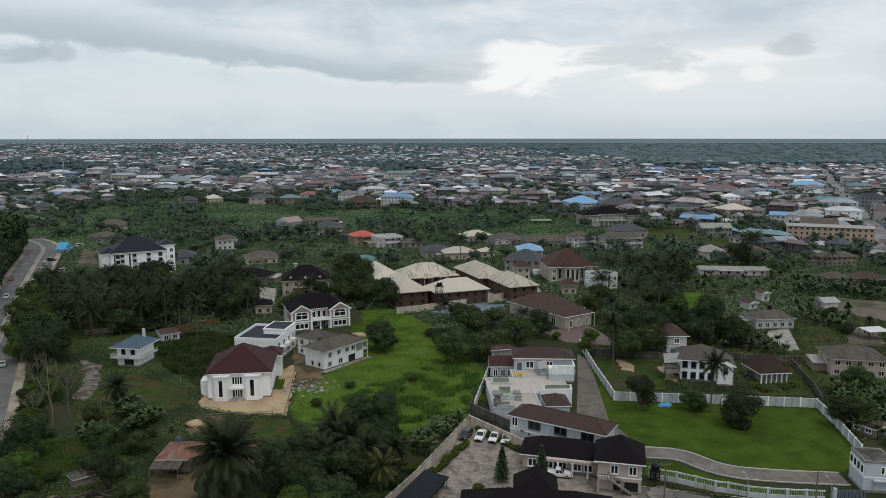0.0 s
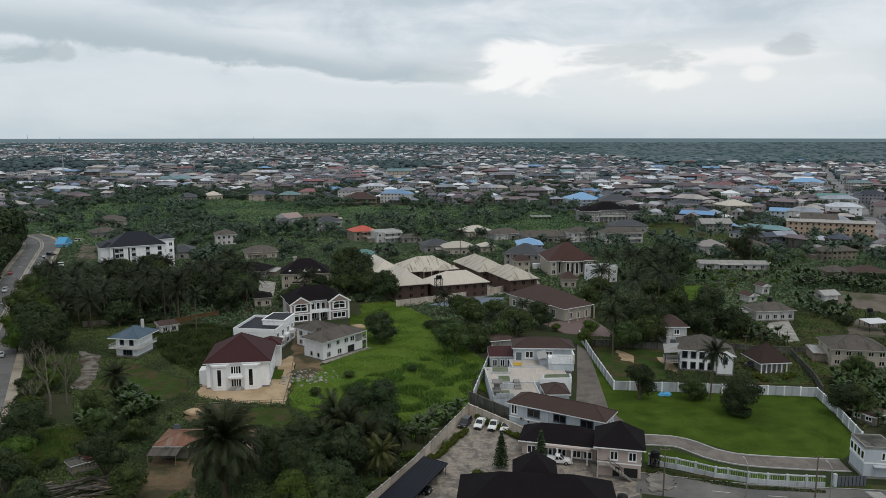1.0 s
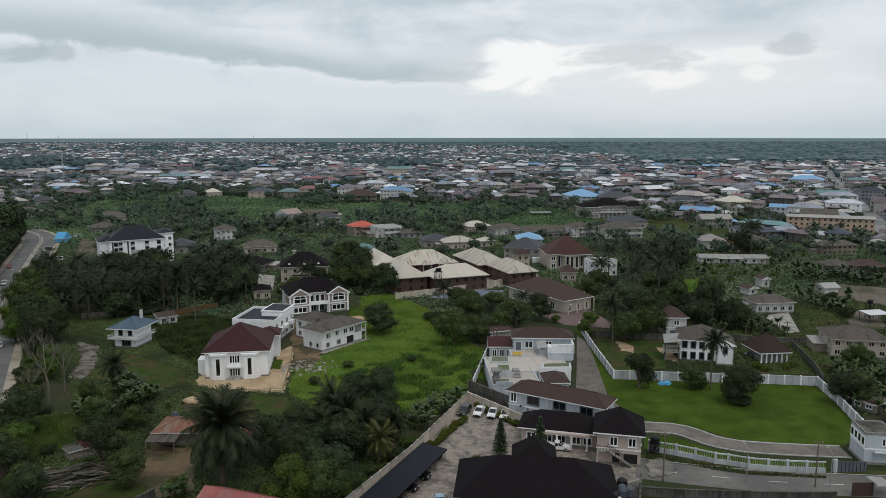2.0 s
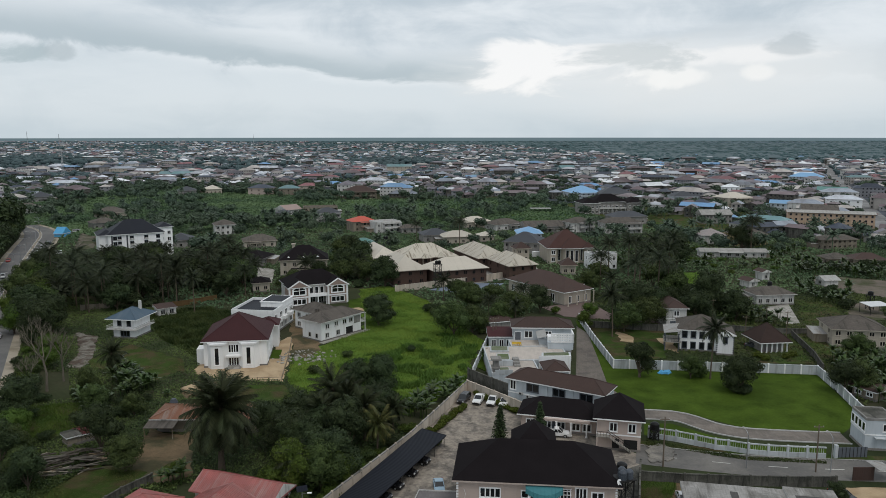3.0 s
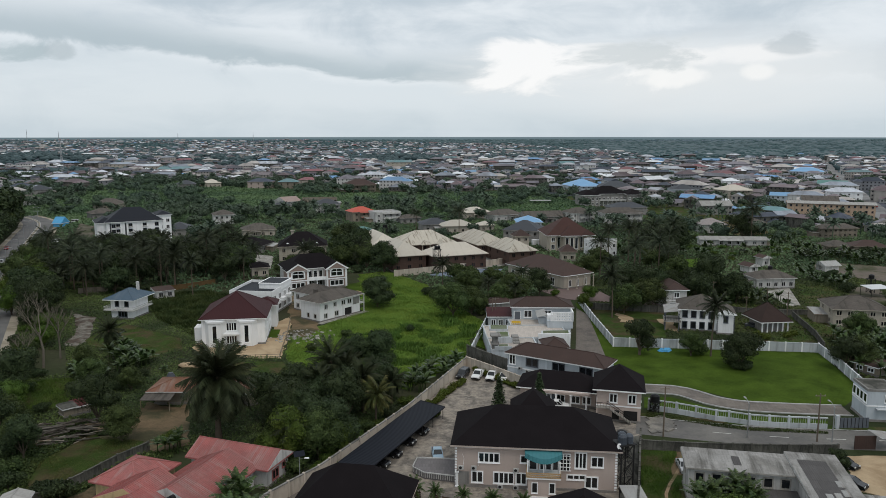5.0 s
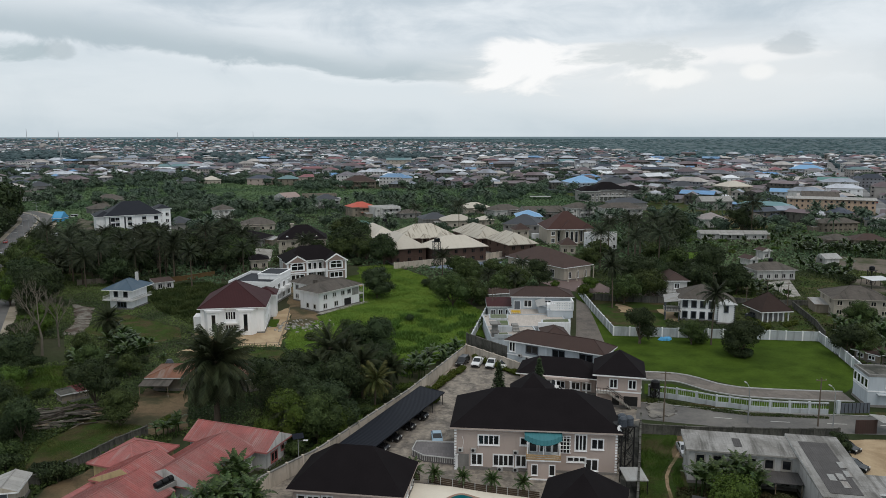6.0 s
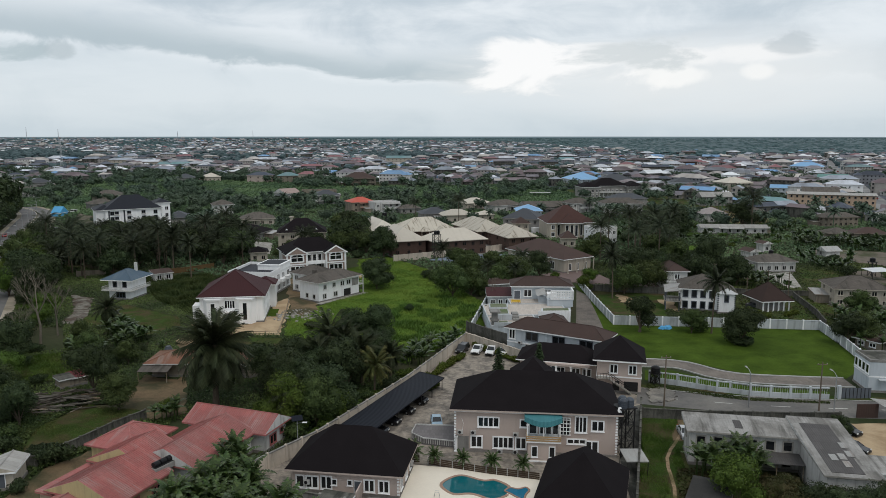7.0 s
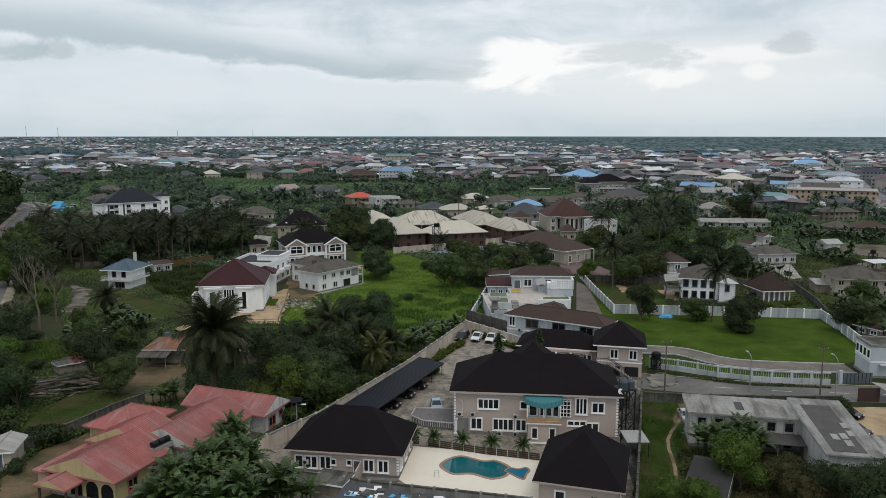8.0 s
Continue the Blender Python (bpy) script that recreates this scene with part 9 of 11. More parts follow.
# ---- plants ----
def leaf_cards(rng, centres, normals, size, spread_by=0.42):
    """Small folded leaves, one a centre, as arrays of points and faces."""
    n = len(centres)
    out = normals + rng.normal(0, spread_by, (n, 3))
    out /= np.linalg.norm(out, axis=1, keepdims=True) + 1e-9
    side = np.cross(out, rng.normal(0, 1, (n, 3)))
    side /= np.linalg.norm(side, axis=1, keepdims=True) + 1e-9
    along = np.cross(out, side)
    s = size * rng.uniform(0.6, 1.35, (n, 1))
    a = centres - along * s * 0.55
    b = centres + side * s * 0.42 + out * s * 0.1
    c = centres + along * s * 0.6 - out * s * 0.12
    d = centres - side * s * 0.42 + out * s * 0.1
    pts = np.stack([a, b, c, d], 1).reshape(-1, 3)
    idx = np.arange(n * 4).reshape(-1, 4)
    return pts, idx


def lump(rng, centre, radius, squash, detail=1):
    """A rough rounded lump, the shaded inside of a crown."""
    bm = bmesh.new()
    bmesh.ops.create_icosphere(bm, subdivisions=detail, radius=1.0)
    pts = np.array([v.co for v in bm.verts])
    faces = [[v.index for v in f.verts] for f in bm.faces]
    bm.free()
    pts = pts * (1 + rng.uniform(-0.22, 0.16, (len(pts), 1))) * radius * np.array([1, 1, squash]) + centre
    return pts, faces


def pydata_mesh(name, chunks, mats):
    me = bpy.data.meshes.new(name)
    pts, faces, mi, n = [], [], [], 0
    for p, f, m in chunks:
        pts.append(p)
        faces += [[n + int(i) for i in q] for q in f]
        mi += [m] * len(f)
        n += len(p)
    me.from_pydata(np.concatenate(pts).tolist(), [], faces)
    for m in mats:
        me.materials.append(m)
    me.polygons.foreach_set("material_index", mi)
    me.update()
    return me


def crown_chunks(rng, lobes, leaves, size, m=0, core=1, tufts=0):
    out = []
    if tufts:
        # smaller masses that stand out of each large one
        more = []
        for c, r, sq in lobes:
            for _ in range(tufts):
                u = rng.normal(0, 1, 3)
                u[2] = abs(u[2]) * 0.8
                u /= np.linalg.norm(u)
                more.append((c + u * r * 0.78 * np.array([1, 1, sq]), r * rng.uniform(0.3, 0.5), sq * 0.85))
        lobes = list(lobes) + more
    total = sum(r * r for _, r, _ in lobes)
    for c, r, sq in lobes:
        n = int(leaves * r * r / total)
        u = rng.normal(0, 1, (n, 3))
        u /= np.linalg.norm(u, axis=1, keepdims=True)
        u[:, 2] = np.abs(u[:, 2]) * np.where(rng.uniform(size=n) < 0.62, 1, -1)
        bumps = 1 + 0.14 * np.sin(u[:, 0] * 5 + r) * np.cos(u[:, 1] * 6 - r) + rng.normal(0, 0.07, n)
        pts = c + u * r * bumps[:, None] * np.array([1, 1, sq])
        p, f = leaf_cards(rng, pts, u, size)
        out.append((p, f, m))
        p, f = lump(rng, c, r * (0.72 if r > 1.2 else 0.6), sq, core if r > 1.2 else 0)
        out.append((p, f, m))
    return out


def broad_tree(name, seed, h, wide, tall, leaves, leaf, mat, label, lobes=7, trunk=0.28, low=0.0):
    """A tree: tapered trunk, limbs to each mass of leaves, a crown with gaps."""
    rng = np.random.default_rng(seed)
    o = thing(name, 0, 0, 0, 0, label, "tree")
    masses = []
    for i in range(lobes):
        a = 6.2832 * i / lobes + rng.uniform(-0.4, 0.4)
        ring = 0.0 if i == 0 else rng.uniform(0.38, 0.62)
        r = wide * rng.uniform(0.40, 0.54) if i else wide * 0.55
        z = h - tall * (rng.uniform(0.32, 0.90 if low else 0.74) if i else 0.32)
        masses.append((np.array([math.cos(a) * ring * wide, math.sin(a) * ring * wide, max(z, r * 0.5 + low)]), r, min(1.0, tall / wide * 0.75) * rng.uniform(0.75, 1.0)))
    t = Shape()
    fork = max(0.8, (h - tall) * 0.9)
    t.tube([(0, 0, -0.3), (rng.uniform(-0.1, 0.1), 0.05, fork * 0.5), (0, 0, fork)], [trunk * 1.25, trunk, trunk * 0.8], 8)
    for c, r, _ in masses:
        m = Vector(c) * 0.55 + Vector((0, 0, fork * 0.4))
        t.tube([(0, 0, fork * 0.92), tuple(m), tuple(c)], [trunk * 0.6, trunk * 0.4, trunk * 0.15], 5)
    part("trunk", t, [BARK], o)
    part("crown", pydata_mesh("crown", crown_chunks(rng, masses, leaves, leaf, tufts=4), [mat]), None, o)
    return o


def frond_mesh(length, droop, pairs, mat, seed, width=0.9):
    """One feathered palm leaf along +x, arching up and over."""
    rng = random.Random(seed)
    s = Shape()
    spine = []
    for i in range(9):
        k = i / 8
        spine.append(Vector((length * k * (1 - 0.18 * droop * k), 0, length * (0.30 * k - (0.28 + 0.42 * droop) * k * k))))
    s.tube(spine, [0.06 * (1 - 0.85 * i / 8) for i in range(9)], 4, 1)
    for i in range(pairs):
        k = 0.10 + 0.88 * (i + rng.uniform(0.2, 0.8)) / pairs
        j = min(7, int(k * 8))
        p = spine[j].lerp(spine[j + 1], k * 8 - j)
        d = (spine[j + 1] - spine[j]).normalized()
        size = width * length / 6 * (0.45 + 1.1 * math.sin(math.pi * min(1, k * 0.85 + 0.15))) * rng.uniform(0.85, 1.1)
        for sgn in (-1, 1):
            tip = p + d * size * 0.65 + Vector((0, sgn * size * 0.75, -size * (0.35 + 0.45 * rng.random())))
            w = d * (2.6 * length / 6 / pairs + 0.02)
            s.face([p - w, p + w, tip + w * 0.15, tip - w * 0.15], 0)
    return s.mesh("frond", [mat, mat])


def palm(name, seed, h, length, fronds, mat, label, droopy=1.0, trunk=0.2, shaggy=False, pairs=18):
    rng = random.Random(seed)
    o = thing(name, 0, 0, 0, 0, label, "palm tree")
    lean = rng.uniform(-0.06, 0.06)
    points = [(lean * h * k * k, 0, -0.3 + (h + 0.3) * k) for k in (0, 0.25, 0.5, 0.75, 1.0)]
    t = Shape().tube(points, [trunk * 1.4, trunk, trunk * 0.95, trunk * 0.95, trunk * 1.1], 8)
    for k in range(2, int(h / 0.5)):
        z = k * 0.5
        t.tube([(lean * h * (z / h) ** 2, 0, z), (lean * h * (z / h) ** 2, 0, z + 0.12)], [trunk * 1.12, trunk * 1.05], 8)
    part("trunk", t, [BARK], o)
    meshes = [frond_mesh(length * rng.uniform(0.9, 1.05), d, pairs, mat, seed * 7 + i) for i, d in enumerate((0.25, 0.6, 0.9, 1.25))]
    top = Vector(points[-1])
    for i in range(fronds):
        k = i / fronds
        pitch_up = 68 - 100 * k * droopy + rng.uniform(-8, 8)
        turn = 137.5 * i + rng.uniform(-12, 12)
        m = Matrix.Translation(top) @ pose(0, 0, 0, 0, 0, turn) @ pose(0, 0, 0, 0, -pitch_up, 0) @ pose(0, 0, 0, rng.uniform(-25, 25))
        part("frond", meshes[min(3, int(k * 4))], None, o, at=m)
    if shaggy:
        part("boss", Shape().tube([(top.x, 0, h - 1.2), (top.x, 0, h - 0.4), (top.x, 0, h + 0.3)], [trunk * 1.2, trunk * 2.2, trunk * 0.8], 8), [BARK], o)
    return o


def far_palm(name, seed, h, length, fronds, mat, label):
    """A palm whose crown is one mesh, for stands farther off."""
    rng = random.Random(seed)
    o = thing(name, 0, 0, 0, 0, label, "palm tree")
    part("trunk", Shape().tube([(0, 0, -0.3), (0.1, 0, h * 0.5), (0, 0, h)], [0.28, 0.2, 0.22], 6), [BARK], o)
    s = Shape()
    for i in range(fronds):
        k = i / fronds
        lift = 65 - 95 * k + rng.uniform(-8, 8)
        m = Matrix.Translation((0, 0, h)) @ pose(0, 0, 0, 0, 0, 137.5 * i) @ pose(0, 0, 0, 0, -lift, 0)
        f = Shape()
        n = 13
        for j in range(n):
            a, b = j / n, (j + 0.62) / n
            pa = Vector((length * a, 0, length * (0.3 * a - 0.62 * a * a)))
            pb = Vector((length * b, 0, length * (0.3 * b - 0.62 * b * b)))
            w = 1.15 * math.sin(math.pi * (0.14 + 0.78 * a)) * rng.uniform(0.8, 1.1)
            for sgn in (-1, 1):
                f.face([pa, pb, pb + Vector((0.5 * w, sgn * w * 0.8, -0.75 * w)), pb + Vector((0.42 * w, sgn * w * 0.8, -0.8 * w))])
        f.tube([(length * k / 6, 0, length * (0.3 * k / 6 - 0.62 * (k / 6) ** 2)) for k in range(7)], [0.07 - 0.009 * k for k in range(7)], 3)
        s.turned(m, f)
    part("crown", s, [mat], o)
    return o


def banana_leaf(length, wide, seed, mat, torn=True):
    rng = random.Random(seed)
    s = Shape()
    n = 7
    rows = []
    for i in range(n + 1):
        k = i / n
        c = Vector((length * k * (1 - 0.12 * k), 0, length * (0.55 * k - 0.62 * k * k)))
        w = wide * (math.sin(math.pi * min(1, 0.10 + 0.9 * k)) ** 0.7 if k < 1 else 0.08)
        rows.append((c, w))
    for (a, wa), (b, wb) in zip(rows, rows[1:]):
        for sgn in (-1, 1):
            gap = rng.uniform(0.02, 0.18) if torn else 0
            s.face([a, b, b + Vector((-gap, sgn * wb, -wb * 0.35 + 0.12)), a + Vector((gap * 0.4, sgn * wa, -wa * 0.35 + 0.12))])
    s.tube([r[0] for r in rows], [0.045 * (1 - i / (n + 2)) for i in range(n + 1)], 4)
    return s.mesh("leaf", [mat])


def banana(name, seed, h, leaves, mat, label, joined=False):
    rng = random.Random(seed)
    o = thing(name, 0, 0, 0, 0, label, "banana plant")
    part("stem", Shape().tube([(0, 0, -0.2), (0.03, 0, h * 0.3), (0, 0, h * 0.58)], [0.17, 0.14, 0.09], 7), [BANANA_LEAF], o)
    blades = [banana_leaf(h * rng.uniform(0.52, 0.64), 0.46 + 0.05 * i, seed * 5 + i, mat) for i in range(3)]
    s = Shape()
    for i in range(leaves):
        lift = 62 - 62 * i / leaves + rng.uniform(-10, 10)
        m = Matrix.Translation((0, 0, h * 0.55)) @ pose(0, 0, 0, 0, 0, 137.5 * i + rng.uniform(-20, 20)) @ pose(0, 0, 0, 0, -lift, 0)
        part("leaf", blades[i % 3], None, o, at=m)
    return o


def banana_clump(name, seed, h, stems, mat, label):
    """Several stems from one stool, leaves joined, for groves farther off."""
    rng = random.Random(seed)
    o = thing(name, 0, 0, 0, 0, label, "banana plant")
    s, t = Shape(), Shape()
    for k in range(stems):
        a = 6.28 * k / stems
        bx, by = 0.9 * math.cos(a) * rng.uniform(0.6, 1.3), 0.9 * math.sin(a) * rng.uniform(0.6, 1.3)
        hh = h * rng.uniform(0.7, 1.05)
        t.tube([(bx, by, -0.2), (bx, by, hh * 0.55)], [0.16, 0.09], 6)
        for i in range(7):
            lift = 62 - 62 * i / 7 + rng.uniform(-10, 10)
            m = Matrix.Translation((bx, by, hh * 0.53)) @ pose(0, 0, 0, 0, 0, 137.5 * i + rng.uniform(-25, 25)) @ pose(0, 0, 0, 0, -lift, 0)
            f = Shape()
            L, n, w = hh * 0.58, 4, 0.46
            rows = [(Vector((L * j / n * (1 - 0.1 * j / n), 0, L * (0.55 * j / n - 0.62 * (j / n) ** 2))), w * (math.sin(math.pi * (0.1 + 0.85 * j / n)))) for j in range(n + 1)]
            for (pa, wa), (pb, wb) in zip(rows, rows[1:]):
                for sgn in (-1, 1):
                    f.face([pa, pb, pb + Vector((0, sgn * wb, -wb * 0.3 + 0.1)), pa + Vector((0, sgn * wa, -wa * 0.3 + 0.1))])
            s.turned(m, f)
    tagged(part("stem", t, [BANANA_LEAF], o), kind="stuff")
    tagged(part("foliage", s, [mat], o), kind="stuff")
    return o


def bush(name, seed, wide, tall, leaves, size, mat, label, category="bush"):
    rng = np.random.default_rng(seed)
    lobes = []
    for i in range(5):
        a = 6.28 * i / 5 + rng.uniform(-0.4, 0.4)
        r = wide * rng.uniform(0.4, 0.6)
        d = 0 if i == 0 else wide * rng.uniform(0.35, 0.6)
        lobes.append((np.array([math.cos(a) * d, math.sin(a) * d, tall * rng.uniform(0.35, 0.6)]), r, tall / wide * 0.75))
    o = thing(name, 0, 0, 0, 0, label, category)
    part("stem", Shape().tube([(0, 0, -0.2), (0, 0, tall * 0.5)], [0.1, 0.05], 5), [BARK], o)
    part("crown", pydata_mesh("crown", crown_chunks(rng, lobes, leaves, size, tufts=3), [mat]), None, o)
    return o


def conifer(name, seed, h, wide, mat, label):
    """A tiered garden pine: whorls of drooping twigs on a straight trunk."""
    rng = np.random.default_rng(seed)
    o = thing(name, 0, 0, 0, 0, label, "conifer")
    part("trunk", Shape().tube([(0, 0, -0.2), (0, 0, h)], [0.16, 0.03], 7), [BARK], o)
    chunks = []
    tiers = int(h / 0.5)
    for i in range(tiers):
        z = 0.9 + (h - 1.0) * i / tiers
        r = wide * (1 - i / tiers) ** 0.85 + 0.15
        n = int(26 + 60 * r)
        a = rng.uniform(0, 6.2832, n)
        d = r * np.sqrt(rng.uniform(0.05, 1, n))
        arms = 0.75 + 0.25 * np.cos(a * 6 + i)
        c = np.stack([np.cos(a) * d * arms, np.sin(a) * d * arms, z + 0.25 * d / max(r, 0.3) - rng.uniform(0, 0.25, n)], 1)
        nrm = np.stack([np.cos(a) * 0.5, np.sin(a) * 0.5, np.ones(n)], 1)
        p, f = leaf_cards(rng, c, nrm, 0.42, 0.3)
        chunks.append((p, f, 0))
    part("crown", pydata_mesh("crown", chunks, [mat]), None, o)
    return o


def bare_tree(name, seed, h, label):
    rng = random.Random(seed)
    o = thing(name, 0, 0, 0, 0, label, "bare tree")
    part("trunk", Shape().tube([(0, 0, -0.3), (0.2, 0, h * 0.25), (-0.3, 0.1, h * 0.5)], [0.24, 0.18, 0.13], 8), [PALE_BARK], o)

    fine = Shape()

    def grow(p, d, length, r, depth):
        q = p + d * length
        mid = p.lerp(q, 0.5) + Vector((rng.uniform(-1, 1), rng.uniform(-1, 1), 0)) * length * 0.08
        if depth > 1:
            part("branch", Shape().tube([p, mid, q], [r, r * 0.8, r * 0.55], 5), [PALE_BARK], o)
        else:
            fine.tube([p, mid, q], [r, r * 0.8, r * 0.4], 4)
        if depth:
            for _ in range(4 if depth < 3 else 3):
                nd = (d + Vector((rng.uniform(-0.7, 0.7), rng.uniform(-0.7, 0.7), rng.uniform(-0.1, 0.6)))).normalized()
                grow(p.lerp(q, rng.uniform(0.4, 1.0)), nd, length * 0.6, max(0.02, r * 0.5), depth - 1)

    for k in range(4):
        a = 6.28 * k / 4 + rng.uniform(-0.4, 0.4)
        grow(Vector((-0.05, 0.05, h * rng.uniform(0.3, 0.5))), Vector((math.cos(a) * 0.5, math.sin(a) * 0.5, 1)).normalized(), h * 0.36, 0.09, 3)
    tagged(part("twig_mass", fine, [PALE_BARK], o), kind="stuff")
    return o


PROTO = {}


def plant(kind, x, y, size=1.0, turn=None, rng=random, label="", z=0.0):
    """A copy of a plant that was built once; the first one stands where it is first wanted."""
    source, used = PROTO[kind]
    turn = rng.uniform(0, 360) if turn is None else turn
    m = pose(x, y, z, 0, 0, turn) @ Matrix.Diagonal((size, size, size * rng.uniform(0.9, 1.1), 1))
    if not used:
        PROTO[kind] = (source, True)
        source.matrix_basis = m
        return tagged(source, label)
    old = source.matrix_basis.copy()
    source.matrix_basis = Matrix()
    ob = copy_thing(source, m)
    source.matrix_basis = old
    return tagged(ob, label)


def sow(kinds, outline, count, low=0.8, high=1.2, seed=1, apart=2.5, weights=None, limit=12):
    """Plants of some kinds at random over an outline, kept off what is built and off each other."""
    rng = random.Random(seed)
    o = np.array(outline, float)
    placed = []
    tries = 0
    while len(placed) < count and tries < count * limit:
        tries += 1
        x, y = rng.uniform(o[:, 0].min(), o[:, 0].max()), rng.uniform(o[:, 1].min(), o[:, 1].max())
        if not inside(x, y, o) or not free_at(x, y) or any((x - a) ** 2 + (y - b) ** 2 < apart**2 for a, b in placed):
            continue
        placed.append((x, y))
        plant(rng.choices(kinds, weights)[0], x, y, rng.uniform(low, high), rng=rng)
    return placed


def stand(name, outline, count, low, high, seed, apart, label, palms=0.35, shrubs=0.25, limit=12, clump=0.0, leaf=None):
    """Trees past counting, joined: crowns of loose leaves and palms over an outline."""
    rng = np.random.default_rng(seed)
    kinds = []
    for i in range(4):
        lobes = [(np.array([math.cos(2.4 * j) * 2.6 * (j > 0), math.sin(2.4 * j) * 2.6 * (j > 0), 5.6 + rng.uniform(-1.2, 1.6)]), rng.uniform(2.2, 3.0), 0.8) for j in range(5)]
        kinds.append(("tree", crown_chunks(rng, lobes, 420, 0.95)))
    for i in range(3):
        kinds.append(("shrub", crown_chunks(rng, [(np.array([math.cos(2.1 * j) * 1.3, math.sin(2.1 * j) * 1.3, 1.3]), rng.uniform(1.2, 1.8), 0.8) for j in range(3)], 170, 0.75)))
    for i in range(3):
        s = Shape().tube([(0, 0, -0.3), (0, 0, 9)], [0.3, 0.22], 5)
        n = 5
        for k in range(22):
            lift = 62 - 95 * k / 22
            m = Matrix.Translation((0, 0, 9)) @ pose(0, 0, 0, 0, 0, 137.5 * k + 40 * i) @ pose(0, 0, 0, 0, -lift, 0)
            f = Shape()
            for j in range(n):
                a, b = j / n, (j + 1) / n
                pa, pb = Vector((5 * a, 0, 5 * (0.3 * a - 0.62 * a * a))), Vector((5 * b, 0, 5 * (0.3 * b - 0.62 * b * b)))
                w = 0.85 * math.sin(math.pi * (0.12 + 0.8 * b))
                for sgn in (-1, 1):
                    f.face([pa, pa.lerp(pb, 0.8), pb + Vector((0.1, sgn * w, -0.5 * w)), pa + Vector((0.2, sgn * w, -0.5 * w))])
            s.turned(m, f)
        kinds.append(("palm", [(np.array(s.v), s.f, 1)]))
    o = [tuple(p) for p in outline]
    arr = np.array(o)
    chunks, placed, tries = [], [], 0
    while len(placed) < count and tries < count * limit:
        tries += 1
        x, y = rng.uniform(arr[:, 0].min(), arr[:, 0].max()), rng.uniform(arr[:, 1].min(), arr[:, 1].max())
        if not inside(x, y, o) or not free_at(x, y) or any((x - a) ** 2 + (y - b) ** 2 < apart**2 for a, b in placed):
            continue
        if clump and noise.noise(Vector((x * 0.014, y * 0.009, seed))) < clump - 0.3 * rng.uniform():
            continue
        placed.append((x, y))
        r = rng.uniform()
        want = "palm" if r < palms else "shrub" if r < palms + shrubs else "tree"
        choice = [c for k, c in kinds if k == want]
        size, a = rng.uniform(low, high), rng.uniform(0, 6.28)
        turn = np.array([[math.cos(a), -math.sin(a), 0], [math.sin(a), math.cos(a), 0], [0, 0, 1]]) * size
        for p, f, m in choice[rng.integers(len(choice))]:
            chunks.append((p @ turn.T + np.array([x, y, 0]), f, m))
    solid(name, pydata_mesh(name, chunks, [leaf or LEAF_DARK, leaf or PALM_LEAF]), None, label, "trees", kind="stuff")


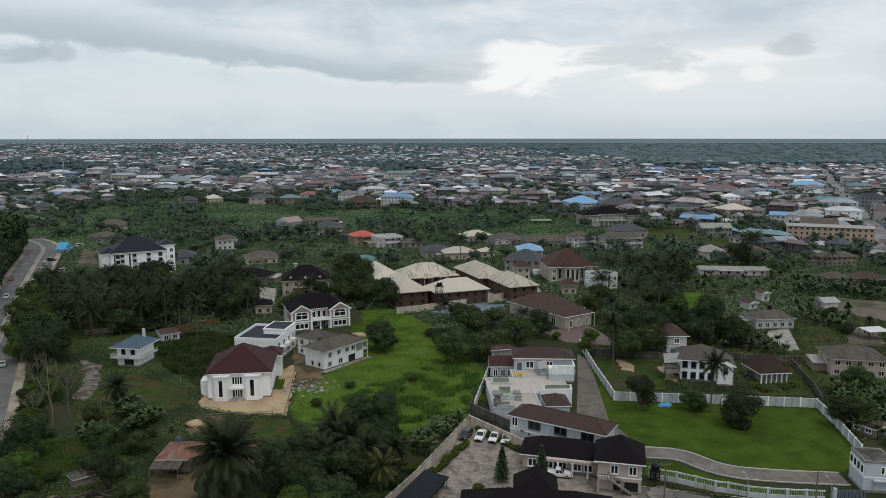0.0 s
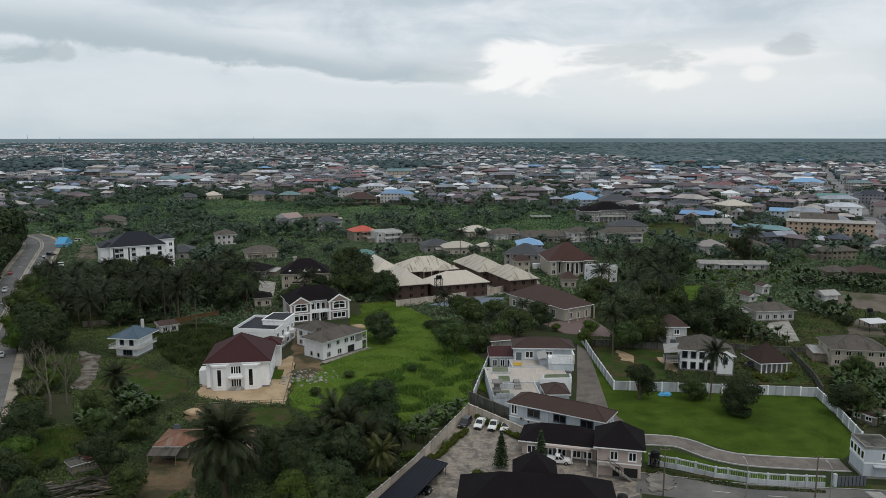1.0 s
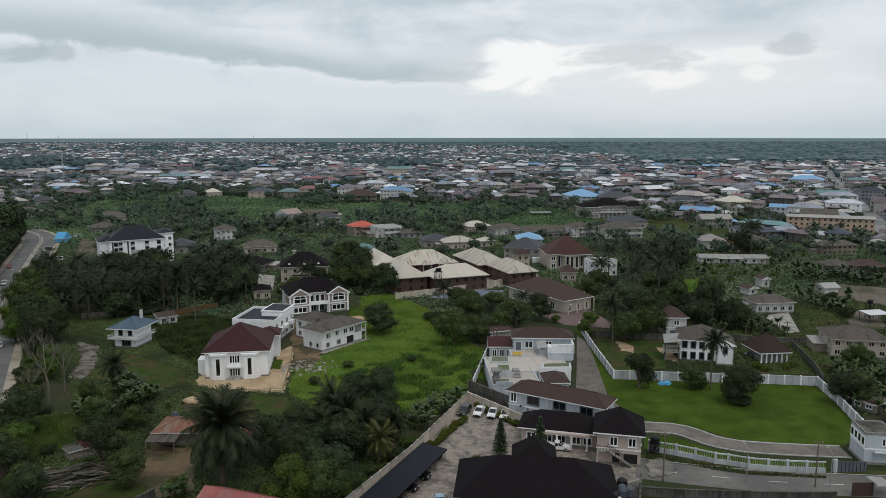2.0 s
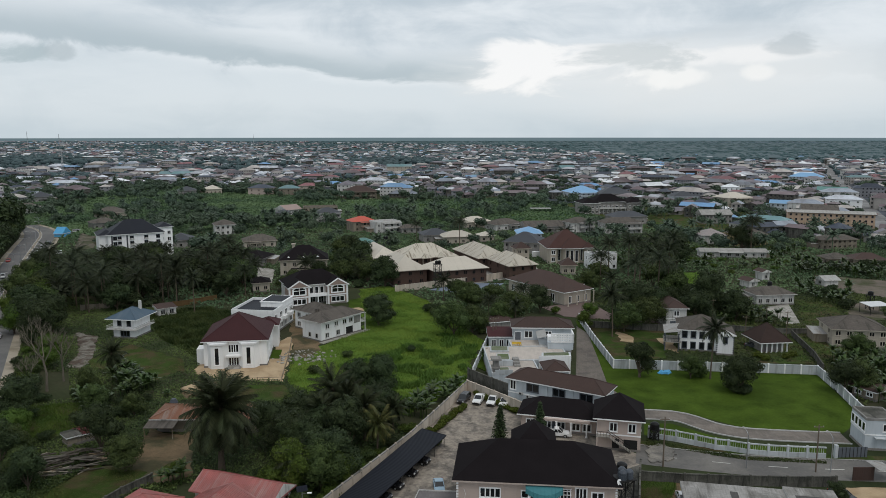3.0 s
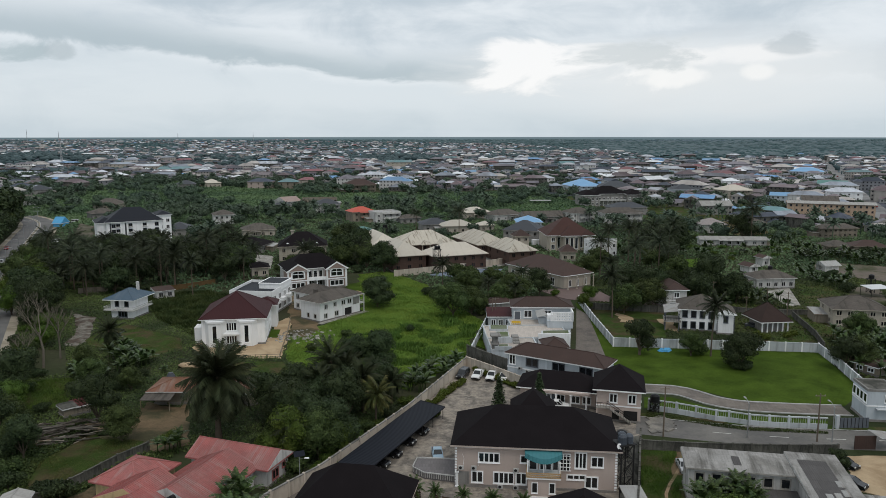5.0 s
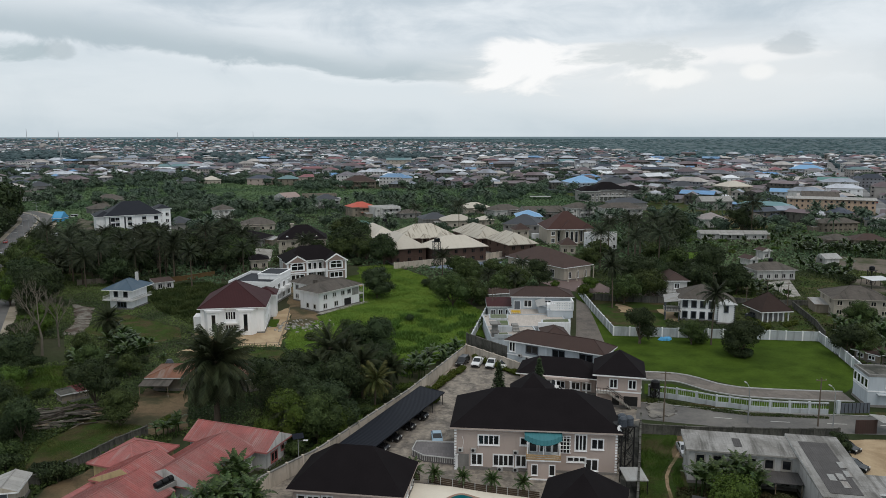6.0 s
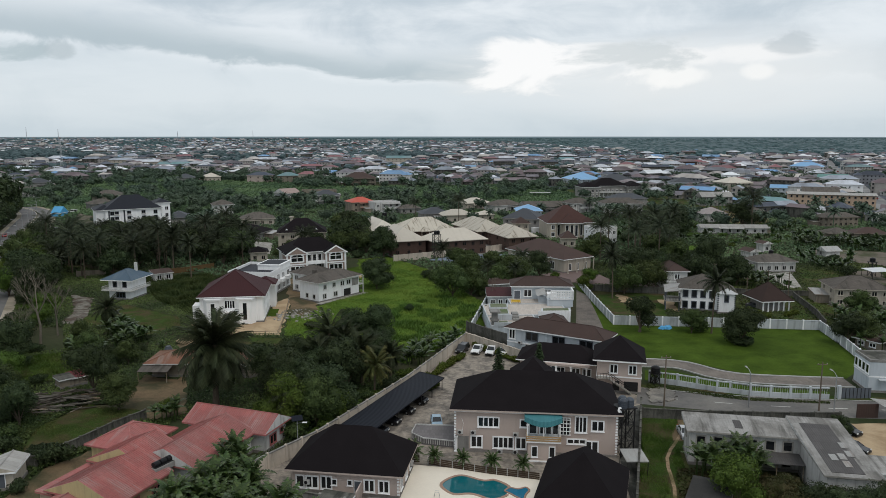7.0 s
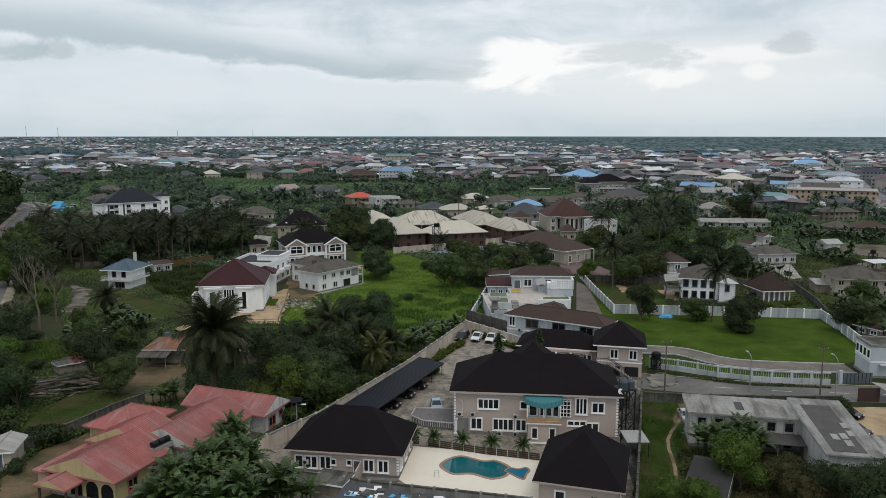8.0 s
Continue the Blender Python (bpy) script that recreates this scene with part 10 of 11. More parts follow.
PROTO = {k: (v, False) for k, v in {
    "broad_a": broad_tree("tree", 11, 11.0, 5.2, 9.8, 7500, 0.30, LEAF, "dark green broadleaf tree with a full crown"),
    "broad_b": broad_tree("tree", 12, 13.0, 6.0, 11.4, 8500, 0.32, LEAF_DARK, "dense dark green broadleaf tree", 8),
    "far_a": broad_tree("tree", 71, 11.0, 5.2, 9.8, 3600, 0.48, LEAF, "dark green broadleaf tree among others"),
    "far_b": broad_tree("tree", 72, 13.0, 6.0, 11.4, 4000, 0.5, LEAF_DARK, "dense dark broadleaf tree in a stand", 8),
    "far_bush": bush("bush", 73, 2.8, 3.2, 800, 0.46, LEAF_DARK, "dark green bush among trees"),
    "broad_c": broad_tree("tree", 13, 9.0, 4.6, 8.0, 7500, 0.27, LEAF_BRIGHT, "fresh green broadleaf tree", 6),
    "broad_d": broad_tree("tree", 14, 10.0, 6.5, 8.8, 9000, 0.34, LEAF, "spreading flat-topped shade tree", 9),
    "round": broad_tree("tree", 15, 12.5, 5.9, 11.5, 9000, 0.31, LEAF_DARK, "rounded dense green tree standing in grass", 11, low=0.6),
    "dry": broad_tree("tree", 18, 8.5, 5.0, 6.5, 6500, 0.27, LEAF_DRY, "brownish half-dry broadleaf tree", 7),
    "upright": broad_tree("tree", 16, 7.8, 3.0, 7.2, 6500, 0.25, LEAF_DARK, "upright dark garden tree on the lawn", 7),
    "dome": broad_tree("tree", 17, 8.0, 4.6, 7.2, 9500, 0.27, LEAF_DARK, "low domed dark tree on the lawn", 8, low=1.0),
    "great_palm": palm("oil_palm", 22, 8.6, 6.6, 104, PALM_NEAR, "huge shaggy oil palm with hanging fronds", 1.55, 0.4, True, pairs=46),
    "oil_palm": palm("oil_palm", 21, 8.0, 6.4, 46, PALM_NEAR, "shaggy dark oil palm with long fronds", 1.65, 0.4, True, pairs=46),
    "coconut": palm("coconut_palm", 22, 11.0, 4.6, 24, PALM_LEAF, "slender coconut palm with feathered crown", 1.0, 0.17),
    "yellow_palm": palm("palm", 23, 6.0, 4.4, 26, PALM_YELLOW, "yellowing young palm with drooping fronds", 1.1, 0.2),
    "small_palm": palm("ornamental_palm", 24, 2.6, 2.7, 24, BANANA_LEAF, "small ornamental palm in the compound", 0.85, 0.13, pairs=12),
    "far_palm_a": far_palm("oil_palm", 25, 9.5, 5.4, 30, PALM_LEAF, "dark oil palm in a dense stand"),
    "far_palm_b": far_palm("oil_palm", 26, 13.0, 5.0, 26, PALM_FAR, "tall oil palm rising above the others"),
    "banana": banana("banana_plant", 31, 5.0, 9, BANANA_LEAF, "broad-leaved plantain with torn green leaves"),
    "banana_tall": banana("banana_plant", 32, 6.2, 11, BANANA_LEAF, "tall plantain with torn green leaves"),
    "clump": banana_clump("banana_plant", 33, 5.0, 4, BANANA_LEAF, "clump of tall green plantains"),
    "clump_low": banana_clump("banana_plant", 34, 3.8, 3, BANANA_LEAF, "low clump of broad-leaved plantains"),
    "bush_a": bush("bush", 41, 2.3, 2.6, 1300, 0.28, LEAF, "rounded leafy green bush"),
    "bush_b": bush("bush", 42, 2.8, 3.2, 1500, 0.30, LEAF_DARK, "dark green bush in a thicket"),
    "bush_c": bush("bush", 43, 2.0, 1.8, 1100, 0.25, LEAF_BRIGHT, "bright green leafy low bush"),
    "shrub": bush("shrub", 44, 0.9, 1.1, 300, 0.24, HEDGE, "small trimmed yellow-green garden shrub", "shrub"),
    "pine": conifer("garden_pine", 51, 8.5, 1.7, LEAF_DARK, "slim dark tiered garden pine"),
    "bare": bare_tree("bare_tree", 61, 11.0, "pale leafless tree with broken limbs"),
}.items()}

# ---- planting ----
TOWN_TREES()
keep_clear([(-94.14, 162.95), (-85.13, 162.94), (-95.88, 183.32), (-104.82, 183.33)])
rng_p = random.Random(3)
for kind, spot, size in (
        ("great_palm", (-40.12, 127.5), 1.3), ("oil_palm", (-23.24, 149.23), 0.95), ("oil_palm", (-24.38, 140.73), 0.8), ("oil_palm", (-15.54, 140.74), 0.78), ("oil_palm", (-83.90, 182.44), 0.72),
        ("yellow_palm", (-12.59, 135.03), 0.95), ("oil_palm", (-19.57, 146.17), 0.85), ("oil_palm", (-10.40, 146.18), 0.6),
        ("broad_c", (-26.35, 119.00), 1.0), ("broad_a", (-20.71, 119.00), 0.85), ("broad_b", (-29.24, 132.48), 0.85), ("broad_c", (-18.67, 121.07), 0.7), ("broad_b", (-25.02, 129.44), 0.8),
        ("round", (-20.62, 230.30), 0.92),
        ("broad_d", (3.2, 218.5), 0.95), ("broad_d", (8.9, 221.0), 0.8), ("broad_a", (17.5, 226.77), 0.8), ("broad_d", (23.0, 235.93), 0.9),
        ("coconut", (22.48, 226.78), 0.75), ("broad_b", (33.10, 247.94), 0.8), ("broad_c", (44.40, 226.81), 0.6), ("broad_a", (54.52, 274.62), 1.0), ("broad_a", (49.18, 268.35), 0.7),
        ("coconut", (50.71, 216.71), 1.12), ("upright", (49.1, 179.5), 1.2), ("dome", (69.6, 168.8), 1.0), ("coconut", (66.3, 178.0), 1.05),
        ("broad_a", (61.6, 178.6), 0.62), ("bush_a", (64.2, 179.6), 1.1), ("broad_b", (87.56, 243.89), 1.18), ("broad_b", (61.64, 235.99), 1.1), ("broad_d", (55.63, 222.50), 0.9),
        ("broad_b", (68.93, 236.00), 1.0), ("broad_d", (64.58, 226.84), 0.9), ("broad_b", (105.78, 331.74), 1.3), ("far_palm_b", (102.62, 328.06), 1.2), ("far_palm_b", (79.0, 312.0), 1.1), ("far_palm_b", (83.5, 318.0), 1.2), ("far_palm_a", (88.0, 312.0), 1.2), ("far_palm_b", (92.0, 322.0), 1.15), ("far_palm_a", (97.0, 315.0), 1.1), ("far_palm_b", (154.70, 368.91), 1.2), ("broad_b", (152.32, 373.53), 1.3),
        ("broad_b", (94.04, 167.73), 0.7), ("broad_a", (97.97, 167.73), 0.8), ("broad_a", (110.70, 193.02), 0.8),
        ("bare", (-93.88, 169.24), 1.45), ("bare", (-93.54, 176.45), 1.1), ("bare", (-95.85, 166.04), 0.9), ("broad_a", (-74.20, 123.70), 0.6), ("broad_b", (-70.6, 119.4), 0.62), ("broad_b", (-80.5, 128.0), 0.75), ("broad_c", (-84.5, 139.0), 0.8), ("broad_b", (-65.31, 134.99), 0.75), ("broad_a", (-57.32, 127.08), 0.68),
        ("broad_b", (-88.24, 146.11), 0.9),
        ("pine", (11.19, 140.76), 1.0), ("pine", (18.47, 136.35), 1.15),
        ("broad_c", (38.87, 91.40), 0.85), ("dry", (43.68, 89.89), 0.62), ("broad_b", (46.08, 86.72), 0.5), ("dry", (48.51, 86.03), 0.6), ("broad_b", (52.98, 84.68), 0.55), ("broad_c", (28.44, 86.03), 0.55), ("broad_c", (30.75, 84.68), 0.5), ("broad_b", (50.11, 82.73), 0.6), ("dry", (44.36, 86.03), 0.6),
        ("broad_a", (-148.85, 257.26), 1.25), ("broad_c", (-139.57, 237.87), 1.1), ("broad_a", (-160.99, 285.51), 1.2), ("broad_b", (-171.00, 310.14), 1.1), ("broad_c", (-130.87, 220.53), 1.0),
        ("broad_c", (-47.08, 124.27), 0.4), ("bush_a", (19.64, 86.99), 1.0), ("broad_b", (65.14, 115.60), 0.28),
        ("broad_c", (48.02, 240.39), 0.62), ("broad_c", (37.90, 244.54), 0.35), ("far_palm_a", (-34.90, 305.58), 0.9), ("far_palm_a", (64.51, 390.45), 1.0),
        ("coconut", (-84.36, 246.07), 1.05), ("coconut", (-96.84, 265.17), 1.2), ("coconut", (-107.88, 278.07), 1.1), ("far_palm_b", (-14.58, 408.78), 0.9), ("far_palm_b", (8.68, 390.54), 1.0), ("far_palm_a", (-33.98, 297.17), 0.6)):
    plant(kind, *spot, size, rng=rng_p)
for spot, size in (((-57.18, 105.03), 1.05), ((-60.14, 106.65), 0.8), ((-57.88, 96.71), 0.6)):
    plant("bush_b", *spot, size, rng=rng_p)
for spot, size in (((-4.2, 105.46), 0.8), ((-0.98, 104.9), 0.6), ((3.16, 103.9), 0.6), ((7.37, 102.7), 0.68), ((11.74, 101.5), 0.62), ((11.01, 192.90), 0.7)):
    plant("small_palm", *spot, size, rng=rng_p)
# hedges and trimmed shrubs
for a, b, n in (((-6.37, 138.34), (3.85, 159.26), 26), ((6.09, 166.67), (15.03, 154.95), 16), ((-3.82, 136.34), (-2.26, 139.02), 3), ((-17.93, 110.28), (-13.35, 120.55), 0)):
    for i in range(n):
        p = Vector(a).lerp(Vector(b), (i + 0.5) / n)
        plant("shrub", p.x + 1.2, p.y, rng_p.uniform(0.8, 1.25), rng=rng_p)
for spot in ((12.67, 135.04), (6.57, 136.34), (10.50, 134.40), (-11.30, 101.57), (-10.68, 100.27), (85.10, 194.80), (86.18, 193.00), (92.50, 194.79), (95.20, 196.63)):
    plant("shrub", *spot, 1.5, rng=rng_p)
# plantain groves
sow(["banana", "banana_tall"], [(-37.90, 89.27), (-37.47, 97.93), (-35.25, 103.08), (-29.51, 103.08), (-26.54, 97.93), (-18.49, 92.62), (-16.31, 86.70), (-25.44, 83.34), (-36.18, 83.34)], 62, 0.8, 1.1, 5, 1.15, None, 40)
sow(["clump"], [(-38.61, 89.27), (-37.03, 96.72), (-34.94, 102.12), (-28.18, 101.18), (-18.06, 92.31), (-15.84, 86.01), (-25.07, 82.07), (-35.66, 82.07)], 30, 0.8, 1.05, 4, 1.7, None, 40)
sow(["banana", "banana_tall"], [(36.69, 103.30), (46.64, 102.73), (44.76, 98.32), (35.74, 99.02)], 13, 0.85, 1.1, 6, 1.2, None, 40)
sow(["banana"], [(-50.73, 124.82), (-45.32, 124.82), (-44.29, 120.53), (-49.33, 120.52)], 6, 0.7, 0.9, 7, 1.2)
sow(["clump"], [(-4.78, 149.25), (4.42, 167.65), (2.55, 175.32), (-9.76, 154.09)], 12, 0.7, 0.95, 8, 2.2)
sow(["clump", "clump_low"], [(-84.42, 183.60), (-73.72, 183.62), (-66.80, 167.58), (-73.85, 162.81)], 12, 0.9, 1.15, 9, 2.0)
sow(["clump"], [(-82.74, 162.80), (-77.66, 162.81), (-72.05, 151.98), (-77.99, 151.98)], 6, 0.9, 1.1, 10, 2.2)
sow(["clump", "clump_low"], [(96.06, 277.85), (104.66, 260.92), (117.98, 237.64), (108.39, 225.03), (83.74, 235.69)], 34, 0.7, 1.0, 11, 2.6)
sow(["clump", "clump_low", "bush_c"], [(101.32, 418.31), (191.15, 390.23), (173.68, 337.42), (161.87, 318.84), (112.80, 313.14), (83.68, 344.23)], 90, 0.8, 1.15, 12, 4.0)
sow(["clump", "bush_b"], [(163.70, 344.12), (200.74, 330.96), (191.20, 302.10), (154.15, 313.09)], 34, 0.9, 1.2, 13, 3.4)
sow(["clump", "clump_low"], [(101.42, 182.01), (112.69, 182.01), (102.31, 157.63), (93.89, 156.12)], 10, 0.6, 0.8, 38, 2.6)
sow(["clump", "banana"], [(105.14, 194.79), (120.23, 194.78), (108.24, 167.27), (93.49, 157.63), (95.95, 174.35)], 34, 0.8, 1.05, 14, 2.4)
sow(["bush_b", "clump"], [(141.80, 296.96), (159.57, 287.05), (139.26, 245.86), (133.06, 269.09)], 18, 0.7, 1.1, 15, 3.5)
# the palm grove and roadside trees
sow(["far_palm_a", "far_palm_b", "far_b", "far_a"], [(-133.59, 246.12), (-158.75, 292.29), (-162.15, 307.92), (-145.37, 307.90), (-114.99, 310.07), (-97.66, 325.17), (-80.65, 307.82), (-68.79, 278.03), (-81.46, 269.32), (-98.67, 253.39), (-117.18, 246.10)], 70, 0.8, 1.1, 20, 4.4, [5, 3, 2, 1])
sow(["far_palm_a", "far_b", "far_a"], [(-161.67, 337.90), (-148.91, 351.52), (-133.80, 358.72), (-120.45, 328.89), (-150.54, 319.25)], 16, 0.72, 0.9, 39, 3.5)
stand("grove_trees", [(-133.59, 246.12), (-161.39, 297.33), (-181.36, 344.61), (-157.27, 334.00), (-121.73, 328.89), (-99.46, 331.37), (-76.94, 302.43), (-81.46, 269.32), (-117.18, 246.10)], 90, 0.6, 0.95, 21, 3.5, "dark undergrowth trees of the palm grove", 0.2, 0.4)
stand("roadside_trees", [(-232, 380), (-246, 412), (-262, 445), (-280, 470), (-292, 465), (-264, 420), (-246, 378)], 14, 2.0, 2.7, 45, 5.0, "very tall dark trees beyond the carriageway", 0.0, 0.0)
stand("roadside_trees", [(-157.63, 220.55), (-168.18, 253.46), (-195.26, 319.31), (-221.39, 374.22), (-259.39, 451.15), (-285.91, 502.46), (-308.41, 517.16), (-271.28, 374.30)], 110, 1.1, 1.6, 22, 4.0, "tall dark trees along the carriageway", 0.1, 0.1)
sow(["broad_a", "broad_b", "broad_c", "bush_b"], [(-99.59, 157.73), (-109.18, 178.23), (-130.17, 220.53), (-153.93, 278.12), (-127.17, 239.19), (-103.88, 190.48), (-90.38, 154.73)], 24, 0.6, 0.95, 23, 4.2)
sow(["bush_b", "bush_a", "clump_low", "broad_a"], [(-83.08, 129.82), (-102.64, 167.38), (-90.05, 174.46), (-67.16, 172.62), (-60.08, 164.02), (-65.57, 154.72), (-72.76, 141.25), (-77.93, 131.97)], 24, 0.5, 0.8, 24, 3.4)
sow(["bush_b", "bush_a", "bush_c"], [(-31.22, 116.03), (-16.36, 129.44), (-6.97, 146.18), (-13.41, 121.07), (-21.53, 113.20)], 26, 0.7, 1.1, 25, 2.4)
sow(["broad_b", "bush_b", "far_palm_a"], [(-31.54, 117.25), (-34.45, 146.16), (-20.48, 162.86), (-10.31, 162.87), (-14.32, 129.45), (-21.16, 113.66)], 22, 0.6, 0.85, 26, 3.6, [3, 3, 1])
sow(["bush_a", "bush_b"], [(-37.22, 206.91), (-23.89, 220.44), (6.47, 194.85), (4.38, 174.40), (-11.21, 157.68), (-30.51, 167.35)], 5, 0.5, 0.9, 27, 5.0)
sow(["far_a", "far_b", "far_bush"], [(-42.54, 292.15), (-21.84, 289.19), (-23.97, 319.09), (-42.35, 373.94), (-55.16, 344.43), (-44.72, 307.77)], 20, 0.8, 1.15, 28, 4.5)
sow(["far_a", "broad_d", "far_bush", "far_palm_a"], [(-5.69, 269.24), (19.55, 269.21), (30.30, 253.27), (32.38, 239.05), (14.68, 226.31), (4.0, 245.0)], 10, 0.55, 0.8, 29, 4.5)
sow(["far_a", "far_palm_b", "far_palm_b", "far_palm_a", "far_bush", "clump", "clump"], [(66.59, 307.63), (90.71, 373.72), (105.03, 344.20), (84.26, 260.94), (62.02, 253.23), (57.04, 277.89)], 22, 0.75, 1.1, 30, 6.0)
sow(["far_a", "far_b", "far_palm_a", "far_bush"], [(-70.33, 292.18), (-67.52, 302.42), (-50.36, 305.60), (-44.82, 292.15), (-62.28, 278.02)], 9, 0.6, 0.85, 35, 3.5)
sow(["far_a", "broad_c", "far_b"], [(-129.83, 220.53), (-157.41, 278.13), (-185.29, 337.93), (-180.04, 337.92), (-134.55, 246.12), (-109.93, 190.48)], 16, 0.9, 1.2, 36, 4.0)
sow(["bush_b", "bush_a"], [(-6.36, 251.81), (2.53, 253.29), (16.68, 229.37), (12.74, 217.57), (-3.30, 242.49)], 22, 0.7, 1.0, 37, 2.2)
for dx, dy in ((-2.6, -1.5), (2.4, -1.8), (0.2, -2.6), (3.0, 1.0), (-2.8, 1.4)):
    plant("bush_b", 69.6 + dx * 0.55, 168.8 + dy * 0.55, 0.6, rng=rng_p)
sow(["far_b", "far_bush", "bush_a"], [(66.20, 232.47), (81.39, 264.99), (98.81, 245.90), (96.50, 226.24)], 14, 0.6, 0.9, 31, 4.0)
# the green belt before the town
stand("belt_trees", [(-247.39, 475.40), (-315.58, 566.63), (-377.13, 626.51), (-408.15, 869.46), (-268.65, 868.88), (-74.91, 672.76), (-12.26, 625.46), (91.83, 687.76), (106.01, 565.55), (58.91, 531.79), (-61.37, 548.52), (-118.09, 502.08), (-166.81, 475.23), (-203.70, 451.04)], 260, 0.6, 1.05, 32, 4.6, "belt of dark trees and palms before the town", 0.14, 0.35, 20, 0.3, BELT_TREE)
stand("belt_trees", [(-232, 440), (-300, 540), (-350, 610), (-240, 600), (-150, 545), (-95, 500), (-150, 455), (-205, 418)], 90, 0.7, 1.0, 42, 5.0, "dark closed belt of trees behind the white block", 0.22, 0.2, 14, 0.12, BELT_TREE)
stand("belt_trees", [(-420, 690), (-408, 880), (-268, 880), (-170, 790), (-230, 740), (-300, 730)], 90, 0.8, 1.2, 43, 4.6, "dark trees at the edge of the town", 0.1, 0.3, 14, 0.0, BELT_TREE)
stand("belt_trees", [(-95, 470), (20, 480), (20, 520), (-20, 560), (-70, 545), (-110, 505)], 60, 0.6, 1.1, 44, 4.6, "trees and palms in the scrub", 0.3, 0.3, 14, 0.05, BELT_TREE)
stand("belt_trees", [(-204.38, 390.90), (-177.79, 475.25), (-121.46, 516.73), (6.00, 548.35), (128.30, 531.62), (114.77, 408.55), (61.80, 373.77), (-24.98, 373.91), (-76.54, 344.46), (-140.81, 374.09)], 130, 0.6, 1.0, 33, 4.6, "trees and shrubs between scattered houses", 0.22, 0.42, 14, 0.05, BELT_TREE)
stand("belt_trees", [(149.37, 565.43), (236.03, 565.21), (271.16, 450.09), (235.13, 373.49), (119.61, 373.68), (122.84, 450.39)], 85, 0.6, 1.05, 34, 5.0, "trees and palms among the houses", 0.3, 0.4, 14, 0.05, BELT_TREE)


def undergrowth(name, outline, count, size, mat, label, seed, tall=0.8, over=False, upright=False, patchy=False):
    """Low rough growth over an outline: many loose leaves near the ground."""
    rng = np.random.default_rng(seed)
    o = np.array(outline, float)
    pts = rng.uniform(o.min(0), o.max(0), (count * 4, 2))
    keep = np.zeros(len(pts), bool)
    for (ax, ay), (bx, by) in zip(o, np.roll(o, -1, 0)):
        cross = (ay > pts[:, 1]) != (by > pts[:, 1])
        keep ^= cross & (pts[:, 0] < (bx - ax) * (pts[:, 1] - ay) / (by - ay + 1e-9) + ax)
    for c in KEPT_CLEAR if not over else ():
        if c[:, 0].max() < o[:, 0].min() or c[:, 0].min() > o[:, 0].max() or c[:, 1].max() < o[:, 1].min() or c[:, 1].min() > o[:, 1].max():
            continue
        hit = np.zeros(len(pts), bool)
        for (ax, ay), (bx, by) in zip(c, np.roll(c, -1, 0)):
            cross = (ay > pts[:, 1]) != (by > pts[:, 1])
            hit ^= cross & (pts[:, 0] < (bx - ax) * (pts[:, 1] - ay) / (by - ay + 1e-9) + ax)
        keep &= ~hit
    pts = pts[keep][:count]
    if not len(pts):
        return
    wave = np.array([noise.noise(Vector((x * 0.18, y * 0.18, seed))) for x, y in pts])
    if patchy:
        pts, wave = pts[wave > -0.02], wave[wave > -0.02]
    z = rng.uniform(0.02, 1, len(pts)) * tall * (0.55 + 0.9 * np.clip(wave + 0.3, 0, 1))
    centres = np.column_stack([pts, z])
    if upright:
        # thin leaning blades from the ground
        n = len(pts)
        a, b = rng.uniform(0, 6.2832, n), rng.uniform(0, 6.2832, n)
        wide = size * rng.uniform(0.10, 0.22, n)
        high = np.maximum(z, 0.3 * tall)
        left = np.column_stack([pts[:, 0] - np.cos(a) * wide, pts[:, 1] - np.sin(a) * wide, np.zeros(n)])
        right = np.column_stack([pts[:, 0] + np.cos(a) * wide, pts[:, 1] + np.sin(a) * wide, np.zeros(n)])
        tip = np.column_stack([pts[:, 0] + np.cos(b) * high * 0.7, pts[:, 1] + np.sin(b) * high * 0.7, high])
        p, f = np.stack([left, right, tip], 1).reshape(-1, 3), np.arange(n * 3).reshape(-1, 3)
    else:
        p, f = leaf_cards(rng, centres, np.tile([0.0, -0.35, 0.8], (len(pts), 1)), size, 0.5)
    me = pydata_mesh(name, [(p, f, 0)], [mat])
    solid(name, me, None, label, "undergrowth", kind="stuff")


undergrowth("meadow_grass", [(-32.70, 285.37), (-22.05, 292.13), (-5.62, 265.08), (11.75, 212.10), (7.08, 190.41), (5.47, 173.67), (-8.54, 154.69), (-23.83, 157.69), (-37.96, 174.43), (-41.35, 194.89), (-36.62, 203.40), (-24.48, 226.34)], 110000, 0.5, GRASS_BLADE, "tall bright green meadow grass", 50, 0.6, False, True)
undergrowth("meadow_weeds", [(-28.39, 190.43), (-14.25, 205.38), (0.41, 220.42), (10.28, 209.46), (5.47, 173.67), (-8.54, 154.69), (-19.47, 164.00)], 40000, 1.0, FIELD_BLADE, "darker weeds in the meadow", 51, 1.2, False, True, True)
undergrowth("crop_rows", [(-100.77, 246.08), (-84.77, 253.38), (-70.85, 246.06), (-70.74, 214.87), (-66.04, 194.90), (-84.30, 214.88)], 45000, 0.9, CROP_BLADE, "tall green maize-like crop", 52, 1.7, False, True)
keep_clear([(-32.70, 285.37), (-22.05, 292.13), (-5.62, 265.08), (11.75, 212.10), (7.08, 190.41), (3.03, 176.26), (-8.99, 163.99), (-24.71, 164.00), (-37.96, 174.43), (-41.35, 194.89), (-36.62, 203.40), (-24.48, 226.34)])
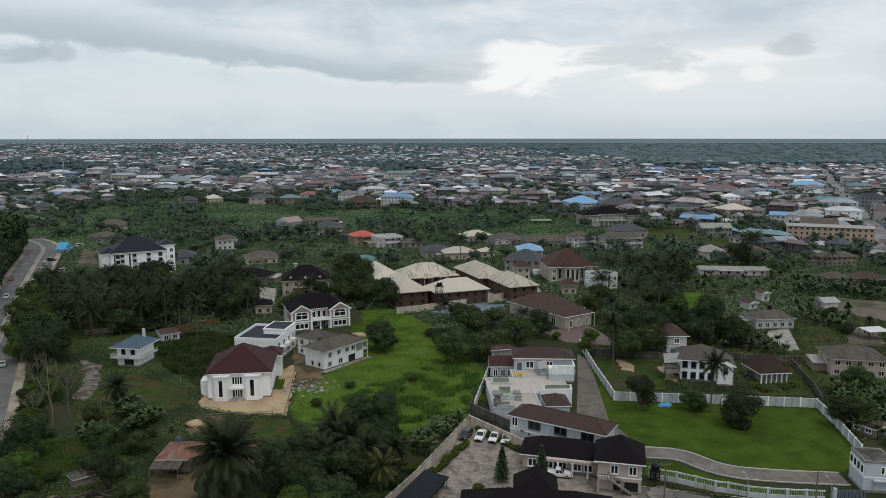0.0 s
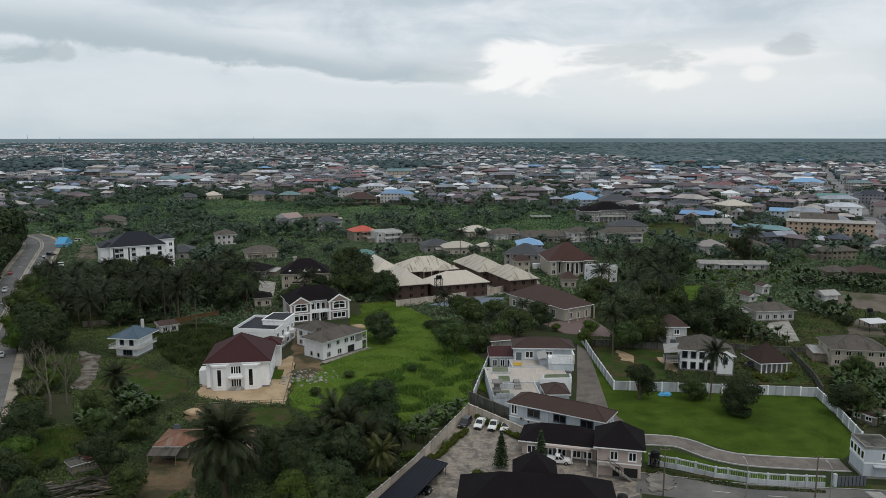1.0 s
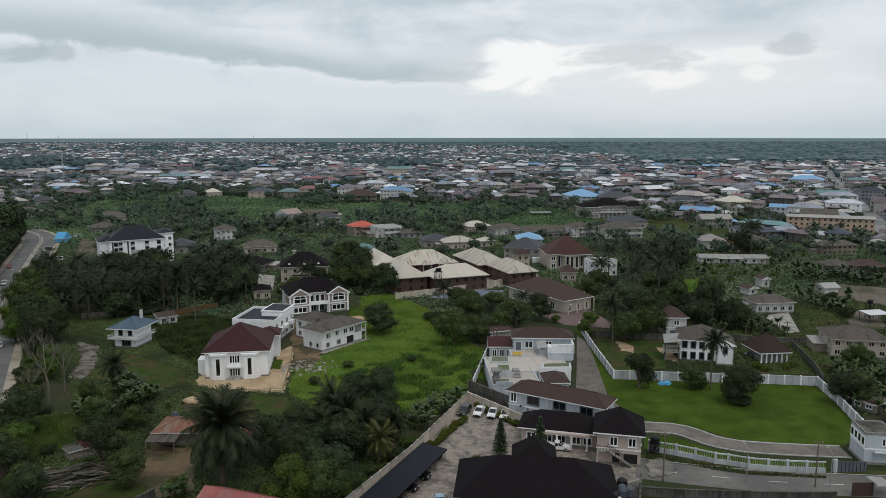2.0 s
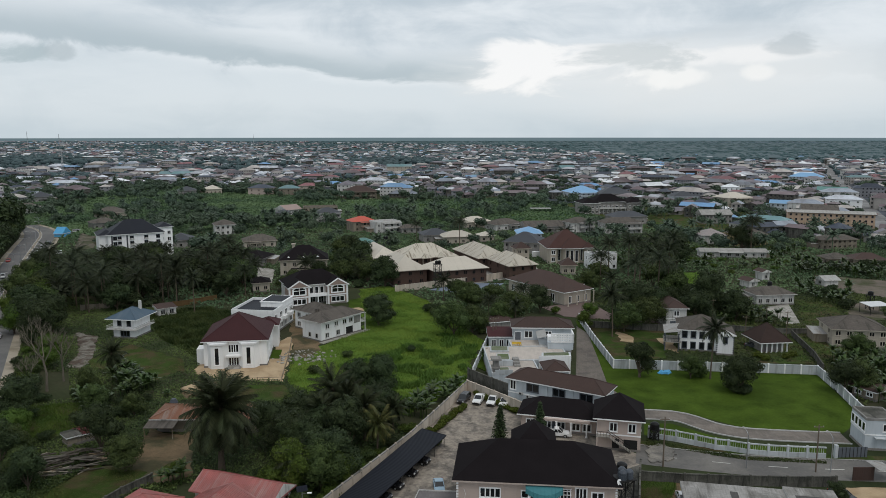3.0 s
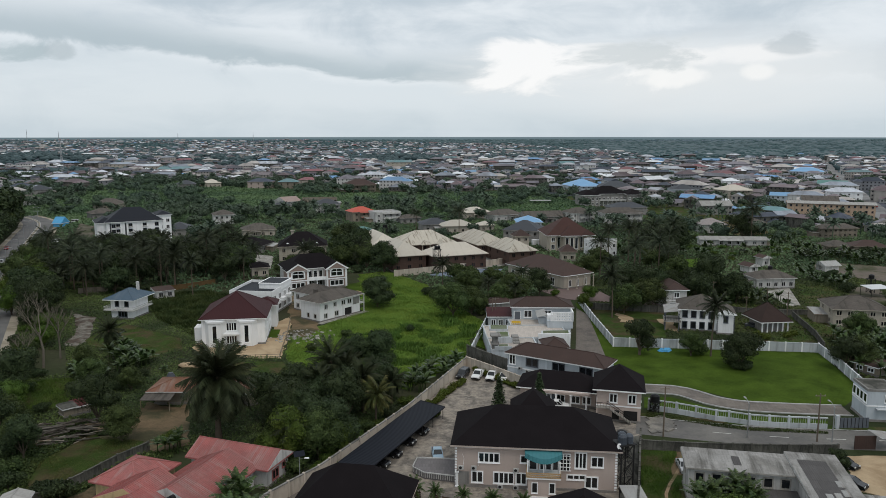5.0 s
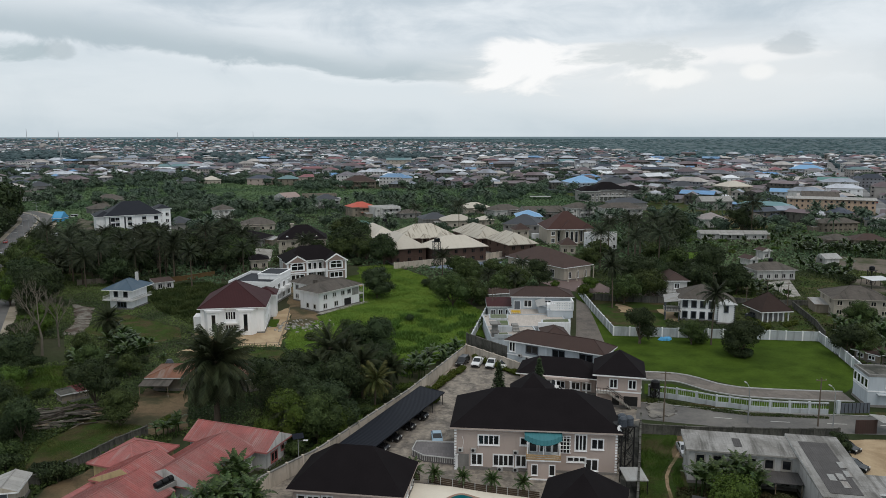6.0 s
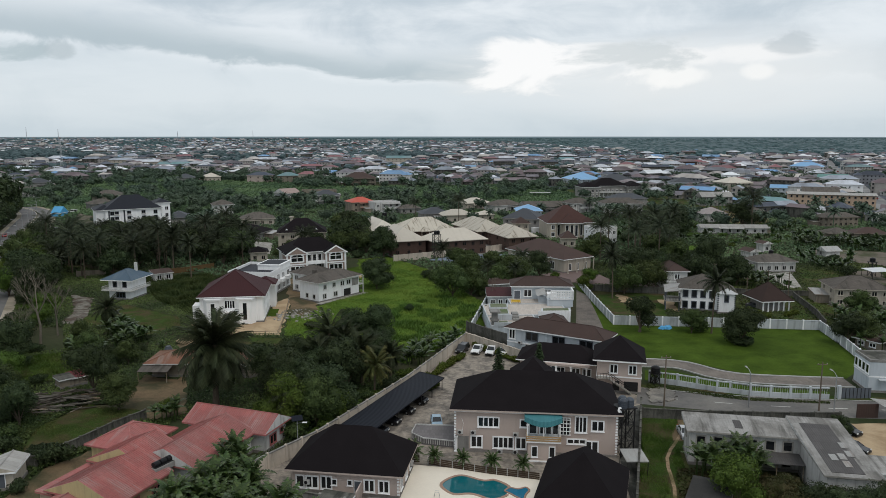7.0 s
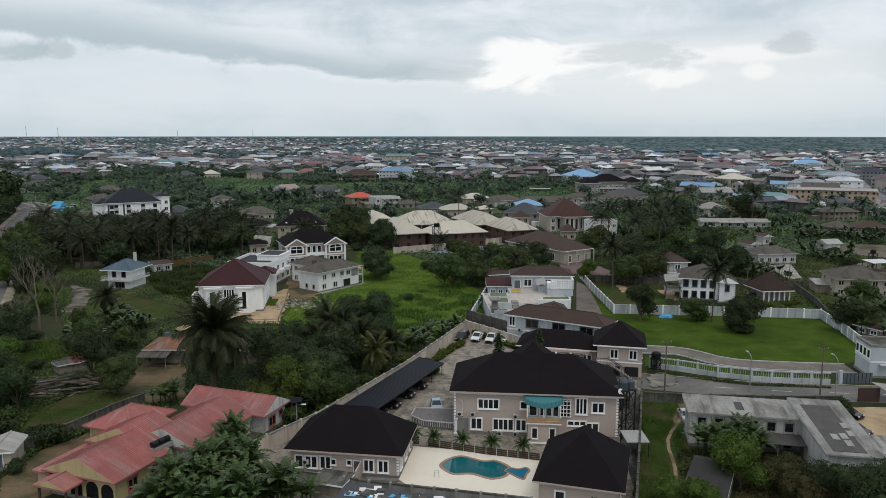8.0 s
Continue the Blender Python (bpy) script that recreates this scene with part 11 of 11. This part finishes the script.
undergrowth("scrub", [(-87.29, 129.83), (-115.97, 190.49), (-151.33, 278.12), (-88.22, 246.07), (-59.27, 246.05), (-37.27, 174.43), (-15.98, 154.70), (-3.38, 143.74), (-6, 140), (-30, 104), (-60, 92), (-90, 92)], 75000, 0.37, SCRUB_LEAF, "dark green low scrub and creepers", 53, 0.7)
undergrowth("scrub", [(-60.09, 89.26), (-77.79, 126.49), (-51.89, 126.51), (-27.87, 103.08), (-40.55, 95.87)], 12000, 0.4, CROP_BLADE, "low weeds in the yard", 54, 0.4)
undergrowth("scrub", [(34.88, 123.23), (41.04, 122.43), (36.11, 105.07), (29.96, 86.03), (24.42, 86.02)], 45000, 0.3, FIELD_BLADE, "tall grass beside the wall", 55, 0.5, False, True)
undergrowth("scrub", [(52.71, 277.89), (169.29, 277.77), (124.53, 182.00), (88.09, 154.65), (98.32, 190.35), (46.57, 194.83)], 36000, 0.5, SCRUB_LEAF, "garden weeds and creepers", 56, 0.5)
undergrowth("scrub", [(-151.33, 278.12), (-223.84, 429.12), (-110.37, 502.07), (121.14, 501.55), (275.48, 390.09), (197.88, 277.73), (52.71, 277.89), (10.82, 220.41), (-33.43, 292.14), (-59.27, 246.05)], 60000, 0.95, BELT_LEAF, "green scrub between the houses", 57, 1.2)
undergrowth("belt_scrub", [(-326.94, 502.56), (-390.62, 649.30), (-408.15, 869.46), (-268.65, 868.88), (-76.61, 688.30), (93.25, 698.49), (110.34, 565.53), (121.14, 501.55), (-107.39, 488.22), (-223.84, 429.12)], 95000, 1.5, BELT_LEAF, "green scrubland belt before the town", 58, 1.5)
undergrowth("scrub", [(34.49, 103.11), (61.46, 97.62), (52.52, 79.06), (25.66, 79.06)], 12000, 0.4, LEAF_DRY, "dry brown undergrowth", 59, 0.8)


for outline, count, size, mat, label, seed, tall in (
        ([(-92.23, 209.53), (-70.67, 194.91), (-66.25, 184.14), (-71.31, 176.31), (-96.33, 190.47)], 9000, 0.3, OLIVE_BLADE, "short olive grass of the plot", 60, 0.2),
        ([(-53.41, 172.62), (-38.51, 173.70), (-33.57, 162.38), (-47.84, 162.39)], 7000, 0.26, OLIVE_BLADE, "short olive grass below the fence", 61, 0.2),
        ([(-93.44, 156.21), (-88.24, 160.19), (-81.79, 161.45), (-74.52, 146.90), (-77.95, 142.50), (-82.54, 138.34)], 9000, 0.34, FIELD_BLADE, "green grass behind the yard wall", 62, 0.5),
        ([(92.53, 318.93), (114.82, 322.46), (100.28, 289.05), (85.22, 281.50)], 5000, 0.6, GRASS_BLADE, "bright green grass among the trees", 63, 0.4),
        ([(-63.44, 105.02), (-67.44, 118.47), (-64.24, 129.41), (-52.88, 126.51), (-56.36, 114.82)], 24000, 0.24, OLIVE_BLADE, "short rough grass of the yard", 64, 0.18)):
    undergrowth("grass", outline, int(count * 1.6), size * 1.2, mat, label, seed, tall * 1.5, True, True)


undergrowth("verge_weeds", [(40.15, 140.43), (45.68, 138.71), (51.97, 135.07), (57.42, 132.85), (71.21, 131.01), (70.66, 129.95), (56.85, 131.46), (51.38, 133.48), (45.04, 136.70), (39.41, 137.70)], 6000, 0.22, CROP_BLADE, "weeds along the foot of the street fence", 65, 0.3, True)


# ---- along the carriageway ----
MID = smooth_line(MEDIAN, 1.0)
for i in range(60, 300, 6):
    d = (MID[i + 1] - MID[i]).normalized()
    off = 13.0 + rng_p.uniform(-0.8, 3.2)
    kind = rng_p.choice(("broad_a", "broad_b", "bush_b")) if i > 172 else rng_p.choice(("bush_a", "bush_b", "bush_c"))
    plant(kind, MID[i].x + d.y * off, MID[i].y - d.x * off, rng_p.uniform(0.75, 1.1), rng=rng_p)
for i in range(140, len(MID) - 40, 9):
    d = (MID[i + 1] - MID[i]).normalized()
    off = -13.5 + rng_p.uniform(-1.5, 0.6)
    plant(rng_p.choice(("far_a", "far_b", "far_b")), MID[i].x + d.y * off, MID[i].y - d.x * off, rng_p.uniform(0.95, 1.3), rng=rng_p)
for i in range(150, len(MID) - 20, 26):
    d = (MID[i + 1] - MID[i]).normalized()
    street_lamp(MID[i].x, MID[i].y, 9.0, math.degrees(math.atan2(d.y, d.x)) + 90, "grey twin-armed lamp post on the road median", True)
for i, off, kind, paint in ((190, 4.0, "car", "silver"), (232, 6.6, "car", "black"), (262, 7.8, "jeep", "black"), (286, 3.4, "car", "red"), (312, 7.6, "car", "white"), (330, 4.2, "van", "white"), (352, 7.4, "car", "grey"), (368, 4.0, "car", "silver"),
                            (214, -5.0, "car", "white"), (262, -6.0, "car", "grey"), (300, -4.0, "jeep", "silver"), (345, -6.5, "car", "red"), (384, 5.0, "van", "silver")):
    if i + 1 < len(MID):
        d = (MID[i + 1] - MID[i]).normalized()
        x, y = MID[i].x + d.y * off, MID[i].y - d.x * off
        vehicle(kind, paint, x, y, math.degrees(math.atan2(d.y, d.x)) + (180 if off < 0 else 0), f"{paint} {'minibus' if kind == 'van' else 'car'} on the grey carriageway", "cars on the road", 0.06, far=True)
for spot, kind, paint in (((-196.38, 367.89), "car", "silver"), ((-195.41, 371.01), "van", "white"), ((-228.00, 458.11), "van", "white"), ((-227.62, 448.79), "car", "grey"), ((-217.39, 405.37), "jeep", "black")):
    vehicle(kind, paint, *spot, rng_p.uniform(0, 360), f"{paint} {'minibus' if kind == 'van' else 'car'} parked beside the road", "cars beside the road", far=True)
# market stalls and cars down the town road
TR = smooth_line(TOWN_ROAD, 1.0)
for i in sorted(rng_p.sample(range(30, len(TR) - 2), 28)):
    d = (TR[i + 1] - TR[i]).normalized()
    off = rng_p.choice((-4.5, -2.0, 2.2, 5.0))
    vehicle(rng_p.choice(("car", "van", "car", "jeep")), rng_p.choice(("white", "silver", "grey", "red", "blue")), TR[i].x + d.y * off, TR[i].y - d.x * off, math.degrees(math.atan2(d.y, d.x)), "small car on the dusty town road", "cars on the town road", far=True)
# poles and wires
for spot, h in (((40.15, 128.89), 9.5), ((66.92, 126.59), 9.0), ((100.68, 212.03), 9.0), ((89.74, 214.74), 7.0), ((86.28, 232.46), 8.0), ((102.00, 228.68), 6.5), ((15.24, 209.45), 8.0), ((14.34, 208.42), 8.0)):
    wooden_pole(*spot, h)
for spot in ((55.15, 128.31), (69.61, 126.59)):
    street_lamp(*spot, 6.5, 90, "slim pale street lamp beside the fence")
for spot, h in (((41.90, 140.78), 2.2),):
    water_tower(*spot, h, 1, BLACK_TANK, "low stand with a black tank by the fence", 1.2)
# masts of the far town
for spot, h in (((-1180.0, 2300.0), 62), ((-920.0, 2600.0), 55), ((-1500.0, 2700.0), 70), ((-491.69, 962.58), 40), ((-760.0, 3000.0), 60)):
    o = thing("radio_mast", *spot, 0, 0, "thin grey lattice radio mast above the roofs", "mast")
    s = Shape()
    for k in range(3):
        a = 2.0944 * k
        s.bar((2.2 * math.cos(a), 2.2 * math.sin(a), 0), (0.3 * math.cos(a), 0.3 * math.sin(a), h), 0.35)
    for z in range(4, int(h), 5):
        r = 2.2 - 1.9 * z / h
        for k in range(3):
            a, b = 2.0944 * k, 2.0944 * (k + 1)
            s.bar((r * math.cos(a), r * math.sin(a), z), (r * math.cos(b), r * math.sin(b), z + 2.5), 0.22)
    part("lattice", s, [GREY_METAL], o)
# sand heap, pots and small things
rng_b = random.Random(5)
tarp = Shape()
for i in range(9):
    x, y, r = rng_b.uniform(-1.4, 1.4), rng_b.uniform(-0.6, 0.6), rng_b.uniform(0.4, 0.8)
    tarp.tube([(x, y, 0), (x + rng_b.uniform(-0.2, 0.2), y, r * 0.8), (x, y, r * 1.1)], [r, r * 0.7, 0.1], 7)
solid("tarpaulin", tarp, [TARP], "crumpled blue tarpaulin heaped at the garden wall", "tarpaulin", at=pose(56.2, 182.6, 0))
o = solid("sand_heap", Shape().tube([(0, 0, 0), (0.2, 0.1, 0.8), (0.1, 0, 1.3)], [2.4, 1.3, 0.2], 12), [SAND], "heap of pale builder's sand", "sand heap", at=pose(*(-60.14, 170.13), 0), smooth=True)
for spot in ((-29.47, 250.35), (-45.63, 247.46)):
    solid("sand_heap", Shape().tube([(0, 0, 0), (0.2, 0.1, 0.7), (0.1, 0, 1.1)], [3.2, 1.6, 0.2], 12), [SAND], "pale heap of sand in the grass", "sand heap", at=pose(*spot, 0), smooth=True)
rng_r = random.Random(12)
rub = thing("rubble", *(-37.66, 195.80), 0, 0, "scatter of broken blocks beside the fence", "rubble")
for i in range(110):
    s = rng_r.uniform(0.18, 0.55)
    part("block", Shape().turned(pose(rng_r.gauss(0, 4.0), rng_r.gauss(0, 2.6), 0.1, rng_r.uniform(0, 40), rng_r.uniform(0, 40), rng_r.uniform(0, 90)), Shape().box(-s, -s * 0.6, -s * 0.4, s, s * 0.6, s * 0.4)), [CONCRETE], rub)
